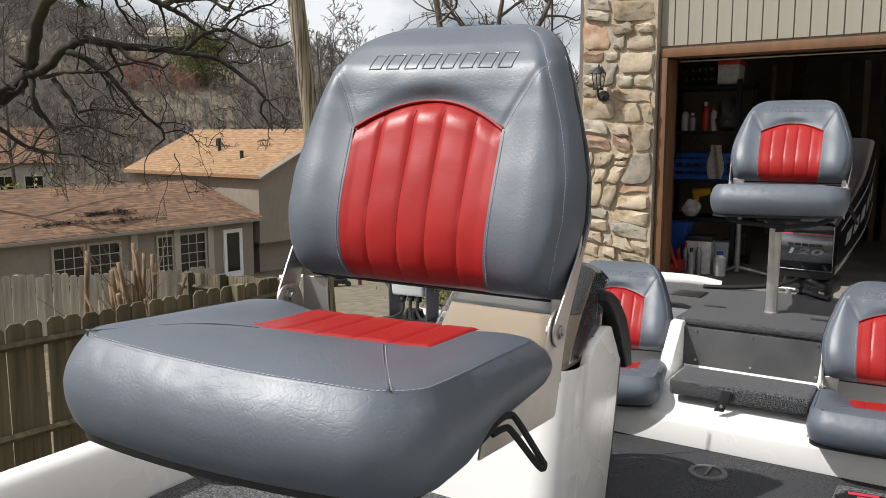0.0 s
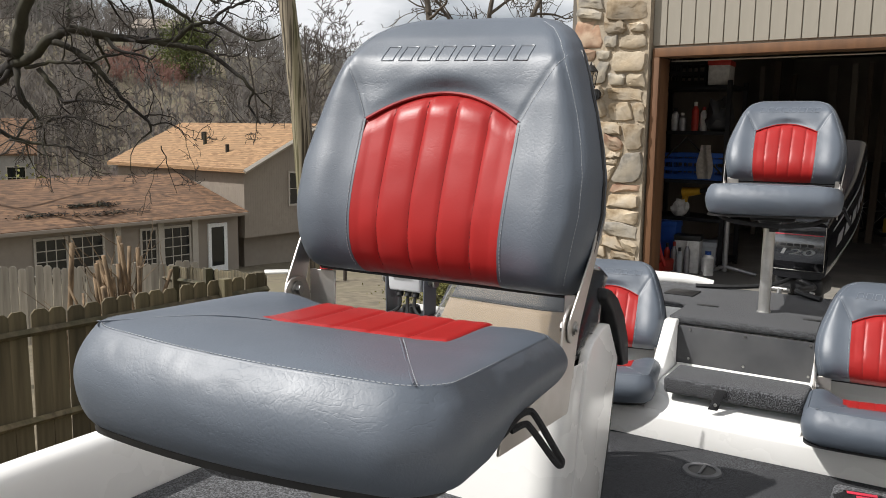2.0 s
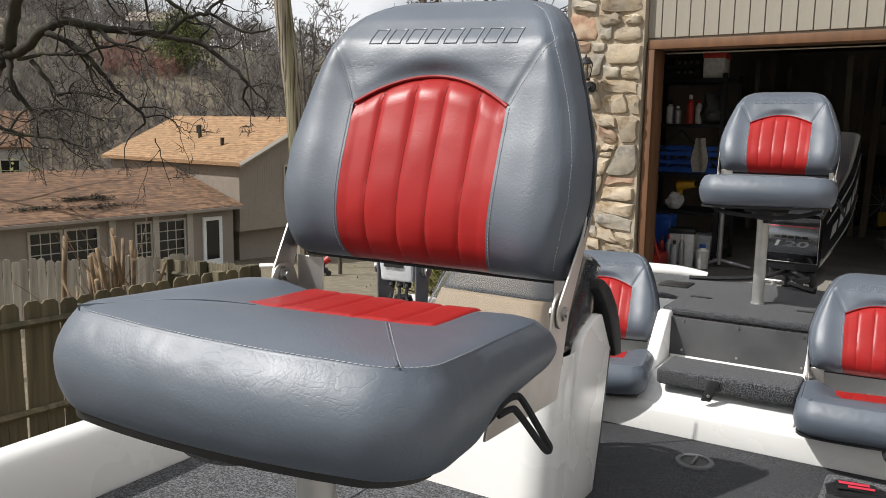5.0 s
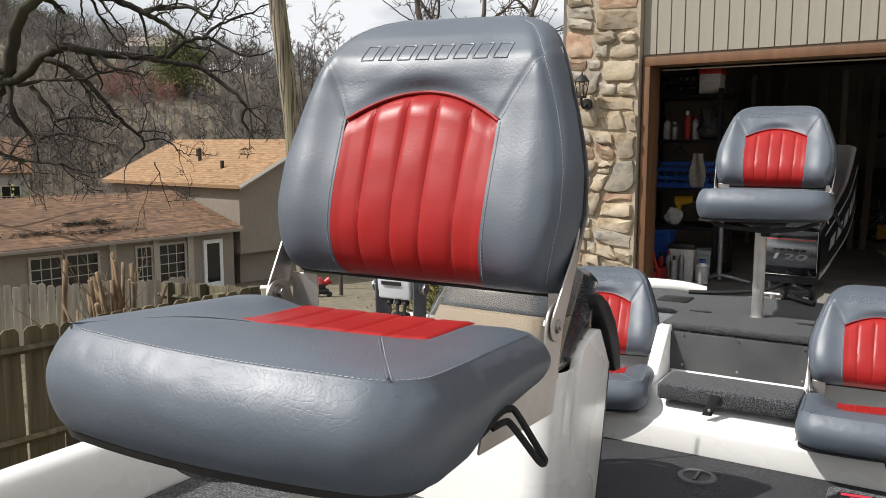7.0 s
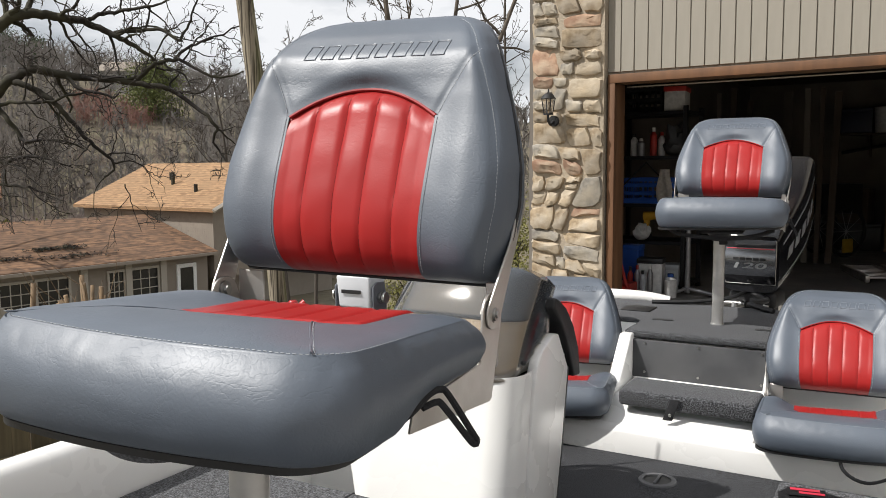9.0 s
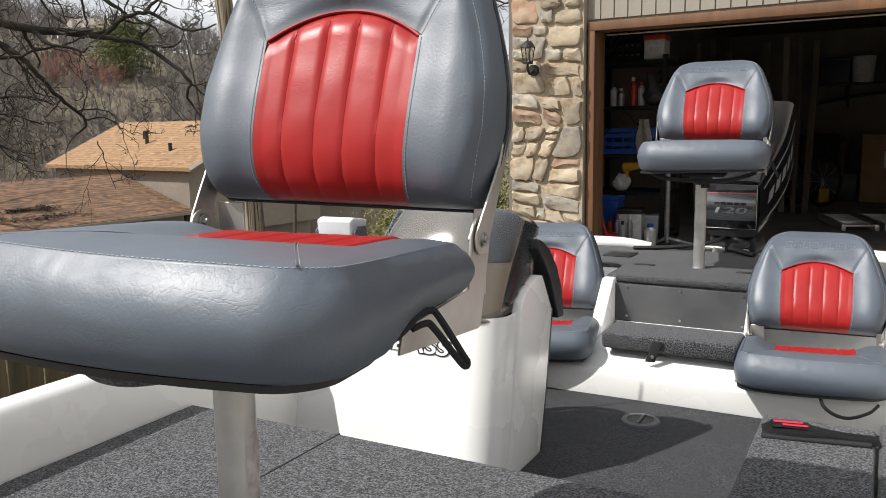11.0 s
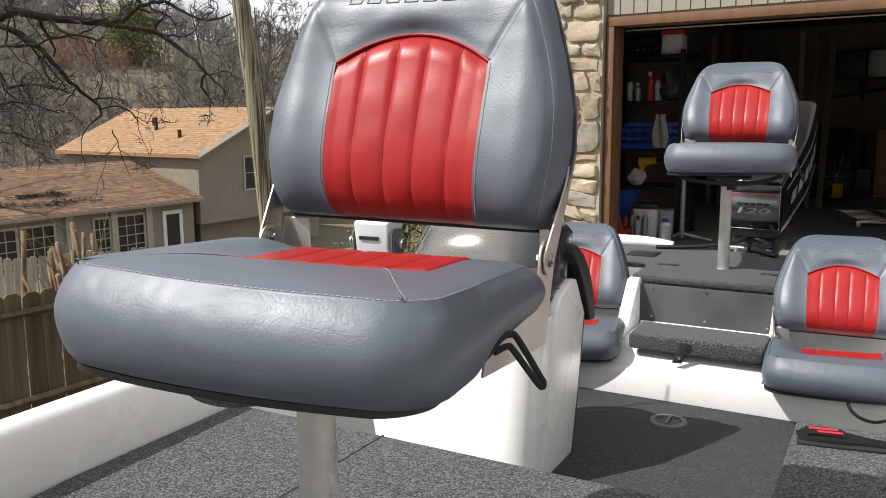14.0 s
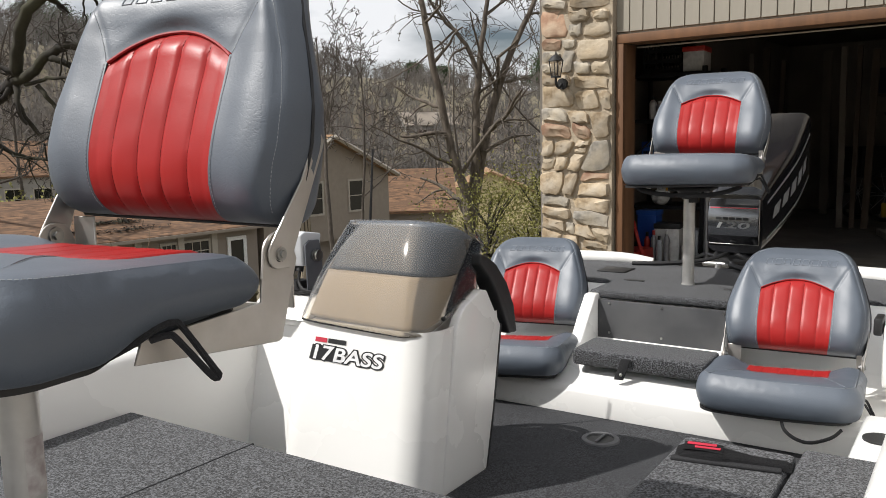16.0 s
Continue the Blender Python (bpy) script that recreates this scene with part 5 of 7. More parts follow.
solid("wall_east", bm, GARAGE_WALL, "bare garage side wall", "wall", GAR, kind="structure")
bm = B()
box(bm, -0.70, DOOR_W + 0.95, DEEP, DEEP + 0.12, 0, 3.7)
# unseen wall added to keep sky light off the boat's right side
bm_ = B()
box(bm_, 3.35, 3.55, -7.0, 5.2, -0.4, 2.7)
solid("wall_wing", bm_, HOUSE_WALL, "plain taupe wall added out of view to block sky light", "wall", kind="structure", smooth=False)
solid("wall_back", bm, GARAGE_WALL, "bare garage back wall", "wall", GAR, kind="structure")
bm = B()
box(bm, -0.70, DOOR_W + 0.95, 0.14, DEEP, 2.55, 2.62)
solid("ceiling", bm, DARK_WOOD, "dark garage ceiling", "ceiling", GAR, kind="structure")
bm = B()
prism(bm, [(-0.9, 3.7), (3.5, 5.4), (7.2, 3.7)], -0.35, DEEP + 0.5, "y")
solid("garage_roof", bm, ROOF_BROWN, "brown shingle gable roof of the garage", "roof", GAR, kind="structure")
# brown door frame
frame_ob = empty("door_1", "brown painted frame round the open garage door", "door frame", GAR, kind="structure")
bm = B()
box(bm, 0.0, DOOR_W + 0.2, -0.012, 0.028, DOOR_H + 0.022, DOOR_H + 0.083, 0.004)
part("head_trim", bm, BROWN_TRIM, frame_ob)
for x in (0.0, DOOR_W + 0.148):
    bm = B()
    box(bm, x, x + 0.052, -0.012, 0.028, 0.0, DOOR_H + 0.021, 0.004)
    part("side_trim", bm, BROWN_TRIM, frame_ob)
for x in (0.022, DOOR_W + 0.150):
    bm = B()
    box(bm, x, x + 0.028, 0.030, 0.19, 0.0, DOOR_H + 0.02, 0.003)
    part("jamb", bm, BROWN_TRIM, frame_ob)
bm = B()
box(bm, 0.052, DOOR_W + 0.148, 0.03, 0.19, DOOR_H + 0.024, DOOR_H + 0.05, 0.003)
part("head_jamb", bm, BROWN_TRIM, frame_ob)
bm = B()
box(bm, 0.06, DOOR_W + 0.14, 0.191, 0.215, DOOR_H + 0.004, DOOR_H + 0.012, 0.002)
part("weather_strip", bm, HOUSE_TRIM, frame_ob, "thin white weather strip")

# stone pier
pier = empty("stone_pier", "rubble stone pier beside the garage door", "pier", GAR, kind="structure")
bm = B()
box(bm, -0.575, -0.015, -0.045, 0.13, -1.7, 3.7)
part("mortar_core", bm, MORTAR, pier, "sandy mortar")


def stone_mesh(poly, seed, material):
    """A flat-faced field stone with worn corners; poly is its outline round its middle."""
    rnd = random.Random(seed)
    ring = []
    for i, p in enumerate(poly):
        q = poly[(i + 1) % len(poly)]
        ks = [rnd.uniform(0.08, 0.20), rnd.uniform(0.36, 0.62), rnd.uniform(0.80, 0.92)]
        if math.dist(p, q) < 0.07:
            ks.pop(1)
        for k in ks:
            ring.append((lerp(p[0], q[0], k) + rnd.uniform(-0.009, 0.009), lerp(p[1], q[1], k) + rnd.uniform(-0.009, 0.009)))
    bm = B()
    proud = rnd.uniform(0.010, 0.034)
    tx, tz = rnd.uniform(-0.12, 0.12), rnd.uniform(-0.12, 0.12)
    rings = []
    for s, d, jit in ((1.0, -0.025, 0.0), (0.985, proud * 0.35, 0.002), (0.93, proud * 0.85, 0.003), (0.72, proud + 0.002, 0.005), (0.34, proud + 0.005, 0.006)):
        rings.append([bm.verts.new((x * s, -d - (tx * x + tz * z if d > 0 else 0) + rnd.uniform(-jit, jit), z * s)) for x, z in ring])
    n = len(ring)
    for a, b in zip(rings, rings[1:]):
        for i in range(n):
            bm.faces.new((a[i], a[(i + 1) % n], b[(i + 1) % n], b[i]))
    bm.faces.new(rings[-1])
    return finish("stone", bm, material, angle=34)


def split(poly, rnd, out):
    """Cuts a four-sided patch of wall again and again into patches of stone size."""
    a, b, c, d = poly
    wide = (math.dist(a, b) + math.dist(c, d)) / 2
    tall = (math.dist(b, c) + math.dist(d, a)) / 2
    if wide * tall < rnd.choice((0.012, 0.022, 0.036, 0.055)) and wide < 0.34 and tall < 0.24 or min(wide, tall) < 0.07:
        out.append(poly)
        return
    k, m = (min(0.72, max(0.28, rnd.gauss(0.5, 0.13))) for _ in range(2))
    m = lerp(k, m, 0.5)
    mix = lambda p, q, t: (lerp(p[0], q[0], t), lerp(p[1], q[1], t))
    if wide > tall * rnd.uniform(1.2, 2.3):
        e, f = mix(a, b, k), mix(d, c, m)
        split((a, e, f, d), rnd, out)
        split((e, b, c, f), rnd, out)
    else:
        e, f = mix(b, c, k), mix(a, d, m)
        split((a, b, e, f), rnd, out)
        split((f, e, c, d), rnd, out)


rnd = random.Random(19)
stone_mats = [STONE, STONE, STONE_GREY, STONE, STONE_RED, STONE_GREY, STONE, STONE_PALE, STONE_PALE]
for x0, x1, turn, seed in ((-0.585, -0.018, 0, 5), (-0.03, 0.115, -90, 8)):
    patches_ = []
    z = -0.02
    while z < 3.6:
        h = rnd.uniform(0.40, 0.62)
        s0, s1 = rnd.uniform(-0.05, 0.05), rnd.uniform(-0.05, 0.05)
        if z == -0.02:
            low_l = low_r = z
        hi_l, hi_r = z + h + s0, z + h + s1
        split(((x0, low_l), (x1, low_r), (x1, hi_r), (x0, hi_l)), rnd, patches_)
        low_l, low_r = hi_l, hi_r
        z += h
    for k, poly in enumerate(patches_):
        cx, cz = sum(p[0] for p in poly) / 4, sum(p[1] for p in poly) / 4
        short = min(math.dist(poly[0], poly[1]), math.dist(poly[1], poly[2]))
        s = 1 - 2 * rnd.uniform(0.003, 0.009) / max(0.06, short)
        if turn == 0:
            own = [((p[0] - cx) * s, (p[1] - cz) * s) for p in poly]
            place, yaw = (cx, -0.045, cz), 0
        else:
            own = [((p[0] - cx) * s, (p[1] - cz) * s) for p in poly]
            place, yaw = (-0.572, -cx + 0.09, cz), radians(-90)
        ob = new("stone", stone_mesh(own, 100 * seed + k, stone_mats[rnd.randrange(9)]))
        ob.parent = pier
        ob.location, ob.rotation_euler = place, (0, 0, yaw)

# carriage lantern on the pier
lamp = empty("wall_lantern", "black carriage lantern with clear panes on the stone pier", "lamp", GAR @ pose(-0.385, -0.075, 1.90))
bm = B()
tube(bm, [(0, 0, -0.10), (0, -0.02, -0.10)], 0.04, 14)
tube(bm, spline([(0, -0.02, -0.10), (0, -0.06, -0.13), (0, -0.10, -0.10), (0, -0.10, -0.055)], 5), 0.009, 8)
part("bracket", bm, BLACK_PLASTIC, lamp)
bm = B()
for a in range(4):
    c, s = math.cos(radians(45 + 90 * a)), math.sin(radians(45 + 90 * a))
    tube(bm, [(0.032 * c, -0.10 + 0.032 * s, -0.055), (0.050 * c, -0.10 + 0.050 * s, 0.055)], 0.004, 5)
tube(bm, [(0, -0.10, -0.06), (0, -0.10, -0.048)], 0.036, 12)
tube(bm, [(0, -0.10, 0.055), (0, -0.10, 0.085), (0, -0.10, 0.10)], 0.058, 8, 0.012)
tube(bm, [(0, -0.10, 0.098), (0, -0.10, 0.125)], 0.007, 6, 0.003)
part("cage", bm, BLACK_PLASTIC, lamp)
bm = B()
tube(bm, [(0, -0.10, -0.05), (0, -0.10, 0.05)], 0.030, 4, 0.045)
part("panes", bm, SMOKED, lamp, "hazy glass panes")

# ---------- fences ----------
def picket_mesh(w, h, material):
    bm = B()
    prism(bm, [(-w / 2, 0), (w / 2, 0), (w / 2, h - 0.035), (w / 2 - 0.03, h), (-w / 2 + 0.03, h), (-w / 2, h - 0.035)], -0.009, 0.009, "y", 0.002, 1)
    return finish("picket", bm, material)


def run_fence(name, label, a, b, top_a, top_b, h, material, rails, pitch, posts=2.4, jitter=0.012, rail_side=-1):
    f = empty(name, label, "fence", YARD)
    a, b = Vector(a), Vector(b)
    d = (b - a)
    ln, yaw = d.length, math.atan2(d.y, d.x)
    me = picket_mesh(pitch - 0.008, h, material)
    rnd = random.Random(int(ln * 100))
    for i in range(int(ln / pitch)):
        t = (i + 0.5) * pitch / ln
        p = new("picket", me)
        p.parent = f
        p.location = (*(a + d * t), lerp(top_a, top_b, t) - h + rnd.uniform(-jitter, jitter))
        p.rotation_euler = (0, radians(rnd.uniform(-0.6, 0.6)), yaw)
    n = Vector((-d.y, d.x)).normalized() * rail_side
    for z in rails:
        bm = B()
        p, q = a + n * 0.03, b + n * 0.03
        m = pose(0, 0, 0)
        tube(bm, [(*p, top_a - z), (*q, top_b - z)], 0.032, 4, flat=1.0)
        part("rail", bm, material, f, smooth=False)
    for i in range(int(ln / posts) + 1):
        t = min(1, i * posts / ln)
        c = a + d * t + n * 0.07
        bm = B()
        box(bm, -0.045, 0.045, -0.045, 0.045, -h - 0.2, 0.02, 0.004, 1, pose(c.x, c.y, lerp(top_a, top_b, t), 0, 0, math.degrees(yaw)))
        part("post", bm, material, f)
    return f


run_fence("picket_fence", "weathered brown dog-ear picket fence beside the driveway", (-5.0, 3.80), (-1.62, 7.92), 0.115, 0.135, 1.8, FENCE_WOOD, (0.16, 0.86, 1.5), 0.145)
run_fence("picket_fence", "weathered picket fence returning from the corner", (-1.62, 7.95), (-4.4, 13.5), 0.12, -0.75, 1.8, FENCE_WOOD, (0.2, 0.9, 1.5), 0.145, rail_side=1)
run_fence("picket_fence", "bleached grey picket fence of the next garden", (-10.2, 14.4), (-4.2, 15.2), -1.10, -0.95, 1.8, PALE_FENCE, (0.2, 1.0, 1.5), 0.145, jitter=0.035, rail_side=1)

# ---------- wood: raw tubes for trees ----------
class Wood:
    def __init__(self, sides=5):
        self.v, self.f, self.n = [], [], sides

    def limb(self, pts, r0, r1):
        n, base = self.n, len(self.v)
        side = None
        for i, p in enumerate(pts):
            d = (pts[min(i + 1, len(pts) - 1)] - pts[max(i - 1, 0)])
            d = d.normalized() if d.length > 1e-6 else Vector((0, 0, 1))
            if side is None:
                side = d.cross(Vector((0.3, 0.2, 1)) if abs(d.z) < 0.9 else Vector((1, 0.2, 0))).normalized()
            side = (side - d * side.dot(d)).normalized()
            up = side.cross(d)
            r = lerp(r0, r1, i / max(1, len(pts) - 1))
            for j in range(n):
                a = 2 * math.pi * j / n
                self.v.append(p + (side * math.cos(a) + up * math.sin(a)) * r)
        for i in range(len(pts) - 1):
            for j in range(n):
                k = base + i * n
                self.f.append((k + j, k + (j + 1) % n, k + n + (j + 1) % n, k + n + j))

    def mesh(self, name, material):
        me = bpy.data.meshes.new(name)
        me.from_pydata([tuple(v) for v in self.v], [], self.f)
        me.materials.append(material)
        me.shade_smooth()
        return me


def wander(p, d, length, steps, bend, rnd, lift=0.0):
    pts = [p.copy()]
    d = d.normalized()
    for i in range(steps):
        d = (d + Vector((rnd.gauss(0, bend), rnd.gauss(0, bend), rnd.gauss(0, bend) + lift))).normalized()
        pts.append(pts[-1] + d * length / steps)
    return pts


TWIG = {"least": 0.0035}


def sprout(heavy, fine, pts, r0, r1, rnd, level, count, length, bend=0.22, lift=0.02, spread=0.9):
    """Side branches along a limb, each with its own twigs."""
    for _ in range(count):
        t = rnd.uniform(0.15, 1.0)
        k = t * (len(pts) - 1)
        i = min(int(k), len(pts) - 2)
        p = pts[i].lerp(pts[i + 1], k - i)
        d = (pts[i + 1] - pts[i]).normalized()
        out = Vector((rnd.gauss(0, 1), rnd.gauss(0, 1), rnd.gauss(0, 1)))
        out = (out - d * out.dot(d)).normalized()
        nd = (d * rnd.uniform(0.2, 0.9) + out * spread).normalized()
        ln = length * rnd.uniform(0.45, 1.15) * (1 - 0.45 * t)
        r = lerp(r0, r1, t) * rnd.uniform(0.35, 0.6)
        r = max(r, TWIG["least"])
        q = wander(p, nd, ln, 7 if level > 0 else 5, bend, rnd, lift)
        (heavy if level > 1 else fine).limb(q, r, max(TWIG["least"] * 0.6, r * 0.35))
        if level > 0:
            sprout(heavy, fine, q, r, r * 0.4, rnd, level - 1, max(3, int(count * 0.62)), ln * 0.62, bend * 1.1, lift, spread)


def tree(m, label, height, r, seed, material, levels=3, count=7, lean=(0, 0), group="bare trees", limbs=None, length=None, bend=0.16, thin=1.0, more=1.0, tip=1.0, twigs=None):
    """A bare tree: trunk with limbs as one part, the twigs of the crown as another."""
    rnd = random.Random(seed)
    t = empty("bare_tree", label, "tree", m, group)
    heavy, fine = Wood(8), Wood(4)
    if limbs is None:
        pts = wander(Vector((0, 0, -0.3)), Vector((lean[0], lean[1], 1)), height, 9, 0.06, rnd, 0.05)
        heavy.limb(pts, r, r * 0.22)
        sprout(heavy, fine, pts[2:], r * 0.8, r * 0.25, rnd, levels, count, length or height * 0.5, bend, 0.06)
    else:
        for path, r0, r1, n in limbs:
            pts = spline(path, 5)
            pts = [p + Vector((rnd.gauss(0, 0.007), rnd.gauss(0, 0.02), rnd.gauss(0, 0.007))) for p in pts]
            heavy.limb(pts, r0 * thin, r1 * thin * tip)
            sprout(heavy, fine, pts, r0 * thin, r1 * thin, rnd, levels, int(n * more), length or 1.6, bend, 0.0)
    for name, wood, skin in (("trunk", heavy, material), ("crown", fine, twigs or material)):
        ob = new(name, wood.mesh(name, skin))
        ob.parent = t
    return t


# big oak whose limbs hang across the view
OAK_WEST = [
    ([(-8.32, -0.76), (-6.81, 1.23), (-5.95, 2.04), (-5.56, 2.30), (-5.42, 2.45)], 0.220, 0.140, 4),
    ([(-5.35, 2.28), (-4.91, 2.33), (-4.43, 2.33), (-4.21, 2.40), (-3.87, 2.51), (-3.71, 2.60)], 0.040, 0.012, 6),
    ([(-5.13, 2.26), (-4.96, 2.06), (-4.79, 1.84), (-4.56, 1.86), (-4.23, 1.83), (-4.02, 1.74)], 0.050, 0.014, 7),
    ([(-5.51, 2.05), (-5.24, 1.58), (-4.94, 1.64), (-4.57, 1.63), (-4.17, 1.50)], 0.050, 0.014, 7),
    ([(-6.11, 1.75), (-5.70, 1.39), (-5.26, 1.28), (-4.82, 1.24), (-4.38, 1.07)], 0.050, 0.014, 8),
]
OAK_EAST = [
    ([(-5.60, 2.30), (-5.19, 2.42), (-4.89, 2.62), (-4.59, 2.73), (-4.23, 2.68), (-3.72, 2.64), (-3.36, 2.60), (-2.99, 2.52), (-2.74, 2.35), (-2.38, 2.02), (-2.44, 1.84), (-2.28, 1.58)], 0.105, 0.020, 9),
    ([(-3.43, 2.67), (-3.21, 2.83), (-2.91, 2.90), (-2.62, 2.78), (-2.33, 2.65), (-1.96, 2.70)], 0.050, 0.018, 7),
    ([(-2.91, 2.90), (-2.69, 3.03), (-2.32, 3.14), (-1.81, 3.40)], 0.035, 0.014, 5),
    ([(-3.68, 1.55), (-3.47, 1.58), (-3.25, 1.42), (-3.14, 1.35)], 0.016, 0.007, 4),
    ([(-3.55, 1.28), (-3.47, 1.01), (-3.36, 0.67)], 0.012, 0.006, 3),
    ([(-5.52, 2.34), (-5.24, 2.94), (-4.95, 3.31), (-4.67, 3.44), (-4.40, 3.44), (-4.07, 3.39), (-3.77, 3.27), (-3.53, 3.14), (-3.30, 3.00), (-3.17, 2.90)], 0.130, 0.030, 8),
    ([(-4.67, 3.44), (-4.62, 3.70), (-4.66, 4.20)], 0.060, 0.040, 3),
    ([(-4.03, 3.40), (-3.89, 3.49), (-3.62, 3.54), (-3.28, 3.57), (-3.01, 3.60), (-2.60, 3.72)], 0.045, 0.018, 6),
    ([(-3.70, 3.27), (-3.36, 3.30), (-3.02, 3.27), (-2.82, 3.13), (-2.71, 3.23), (-2.57, 3.47), (-2.46, 3.70)], 0.040, 0.018, 6),
    ([(-4.44, 3.40), (-4.41, 3.20), (-4.37, 3.05), (-4.33, 2.89)], 0.022, 0.008, 3),
    ([(-4.27, 3.40), (-4.08, 3.17), (-3.92, 2.93), (-3.89, 2.73)], 0.024, 0.009, 3),
    ([(-4.80, 1.82), (-4.48, 1.87), (-4.14, 1.78)], 0.024, 0.009, 3),
]
OAK_LOW = [
    ([(-4.89, 2.59), (-4.68, 2.54), (-4.36, 2.32), (-4.15, 2.07), (-3.90, 1.78), (-3.68, 1.55), (-3.77, 1.37)], 0.065, 0.022, 6),
]
TWIG["least"] = 0.0045
oak_limbs = [([(x, 11.0 + 0.22 * math.sin(2.3 * x + 1.1 * z), z) for x, z in path], r0, r1, n) for path, r0, r1, n in OAK_WEST + OAK_EAST + OAK_LOW]
tree(YARD, "old bare oak with long dark crooked limbs", 0, 0, 5, BARK, levels=2, limbs=oak_limbs, length=1.05, bend=0.30, thin=0.70, more=1.3, tip=0.75, twigs=BARK_TWIG)

# forked trees behind the garage corner, and more bare trees in the yards
STEMS = [
    ([(0.66, 14.0, -1.64), (0.63, 14.0, -0.25), (0.58, 14.0, 0.43), (0.35, 14.0, 1.21), (0.13, 14.0, 2.35), (-0.09, 14.0, 3.55), (-0.19, 14.0, 4.46), (-0.45, 14.0, 6.83)], 0.13, 0.05, 7),
    ([(0.67, 14.1, -0.07), (0.73, 14.1, 0.71), (0.76, 14.1, 1.67), (0.83, 14.1, 2.62), (0.98, 14.1, 3.72), (1.08, 14.1, 5.17)], 0.12, 0.04, 6),
    ([(0.72, 14.2, 0.32), (0.83, 14.2, 1.00), (1.06, 14.2, 1.96), (1.39, 14.2, 2.89), (1.75, 14.2, 3.63), (2.16, 14.2, 4.63)], 0.12, 0.05, 6),
    ([(0.81, 14.1, 2.52), (0.62, 14.1, 3.00), (0.30, 14.1, 3.37), (0.02, 14.1, 3.75), (-0.34, 14.1, 4.30)], 0.05, 0.03, 5),
]
TWIG["least"] = 0.0060
tree(YARD, "three-stemmed bare tree with grey-brown bark behind the garage", 0, 0, 21, BARK_PALE, levels=3, limbs=STEMS, length=2.2, bend=0.18, thin=0.86, more=1.25, tip=0.6)
for i, (x, y, h, r) in enumerate(((-4.6, 34, 11, 0.17), (3.4, 27, 13, 0.12), (-3.2, 31, 9, 0.11), (-17, 30, 12, 0.2), (-24, 34, 13, 0.2), (-9.5, 62, 15, 0.20), (0.9, 36, 11, 0.12), (-12, 58, 14, 0.2), (-27, 52, 15, 0.2))):
    TWIG["least"] = 0.00042 * y
    tree(YARD @ pose(x, y, ground_z(x, y)), "bare leafless tree in a yard", h, r * 0.72, 40 + i, BARK_DULL, 3, 9)

# woods on the hill
rnd = random.Random(77)
for name, material, count, label, zone in (
        ("hillside_woods", WOODS, 2300, "brown-grey leafless woods on the hillside", None),
        ("budding_trees", REDBUD, 60, "reddish budding trees on the hillside", (-56, -42, 136, 152))):
    wood = Wood(3)
    for _ in range(count * 2 if zone else count):
        low_growth = 1.0
        if zone:
            x, y = rnd.uniform(zone[0], zone[1]), rnd.uniform(zone[2], zone[3])
        else:
            y = 84 + 150 * rnd.random() ** 1.1
            x = rnd.uniform(-0.72, 0.24) * y
            if y < 150 and -0.39 < x / y < -0.24:
                low_growth = 0.42
            elif x / y > -0.13:
                low_growth = 0.62
        z = ground_z(x, y)
        h = rnd.uniform(4.6, 7.6) * (0.45 if zone else low_growth)
        pts = wander(Vector((x, y, z - 0.3)), Vector((0, 0, 1)), h, 4, 0.06, rnd, 0.1)
        wood.limb(pts, 0.07 if zone else 0.14, 0.03)
        for _ in range(11):
            t = rnd.uniform(0.25, 1)
            k = t * 4
            i = min(3, int(k))
            p = pts[i].lerp(pts[i + 1], k - i)
            d = Vector((rnd.gauss(0, 1), rnd.gauss(0, 1), rnd.uniform(0.3, 1.6))).normalized()
            q = wander(p, d, h * rnd.uniform(0.2, 0.42), 2, 0.2, rnd, 0.15)
            wood.limb(q, 0.055, 0.020)
            for _ in range(3):
                d2 = (d + Vector((rnd.gauss(0, 0.6), rnd.gauss(0, 0.6), rnd.uniform(0, 0.7)))).normalized()
                wood.limb([q[1], q[1] + d2 * h * rnd.uniform(0.12, 0.30)], 0.036, 0.013)
    ob = new(name, wood.mesh(name, material))
    ob.matrix_world = YARD
    tagged(ob, label, "woods", kind="stuff")


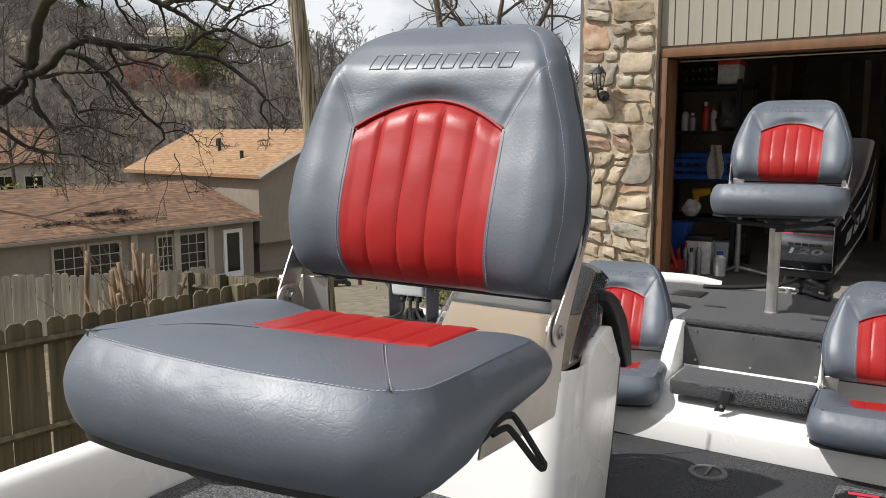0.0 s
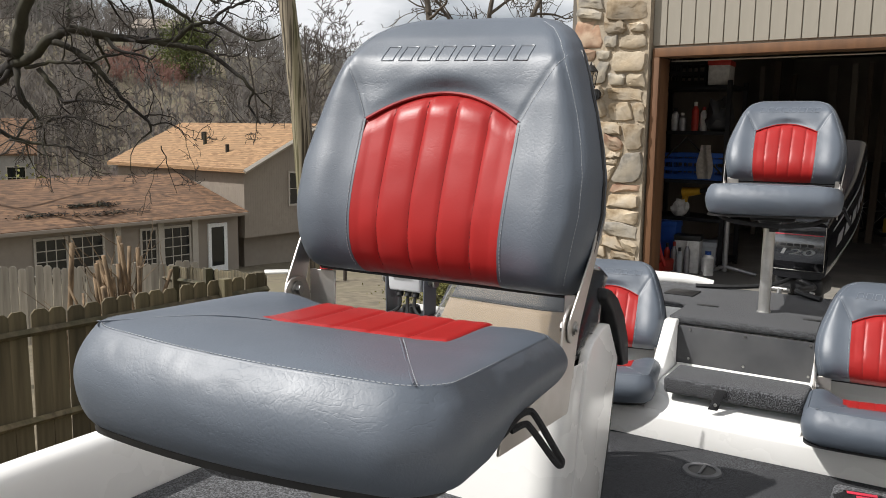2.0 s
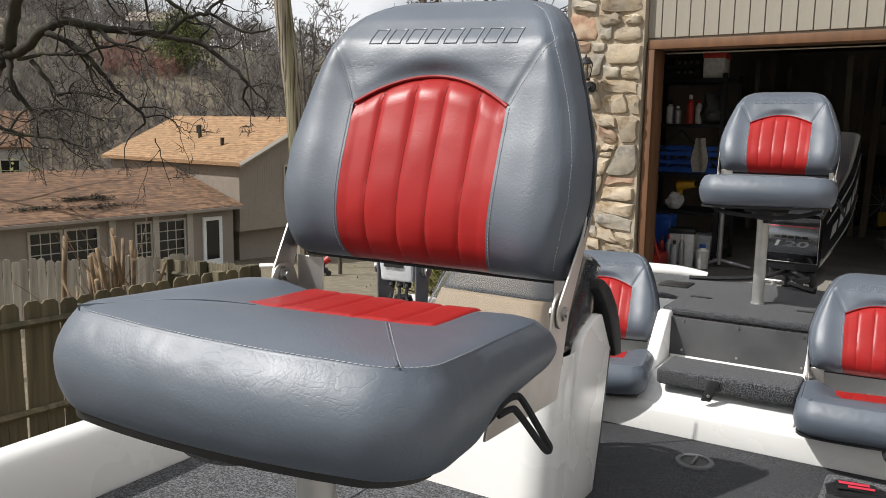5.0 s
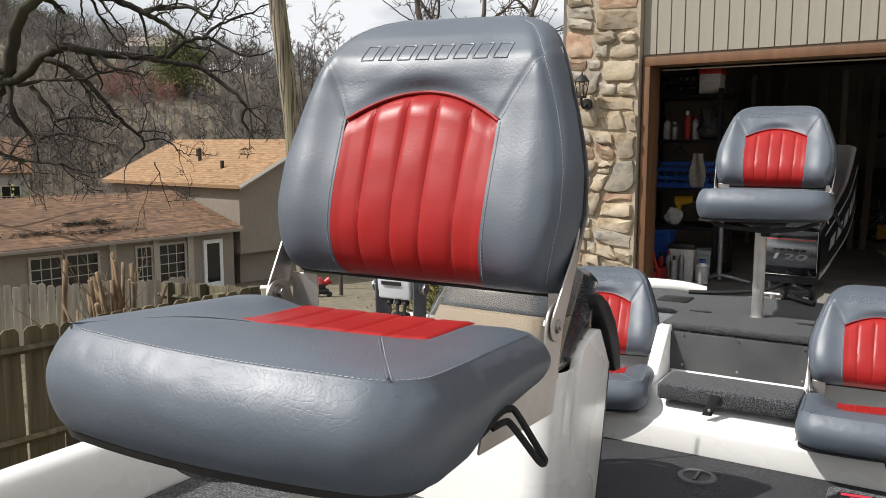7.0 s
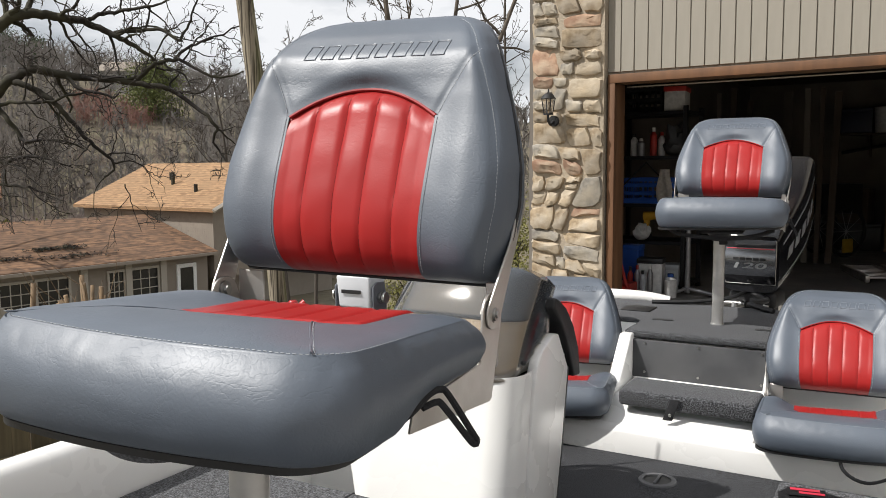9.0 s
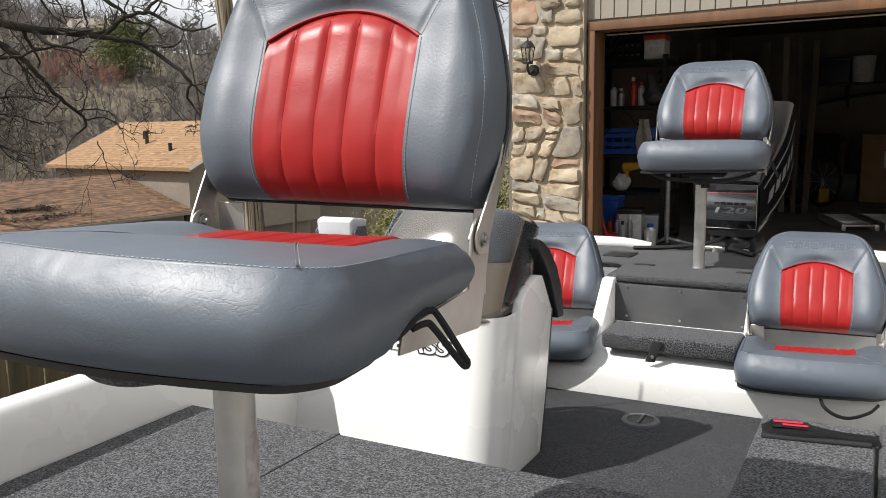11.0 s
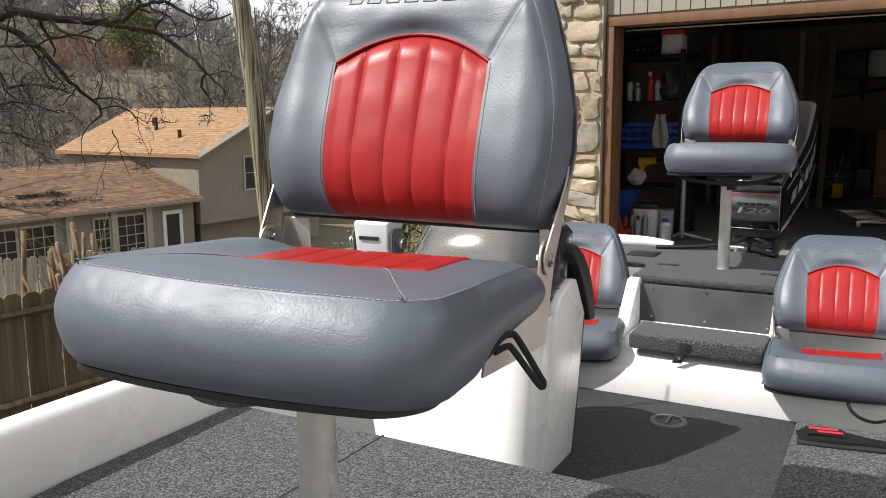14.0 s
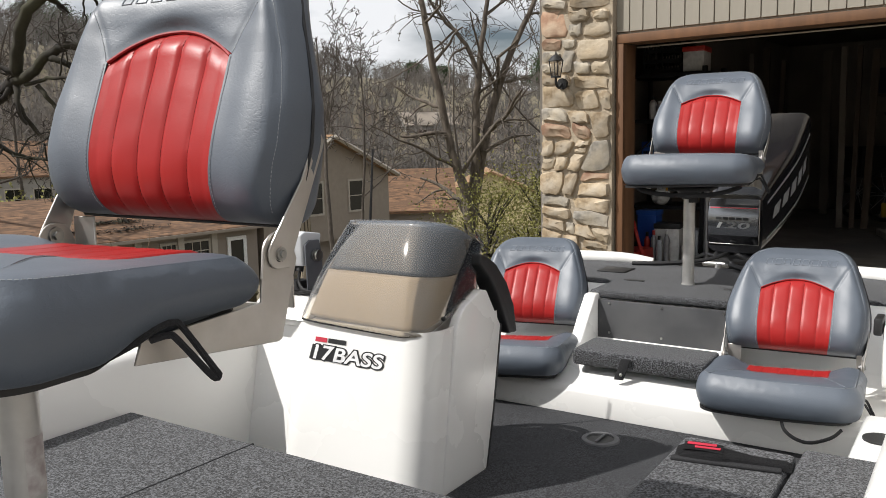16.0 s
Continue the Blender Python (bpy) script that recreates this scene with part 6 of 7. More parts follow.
def leafy(m, label, height, width, seed, material, n=2500, leaf=0.16, name="evergreen_tree", category="tree"):
    """A tree of many small leaf blades round a trunk, with gaps."""
    rnd = random.Random(seed)
    t = empty(name, label, category, m)
    w = Wood(6)
    pts = wander(Vector((0, 0, -0.2)), Vector((0, 0, 1)), height * 0.9, 6, 0.05, rnd, 0.1)
    w.limb(pts, width * 0.05, 0.02)
    clumps = []
    for _ in range(34):
        k = rnd.uniform(0.15, 1)
        a = rnd.uniform(0, 6.28)
        rr = width * 0.5 * (1.05 - k * 0.6) * math.sqrt(rnd.random())
        c = Vector((rr * math.cos(a), rr * math.sin(a), height * k))
        w.limb([Vector((0, 0, height * k * 0.8)), c], 0.03, 0.008)
        clumps.append((c, width * rnd.uniform(0.09, 0.2)))
    ob = new("trunk", w.mesh("trunk", BARK))
    ob.parent = t
    v, f = [], []
    for _ in range(n):
        c, r = clumps[rnd.randrange(len(clumps))]
        p = c + Vector((rnd.gauss(0, r), rnd.gauss(0, r), rnd.gauss(0, r * 0.7)))
        d = Vector((rnd.gauss(0, 1), rnd.gauss(0, 1), rnd.gauss(0.3, 1))).normalized() * leaf
        s = d.cross(Vector((rnd.gauss(0, 1), rnd.gauss(0, 1), rnd.gauss(0, 1)))).normalized() * leaf * 0.3
        b = len(v)
        v += [p - d * 0.5, p + s, p + d * 0.5, p - s]
        f.append((b, b + 1, b + 2, b + 3))
    me = bpy.data.meshes.new("foliage")
    me.from_pydata([tuple(q) for q in v], [], f)
    me.materials.append(material)
    ob = new("foliage", me)
    ob.parent = t
    return t


for i, (x, y, h, w) in enumerate(((-43.0, 148, 9, 9.5), (-92, 196, 9, 9), (-101, 202, 9, 9), (-84, 196, 7, 7), (22, 190, 9, 8), (-9, 212, 5, 5), (-2, 214, 5, 5))):
    leafy(YARD @ pose(x, y, ground_z(x, y)), "dark green evergreen on the hillside" if i else "yellow-green pine standing out on the hillside", h, w, 60 + i, PINE if i else YOUNG_PINE, 7000, 0.42)
for i, (x, y, h, w) in enumerate(((0.9, 13.0, 2.9, 2.2), (1.55, 12.2, 2.6, 1.7), (0.2, 14.5, 2.4, 1.8), (-22, 42, 3, 7), (-29, 45, 3, 8), (1.9, 14.0, 3.2, 2.0))):
    leafy(YARD @ pose(x, y, ground_z(x, y)), "yellow-green budding shrub in the yard", h, w, 80 + i, SPRING, 7500 if y < 20 else 5500, 0.045 if y < 20 else 0.25, "shrub", "shrub")

# leafless brush below the hill
rnd = random.Random(78)
wood = Wood(3)
for _ in range(2600):
    y = rnd.uniform(66, 150)
    x = rnd.uniform(-0.62, 0.10) * y
    z = ground_z(x, y)
    for _ in range(7):
        d = Vector((rnd.gauss(0, 0.6), rnd.gauss(0, 0.6), rnd.uniform(0.5, 1.2))).normalized()
        ln = rnd.uniform(0.8, 2.1)
        q = wander(Vector((x + rnd.gauss(0, 0.5), y, z - 0.1)), d, ln, 2, 0.25, rnd, 0.05)
        wood.limb(q, 0.035, 0.010)
        wood.limb([q[1], q[1] + Vector((rnd.gauss(0, 0.5), rnd.gauss(0, 0.5), rnd.uniform(0.2, 0.8))) * ln * 0.6], 0.022, 0.008)
ob = new("leafless_brush", wood.mesh("leafless_brush", BRUSH))
ob.matrix_world = YARD
tagged(ob, "tangled grey-pink leafless brush below the hill", "brush", kind="stuff")

# ---------- utility pole ----------
bm = B()
tube(bm, [(-1.37, 10, -3.0), (-1.42, 10, -1.0), (-1.60, 10, 1.8), (-1.74, 10, 3.1), (-2.10, 10, 6.6)], 0.108, 18, 0.098)
solid("utility_pole", bm, POLE_WOOD, "weathered leaning utility pole with green algae", "pole", YARD)

# pruned shrub: stout cut stems behind the fence
TWIG["least"] = 0.0042
rnd = random.Random(9)
shrub = empty("pruned_shrub", "hard-pruned shrub with pale cut stems", "shrub", YARD @ pose(-3.50, 9.3, -1.9))
tw = Wood(4)
for i in range(32):
    w = Wood(7)
    a = rnd.uniform(0, 6.28)
    far_out = i in (3, 11)
    slant = 0.09 if i % 3 else 0.40
    d = Vector((math.cos(a) * slant, math.sin(a) * slant, 1))
    pts = wander(Vector((rnd.uniform(-0.20, 0.20) - (0.62 if far_out else 0), rnd.uniform(-0.15, 0.15), 0)), d, rnd.uniform(1.75, 2.2) if i % 3 else rnd.uniform(1.2, 1.8), 6, 0.04, rnd)
    thick = rnd.uniform(0.021, 0.034) if i % 3 else 0.015
    w.limb(pts, thick * 1.1, thick)
    w.f.append(tuple(range(len(w.v) - 7, len(w.v))))
    sprout(w, tw, pts, 0.014, 0.010, rnd, 0, 3, 1.1, 0.12, 0.08, 0.6)
    ob = new("stem", w.mesh("stem", CUT_WOOD))
    ob.parent = shrub
ob = new("twig_mass", tw.mesh("twig_mass", CUT_WOOD))
ob.parent = shrub
tagged(ob, kind="stuff")


# white garden table by the neighbours' door
gt = YARD @ pose(-4.55, 24.2, ground_z(-4.55, 24.2), 0, 0, 12)
garden_table = empty("garden_table", "small white plastic garden table on the lawn", "table", gt)
WHITE_RESIN = mat("white_resin", (0.62, 0.61, 0.58), (0.54, 0.53, 0.50), scale=20, rough=0.5)
part("tabletop", box(B(), -0.36, 0.36, -0.26, 0.26, 0.78, 0.84, 0.015, 2), WHITE_RESIN, garden_table)
for lx in (-0.31, 0.31):
    for ly in (-0.21, 0.21):
        part("leg", tube(B(), [(lx * 1.04, ly * 1.04, 0.0), (lx, ly, 0.79)], 0.030, 6, 0.038), WHITE_RESIN, garden_table)

# red mower left on the neighbours' lawn
mower = empty("lawn_mower", "small red mower with a black engine on the lawn", "mower", YARD @ pose(-3.9, 30.3, ground_z(-3.9, 30.3), 0, 0, 25))
RED_SHELL = mat("red_enamel", (0.42, 0.020, 0.018), (0.34, 0.016, 0.015), scale=20, rough=0.35)
part("deck", box(B(), -0.30, 0.26, -0.26, 0.26, 0.12, 0.30, 0.05, 3), BLACK_PLASTIC, mower, "black mower deck")
part("engine", box(B(), -0.18, 0.16, -0.16, 0.16, 0.29, 0.52, 0.03, 2), BLACK_PLASTIC, mower, "black engine block")
bm = B()
tube(bm, [(-0.10, 0, 0.50), (-0.10, 0, 0.56), (-0.10, 0, 0.68), (-0.10, 0, 0.72)], 0.24, 18, 0.13)
part("shroud", bm, RED_SHELL, mower, "red engine shroud")
bm = B()
tube(bm, [(0.10, -0.04, 0.46), (0.34, -0.08, 0.62)], 0.10, 14, 0.15)
part("chute", bm, RED_SHELL, mower, "red discharge chute")
for x in (-0.26, 0.24):
    for y in (-0.29, 0.29):
        part("wheel", tube(B(), [(x, y - 0.03, 0.11), (x, y + 0.03, 0.11)], 0.11, 16), BLACK_PLASTIC, mower, "black wheel")
bm = B()
tube(bm, spline([(-0.28, -0.22, 0.28), (-0.75, -0.22, 0.86), (-0.86, -0.2, 0.95), (-0.86, 0.2, 0.95), (-0.75, 0.22, 0.86), (-0.28, 0.22, 0.28)], 5), 0.014, 6)
part("handle", bm, BLACK_PLASTIC, mower, "black push handle")

# ---------- neighbours' houses ----------
def quad_slab(bm, a, b, c, d, thick):
    """A roof slope through four corners, with thickness below."""
    top = [Vector(p) for p in (a, b, c, d)]
    low = [p - Vector((0, 0, thick)) for p in top]
    t = [bm.verts.new(p) for p in top]
    l = [bm.verts.new(p) for p in low]
    bm.faces.new(t)
    bm.faces.new(l[::-1])
    for i in range(4):
        j = (i + 1) % 4
        bm.faces.new((t[i], t[j], l[j], l[i]))


def house_window(parent, m, w, h, bars=(2, 3)):
    win = new("window")
    win.parent = parent
    win.matrix_basis = m
    bm = B()
    for x0, x1, z0, z1 in ((-w / 2 - 0.09, w / 2 + 0.09, h / 2, h / 2 + 0.10), (-w / 2 - 0.09, w / 2 + 0.09, -h / 2 - 0.10, -h / 2), (-w / 2 - 0.09, -w / 2, -h / 2, h / 2), (w / 2, w / 2 + 0.09, -h / 2, h / 2)):
        box(bm, x0, x1, -0.05, 0.02, z0, z1)
    part("window_frame", bm, HOUSE_TRIM, win)
    bm = B()
    box(bm, -w / 2, w / 2, -0.004, 0.01, -h / 2, h / 2)
    part("pane", bm, DARK_GLASS, win)
    for i in range(1, bars[0]):
        bm = B()
        x = -w / 2 + w * i / bars[0]
        box(bm, x - 0.018, x + 0.018, -0.03, -0.006, -h / 2, h / 2)
        part("glazing_bar", bm, HOUSE_TRIM, win)
    for j in range(1, bars[1]):
        bm = B()
        z = -h / 2 + h * j / bars[1]
        box(bm, -w / 2, w / 2, -0.032, -0.008, z - 0.018, z + 0.018)
        part("glazing_bar", bm, HOUSE_TRIM, win)
    return win


# frame of both houses: x runs along the gable of the tall one, y away along its ridge
HOUSE = YARD @ pose(-8.1, 36, 0, 0, 0, math.degrees(math.atan2(0.789, 0.615)))
tall = empty("house", "two-storey taupe house with a tan shingle gable roof", "house", HOUSE)
EZ, RZ, WID, LEN = -0.25, 1.80, 9.1, 10.4
bm = B()
prism(bm, [(0.35, -3.35), (WID - 0.35, -3.35), (WID - 0.35, EZ), (WID / 2, RZ - 0.15), (0.35, EZ)], 0.45, LEN, "y")
wall = part("wall", bm, HOUSE_WALL, tall, "taupe grooved wall")
bm = B()
box(bm, 0.9, WID - 0.35, 1.2, LEN, -6.0, -3.35)
part("lower_wall", bm, HOUSE_WALL, tall, "set-back lower wall")
for s, x0 in ((0, 0.0), (1, WID)):
    bm = B()
    quad_slab(bm, (x0, 0, EZ), (WID / 2, 0, RZ), (WID / 2, LEN + 0.4, RZ), (x0, LEN + 0.4, EZ), 0.16)
    part("roof", bm, ROOF_TAN, tall, "tan shingle slope", smooth=False)
    bm = B()
    tube(bm, [(x0, -0.03, EZ - 0.10), (WID / 2, -0.03, RZ - 0.10)], 0.11, 4)
    part("bargeboard", bm, HOUSE_TRIM, tall, smooth=False)
for x, y, h in ((2.2, 5.6, 0.60), (2.7, 6.4, 0.35), (1.5, 3.0, 0.35)):
    z = lerp(EZ, RZ, x / (WID / 2))
    bm = B()
    tube(bm, [(x, y, z - 0.1), (x, y, z + h)], 0.09, 8)
    part("vent_pipe", bm, BARK, tall, "dark roof vent")
for x in (WID - 5.6, WID - 2.8):
    house_window(tall, pose(x, 0.44, -1.25), 0.95, 1.45, (1, 2))
bm = B()
n = 60
for i in range(n):
    x = lerp(0.36, WID - 0.36, (i + 0.5) / n)
    top = lerp(EZ, RZ - 0.2, 1 - abs(x - WID / 2) / (WID / 2)) - 0.1
    box(bm, x - 0.009, x + 0.009, 0.446, 0.452, -3.34, top)
for i in range(80):
    y = lerp(0.5, LEN, (i + 0.5) / 80)
    box(bm, 0.345, 0.352, y - 0.009, y + 0.009, -3.34, EZ - 0.05)
part("siding_ribs", bm, HOUSE_WALL, wall, "ribs of the sheet siding", kind="stuff")

low = empty("house", "low taupe house with a brown shingle roof and small-paned windows", "house", HOUSE)
LW, LE, LR = 13.5, -2.10, -0.62       # runs toward -x, eave and ridge height
bm = B()
quad_slab(bm, (0.2, 0, LE), (-LW, 0, LE), (-LW, 4.94, LR), (0.2, 4.94, LR), 0.16)
part("roof", bm, ROOF_BROWN, low, "brown shingle slope with a patch of leaves", smooth=False)
bm = B()
quad_slab(bm, (0.2, 9.9, LE), (-LW, 9.9, LE), (-LW, 4.95, LR), (0.2, 4.95, LR), 0.16)
part("roof", bm, ROOF_BROWN, low, "brown shingle slope", smooth=False)
bm = B()
prism(bm, [(0.5, -6.0), (9.4, -6.0), (9.4, LE), (4.94, LR - 0.2), (0.5, LE - 0.1)], -LW + 0.4, 0.0, "x")
part("wall", bm, HOUSE_WALL, low, "taupe wall under the eave")
bm = B()
box(bm, -LW, 0.2, -0.08, 0.0, LE - 0.15, LE - 0.03)
part("gutter", bm, HOUSE_WALL, low, "taupe gutter")
door = new("door")
door.parent = low
door.matrix_basis = pose(-1.15, 0.48, -4.7)
bm = B()
for x0, x1, z0, z1 in ((-0.50, -0.34, 0, 2.15), (0.34, 0.50, 0, 2.15), (-0.34, 0.34, 1.99, 2.15), (-0.34, 0.34, 0, 0.3)):
    box(bm, x0, x1, -0.06, 0.02, z0, z1)
part("door_frame", bm, WHITE_TRIM, door, "white storm door frame")
bm = B()
box(bm, -0.34, 0.34, -0.02, 0.015, 0.3, 1.99)
part("pane", bm, DARK_GLASS, door)
for x, w in ((-3.2, 1.2), (-4.5, 0.62), (-7.1, 1.2), (-8.5, 1.1)):
    house_window(low, pose(x, 0.48, -3.35), w, 1.55, (3, 4))
for x in (-2.35, -3.98, -5.9):
    bm = B()
    box(bm, x - 0.14, x + 0.14, 0.36, 0.55, -6.0, LE - 0.15)
    part("pilaster", bm, HOUSE_TRIM, low)
# leaf litter on the low roof
rnd = random.Random(3)
LITTER = [(-5.6, 1.75, 0.28, 0.14), (-6.7, 1.75, 0.35, 0.08), (-8.4, 1.1, 0.5, 0.10), (-6.1, 0.9, 0.8, 0.12)]
v, f = [], []
for k in range(620):
    cx, cy, sx, sy = LITTER[k % len(LITTER)]
    x, y = rnd.gauss(cx, sx), rnd.gauss(cy, sy)
    y = min(4.5, max(0.3, y))
    z = lerp(LE, LR, y / 4.94) + 0.03
    s = rnd.uniform(0.02, 0.07)
    a = rnd.uniform(0, 6.28)
    b = len(v)
    v += [(x + s * math.cos(a + k * 1.57), y + s * math.sin(a + k * 1.57), z + rnd.uniform(0, 0.06)) for k in range(4)]
    f.append((b, b + 1, b + 2, b + 3))
me = bpy.data.meshes.new("leaf_litter")
me.from_pydata(v, [], f)
me.materials.append(BARK)
ob = new("leaf_litter", me)
ob.matrix_world = HOUSE
tagged(ob, "dark dead leaves lying on the low roof", "leaves", kind="stuff")


def plain_house(m, label, w, d, eave, ridge, base, wall_mat, roof_mat, wins=()):
    h = empty("house", label, "house", m)
    bm = B()
    prism(bm, [(0.3, base), (d - 0.3, base), (d - 0.3, eave), (d / 2, ridge - 0.15), (0.3, eave)], 0.3, w - 0.3, "x")
    part("wall", bm, wall_mat, h)
    for y0 in (0, d):
        bm = B()
        quad_slab(bm, (0, y0, eave), (w, y0, eave), (w, d / 2, ridge), (0, d / 2, ridge), 0.15)
        part("roof", bm, roof_mat, h, smooth=False)
    for x, z, ww, hh in wins:
        house_window(h, pose(x, 0.29, z), ww, hh, (2, 2))
    return h


OLIVE = mat("olive_siding", (0.60, 0.51, 0.30), (0.52, 0.44, 0.26), scale=3, rough=0.85)
GREY_SIDING = mat("pale_grey_siding", (0.30, 0.285, 0.265), (0.25, 0.24, 0.22), scale=3, rough=0.85)
plain_house(YARD @ pose(-6.0, 48, 0, 0, 0, 3), "brown-roofed low house beyond the trees", 6.6, 8.5, -2.7, -0.35, -7, HOUSE_WALL, ROOF_BROWN)
plain_house(YARD @ pose(6.3, 60, 0, 0, 0, 90), "small olive house with a tan roof behind the shrubs", 9, 6.4, -2.4, -0.9, -8, OLIVE, ROOF_TAN)
plain_house(YARD @ pose(-41.8, 58, -0.4, 0, 0, 25), "pale grey two-storey house half hidden by branches", 13, 9, -0.2, 2.5, -8, GREY_SIDING, ROOF_BROWN, ((9.5, -2.0, 1.2, 1.5), (11.5, -2.0, 1.2, 1.5), (10, -5, 1.2, 1.5)))
for i, (x, y) in enumerate(((-59, 166), (-7, 128))):
    plain_house(YARD @ pose(x, y, ground_z(x, y) + 3 - 2.2 * i, 0, 0, 20 * i), "distant house among the bare trees", 9, 7, 0.5, 2.6, -4, GREY_SIDING, HOUSE_WALL, ((3, -1, 1.2, 1.4), (6, -1, 1.2, 1.4)))

# ---------- things in the garage ----------
STEEL_BLACK = mat("black_shelf_steel", (0.02, 0.02, 0.022), rough=0.5, metal=0.4)
BLUE_PLASTIC = mat("blue_plastic", (0.020, 0.085, 0.36), (0.015, 0.07, 0.30), scale=10, rough=0.45)
RED_PLASTIC = mat("red_plastic", (0.45, 0.03, 0.02), rough=0.45)
YELLOW = mat("yellow_plastic", (0.55, 0.30, 0.02), rough=0.45)
CARD = mat("cardboard", (0.30, 0.20, 0.11), (0.25, 0.165, 0.09), scale=8, rough=0.9)
CLOTH = mat("rag_cloth", (0.62, 0.57, 0.50), (0.48, 0.43, 0.36), scale=40, rough=0.95, bump=0.5)
WHITE_PLASTIC = mat("white_plastic", (0.65, 0.64, 0.62), rough=0.5)
DARK_BLUE = mat("navy_plastic", (0.012, 0.018, 0.05), rough=0.5)
GREY_METAL = mat("dull_metal", (0.35, 0.35, 0.36), rough=0.5, metal=0.7)


def at_garage(x, y, z=0.0, turn=0.0):
    return GAR @ pose(x, y, z, 0, 0, turn)


shelf = empty("shelving_unit", "black steel shelving unit against the garage wall", "shelves", at_garage(-0.185, 1.52))
for x in (-0.33, 0.33):
    for y in (-0.22, 0.22):
        bm = B()
        box(bm, x - 0.018, x + 0.018, y - 0.018, y + 0.018, SILL, 1.97, 0.002, 1)
        part("post", bm, STEEL_BLACK, shelf)
for z in (0.47, 0.825, 1.145, 1.555, 1.93):
    bm = B()
    box(bm, -0.35, 0.35, -0.235, 0.235, z - 0.03, z, 0.003, 1)
    part("shelf_board", bm, STEEL_BLACK, shelf)
bm = B()
tube(bm, [(-0.33, -0.232, 1.18), (0.0, -0.232, 1.50), (0.33, -0.232, 1.18)], 0.008, 6)
part("cross_brace", bm, STEEL_BLACK, shelf)


def crate(m, label, w, d, h, material, name="crate"):
    """An open crate with slatted sides."""
    c = empty(name, label, "crate", m)
    bm = B()
    box(bm, -w / 2, w / 2, -d / 2, d / 2, 0, 0.012)
    part("base", bm, material, c)
    for turn, ln, off in ((0, w, d), (180, w, d), (90, d, w), (270, d, w)):
        m4 = pose(0, 0, 0, 0, 0, turn)
        for z in (0.012, h * 0.32, h * 0.64, h - 0.03):
            part("slat", box(B(), -ln / 2, ln / 2, -off / 2, -off / 2 + 0.012, z, z + 0.03, m=m4), material, c)
        for i in range(7):
            x = -ln / 2 + 0.007 + (ln - 0.014) * i / 6
            part("upright", box(B(), x - 0.007, x + 0.007, -off / 2 + 0.002, -off / 2 + 0.010, 0.012, h, m=m4), material, c)
    return c


crate(at_garage(-0.24, 1.50, 1.932), "black plastic milk crate on the top shelf", 0.33, 0.33, 0.27, BLACK_PLASTIC)
crate(at_garage(-0.125, 1.48, 1.147), "bright blue plastic crate on a shelf", 0.54, 0.36, 0.22, BLUE_PLASTIC)


def carton(m, label, w, d, h, material, lid=None, name="box", category="box"):
    c = empty(name, label, category, m)
    bm = B()
    box(bm, -w / 2, w / 2, -d / 2, d / 2, 0, h, 0.008, 2)
    part("body", bm, material, c)
    bm = B()
    box(bm, -w / 2 - 0.006, w / 2 + 0.006, -d / 2 - 0.006, d / 2 + 0.006, h - 0.03, h + 0.012, 0.005, 2)
    part("lid", bm, lid or material, c)
    return c


carton(at_garage(0.020, 1.45, 1.932, 8), "cream storage box with a red lid on the top shelf", 0.17, 0.26, 0.19, WHITE_PLASTIC, RED_PLASTIC)
carton(at_garage(-0.30, 1.58, 2.206, 4), "pale cardboard box piled on the crate", 0.22, 0.2, 0.13, WHITE_PLASTIC)


def bottle(m, label, r, h, material, cap):
    c = empty("bottle", label, "bottle", m, "bottles on the shelf")
    bm = B()
    tube(bm, [(0, 0, 0), (0, 0, h * 0.72)], r, 12)
    tube(bm, [(0, 0, h * 0.72), (0, 0, h * 0.86)], r, 12, r * 0.4)
    part("body", bm, material, c)
    bm = B()
    tube(bm, [(0, 0, h * 0.86), (0, 0, h)], r * 0.5, 10)
    part("cap", bm, cap, c)


for x, y, r, h, mt, cp in ((-0.43, 1.38, 0.032, 0.19, WHITE_PLASTIC, BLACK_PLASTIC), (-0.36, 1.36, 0.033, 0.15, GREY_METAL, WHITE_PLASTIC), (-0.25, 1.36, 0.030, 0.24, RED_PLASTIC, WHITE_PLASTIC), (-0.19, 1.40, 0.030, 0.20, WHITE_PLASTIC, RED_PLASTIC)):
    bottle(at_garage(x + 0.10, y, 1.557), "plastic bottle standing on the steel shelf", r, h, mt, cp)


def lump(name, m, label, category, size, material, seed, n=3):
    """A soft crumpled thing."""
    bm = B()
    bmesh.ops.create_icosphere(bm, subdivisions=n, radius=0.5)
    for v in bm.verts:
        k = 1 + 0.35 * noise.noise(v.co * 3.1 + Vector((seed, 0, 0))) + 0.15 * noise.noise(v.co * 8 + Vector((0, seed, 0)))
        v.co = Vector((v.co.x * size[0] * k, v.co.y * size[1] * k, max(0, v.co.z + 0.42) * size[2] * k))
    return solid(name, bm, material, label, category, m)


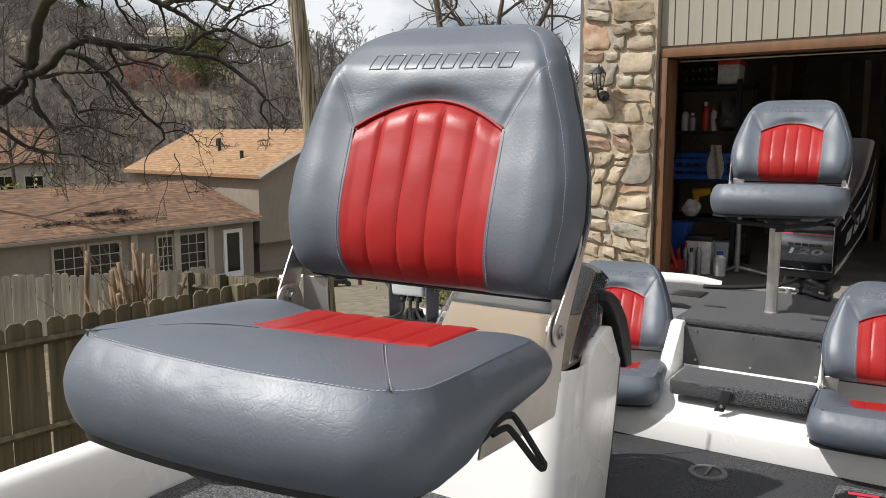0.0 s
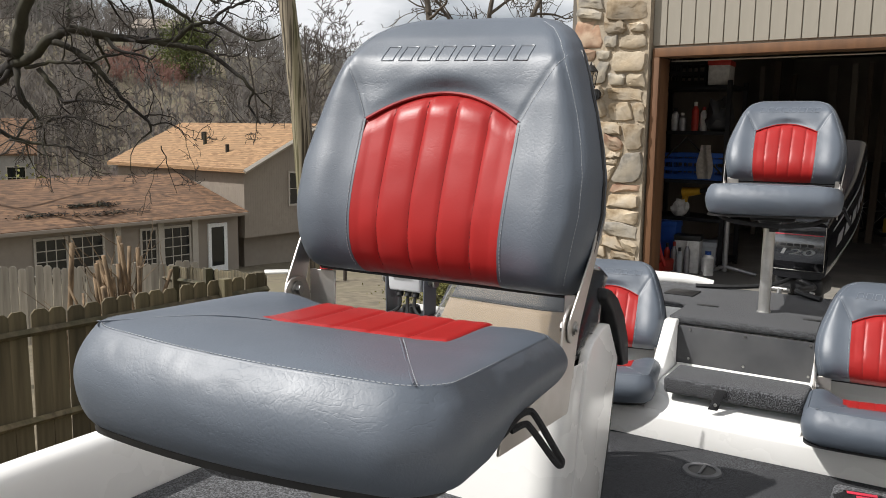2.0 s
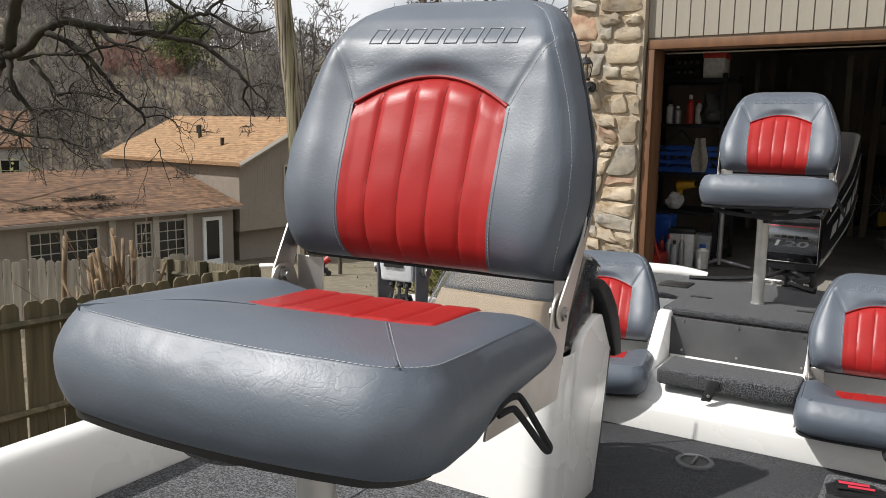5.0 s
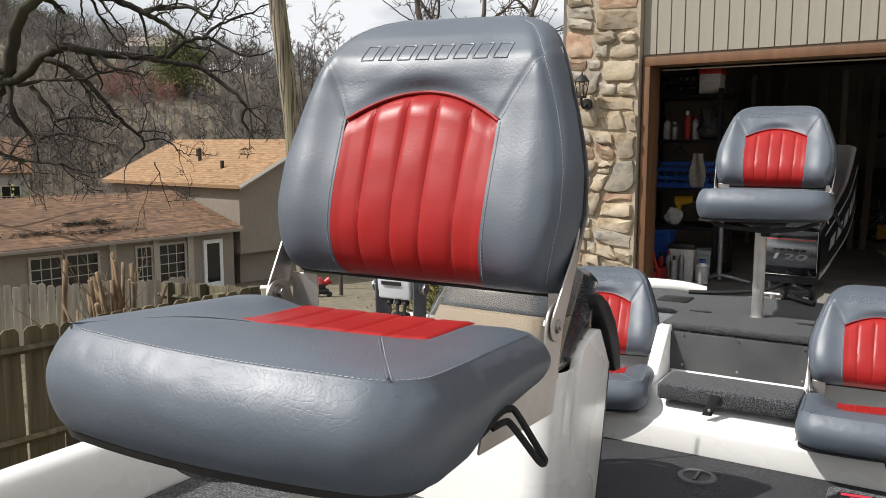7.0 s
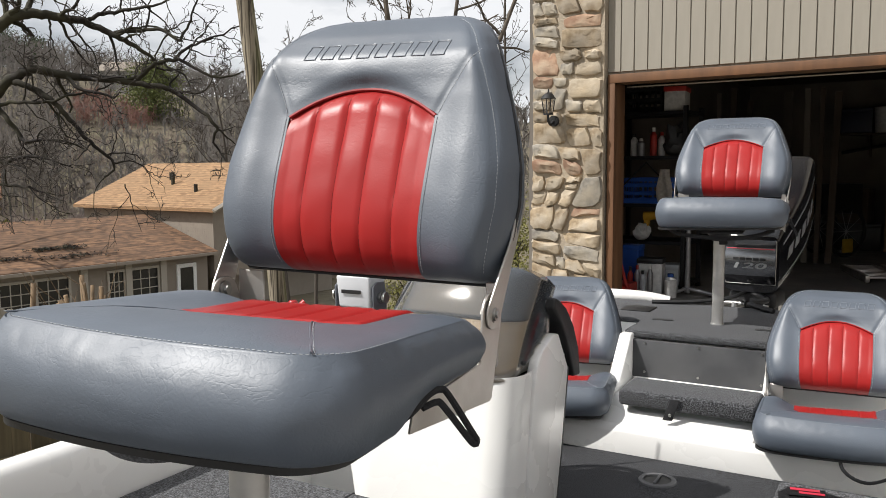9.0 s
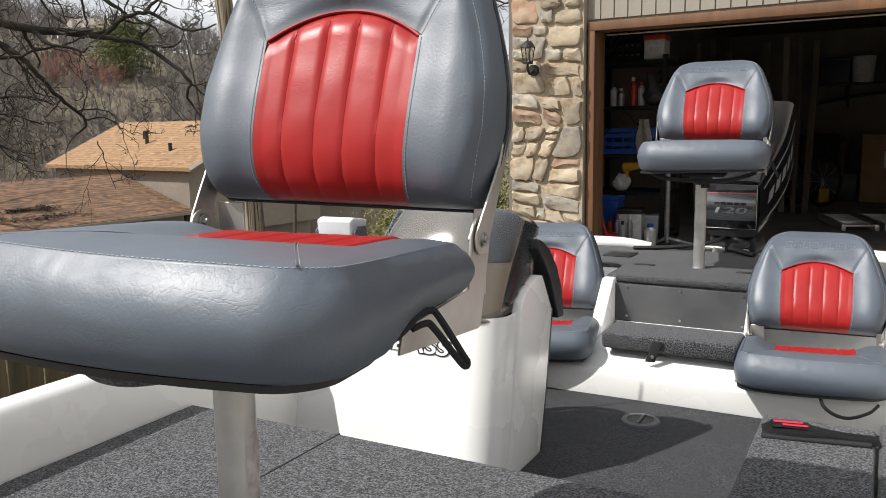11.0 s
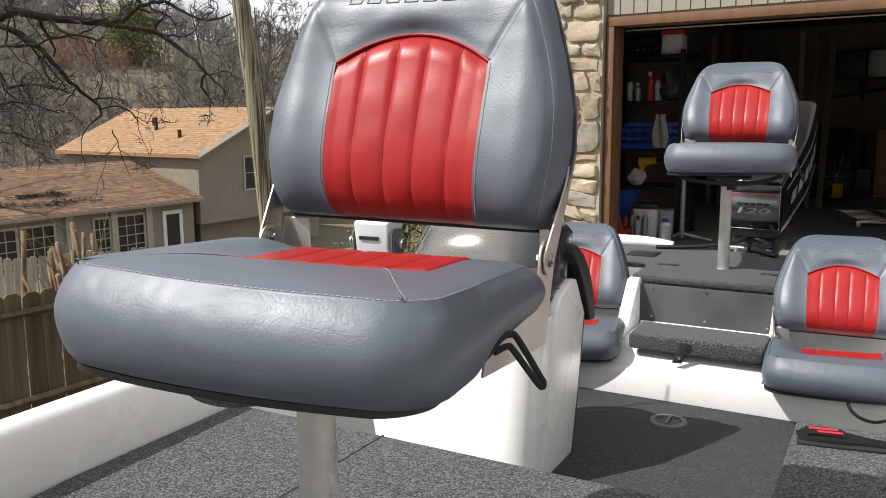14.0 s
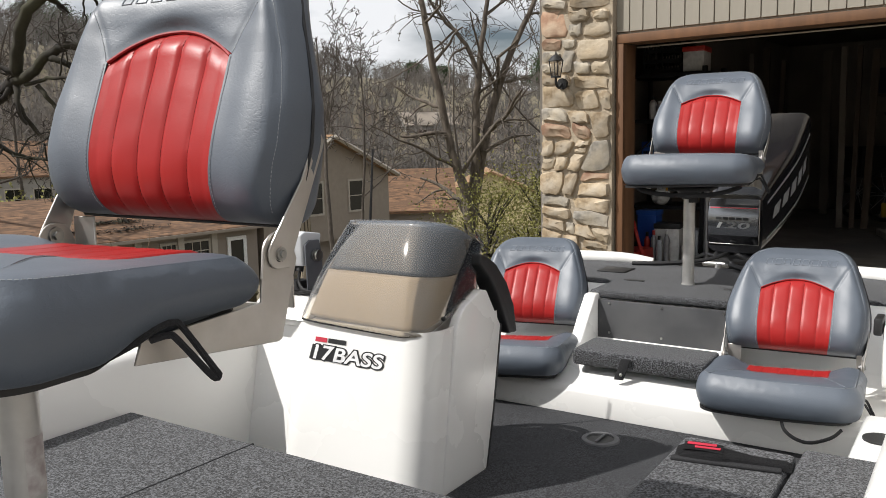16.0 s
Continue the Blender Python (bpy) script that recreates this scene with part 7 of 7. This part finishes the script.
lump("bag", at_garage(0.03, 1.45, 1.557), "crumpled grey bag on the steel shelf", "bag", (0.24, 0.3, 0.28), GREY_PANEL, 3)
lump("bag", at_garage(-0.24, 1.36, 0.827), "white bag slumped on the low shelf", "bag", (0.13, 0.16, 0.15), WHITE_PLASTIC, 5)
bm = B()
grid(bm, lambda u, v: Vector((lerp(-0.055, 0.055, u) * (1 + 0.25 * math.sin(5 * v)), -0.012 * math.sin(9 * u + 3 * v) - 0.01, lerp(0.12, 0.40, v))), 14, 12)
bmesh.ops.solidify(bm, geom=bm.faces[:], thickness=0.004)
solid("rag", bm, CLOTH, "off-white rag hanging from the shelf edge", "cloth", at_garage(-0.012, 1.265, 1.04))
drill = empty("drill_case", "yellow and black power tool on the low shelf", "tool", at_garage(-0.16, 1.42, 0.827))
bm = B()
tube(bm, [(-0.08, 0, 0.20), (0.07, 0, 0.22)], 0.045, 12, 0.03)
tube(bm, [(-0.05, 0, 0.20), (-0.08, 0, 0.04)], 0.026, 10)
part("body", bm, YELLOW, drill)
bm = B()
box(bm, -0.13, -0.02, -0.04, 0.04, 0.0, 0.05, 0.008)
part("battery", bm, BLACK_PLASTIC, drill)
bm = B()
tube(bm, [(0.07, 0, 0.22), (0.12, 0, 0.225)], 0.02, 10)
part("chuck", bm, BLACK_PLASTIC, drill)
carton(at_garage(-0.235, 1.12, SILL), "blue plastic bin standing on the garage floor", 0.165, 0.14, 0.392, BLUE_PLASTIC, BLUE_PLASTIC, "bin", "bin")
carton(at_garage(-0.035, 1.04, SILL, 10), "white box with a black lid on the garage floor", 0.20, 0.16, 0.297, WHITE_PLASTIC, BLACK_PLASTIC)
carton(at_garage(0.00, 1.34, SILL, 15), "upright grey box on the floor", 0.20, 0.2, 0.22, GREY_PLASTIC)
for i, (x, y, h) in enumerate(((-0.10, 0.89, 0.26), (-0.045, 0.87, 0.22), (0.005, 0.90, 0.27), (-0.17, 0.92, 0.24))):
    bottle(at_garage(x, y, SILL), "small grey or red bottle standing on the garage floor", 0.024, h, (GREY_METAL, GREY_PLASTIC, GREY_METAL, RED_PLASTIC)[i], (RED_PLASTIC, BLACK_PLASTIC, WHITE_PLASTIC, BLACK_PLASTIC)[i])
bottle(at_garage(0.150, 0.98, SILL), "white plastic jug on the garage floor", 0.050, 0.195, WHITE_PLASTIC, BLUE_PLASTIC)
jack = empty("floor_jack", "red floor jack with a long handle", "jack", at_garage(-0.16, 0.60, SILL))
bm = B()
box(bm, -0.08, 0.08, -0.2, 0.25, 0.03, 0.13, 0.01)
part("body", bm, RED_PLASTIC, jack)
bm = B()
tube(bm, [(0.10, 0.0, 0.10), (0.065, 0.0, 0.18), (0.015, 0.0, 0.36)], 0.014, 8)
part("handle", bm, RED_PLASTIC, jack)
stand = empty("work_stand", "grey adjustable stand on the garage floor", "stand", at_garage(0.236, 1.15, SILL))
bm = B()
tube(bm, [(0, 0, 0.02), (0, 0, 0.62)], 0.022, 10)
part("column", bm, GREY_METAL, stand)
bm = B()
for a in range(3):
    tube(bm, [(0, 0, 0.06), (0.25 * math.cos(a * 2.1), 0.25 * math.sin(a * 2.1), 0.015)], 0.015, 8)
part("tripod_foot", bm, GREY_METAL, stand)
# boards and pipes standing at the back
for i, (x, y, w, h) in enumerate(((-0.35, 4.1, 0.05, 2.3), (-0.22, 4.1, 0.07, 2.35), (-0.08, 4.15, 0.05, 2.2), (0.60, 4.1, 0.06, 2.3), (0.72, 4.1, 0.05, 2.3), (0.84, 4.12, 0.07, 2.25), (0.10, 5.6, 0.10, 2.4))):
    bm = B()
    box(bm, -w / 2, w / 2, -0.02, 0.02, 0, h - SILL, 0.003, 1)
    solid("board", bm, DARK_WOOD if i % 3 else GARAGE_WALL, "tall board leaning at the back of the garage", "board", at_garage(x, y, SILL) @ pose(0, 0, 0, -3, 1.0 * (i % 3 - 1), 0), "leaning boards")
# wall shelf with its load
ws_ = empty("wall_shelf", "dark wall shelf on brackets at the back of the garage", "shelf", at_garage(1.9, 6.22, 1.84))
bm = B()
box(bm, -1.35, 1.5, -0.18, 0.17, 0, 0.025, 0.003)
part("shelf_board", bm, DARK_WOOD, ws_)
for x in (-0.95, 0.0, 0.95):
    bm = B()
    prism(bm, [(0.16, 0.0), (-0.15, 0.0), (0.16, -0.28)], x - 0.012, x + 0.012, "x")
    part("bracket", bm, DARK_WOOD, ws_)
carton(at_garage(0.78, 6.2, 1.868), "navy storage box on the wall shelf", 0.42, 0.28, 0.30, DARK_BLUE)
bm = B()
tube(bm, [(0, 0, 0), (0, 0, 0.32)], 0.12, 18, 0.14)
solid("bucket", bm, WHITE_PLASTIC, "white plastic bucket on the wall shelf", "bucket", at_garage(1.13, 6.18, 1.866))
carton(at_garage(1.62, 6.2, 1.868), "black equipment case on the wall shelf", 0.5, 0.28, 0.38, BLACK_PLASTIC)
carton(at_garage(2.2, 6.2, 1.868), "grey storage box on the wall shelf", 0.35, 0.28, 0.28, GREY_PLASTIC)
hose = empty("hose_coil", "dark hose hung under the wall shelf", "hose", at_garage(1.55, 6.1, 1.62))
bm = B()
tube(bm, spline([(-0.9, 0, 0.0), (-0.3, -0.02, 0.10), (0.3, 0, 0.12), (0.9, -0.02, 0.02)], 8), 0.022, 8)
part("hose", bm, BLACK_PLASTIC, hose)
carton(at_garage(0.78, 6.02, SILL, 3), "large dark storage tote on the garage floor", 0.75, 0.5, 0.322, BLACK_PLASTIC, name="tote")
carton(at_garage(0.80, 6.04, 0.735, -4), "dark brown carton stacked on the dark tote", 0.45, 0.4, 0.42, DARK_WOOD)
cab = empty("cabinet", "tan cabinet with two doors at the back wall", "cabinet", at_garage(1.54, 5.95, SILL))
bm = B()
box(bm, -0.33, 0.33, -0.22, 0.22, 0, 0.82, 0.006)
part("body", bm, CARD, cab)
for s in (-1, 1):
    bm = B()
    box(bm, s * 0.165 - 0.155, s * 0.165 + 0.155, -0.24, -0.222, 0.06, 0.77, 0.004)
    d = part("door", bm, CARD, cab)
    bm = B()
    box(bm, s * 0.06 - 0.02, s * 0.06 + 0.02, -0.248, -0.241, 0.42, 0.62, 0.002)
    part("handle", bm, WHITE_PLASTIC, d, "pale handle plate")
# stored cart
YELLOW_GUARD = mat("yellow_paint", (0.55, 0.36, 0.04), (0.48, 0.31, 0.03), scale=20, rough=0.5)
cart = empty("hand_cart", "dark cart with spoked wheels in the garage", "cart", at_garage(0.74, 5.0, SILL, 55))
for y in (-0.2, 0.2):
    bm = B()
    tube(bm, [(0.28 * math.cos(a), y, 0.30 + 0.28 * math.sin(a)) for a in (2 * math.pi * i / 28 for i in range(29))], 0.022, 8)
    w_ = part("wheel", bm, BLACK_PLASTIC, cart)
    bm = B()
    for i in range(10):
        a = 2 * math.pi * i / 10
        tube(bm, [(0, y, 0.30), (0.27 * math.cos(a), y, 0.30 + 0.27 * math.sin(a))], 0.004, 4)
    part("spoke_set", bm, GREY_METAL, w_)
bm = B()
box(bm, -0.3, 0.3, -0.15, 0.15, 0.5, 0.85, 0.02)
part("tub", bm, BLACK_PLASTIC, cart, "black tub")
bm = B()
box(bm, -0.10, 0.04, -0.27, -0.235, 0.06, 0.22, 0.01)
part("guard", bm, YELLOW_GUARD, cart, "yellow wheel guard")
# pair of aluminium ramps on the floor
for x, y in ((1.36, 3.20), (1.70, 3.36)):
    rp = empty("loading_ramp", "aluminium loading ramp lying on the garage floor", "ramp", at_garage(x, y, SILL + 0.002, 20), "loading ramps")
    for s in (-0.14, 0.14):
        bm = B()
        box(bm, s - 0.02, s + 0.02, -0.48, 0.48, 0, 0.06, 0.004)
        part("side_rail", bm, ALUMINIUM, rp)
    for i in range(10):
        bm = B()
        y = -0.435 + i * 0.097
        box(bm, -0.12, 0.12, y - 0.03, y + 0.03, 0.035, 0.055, 0.003)
        part("rung", bm, ALUMINIUM, rp)
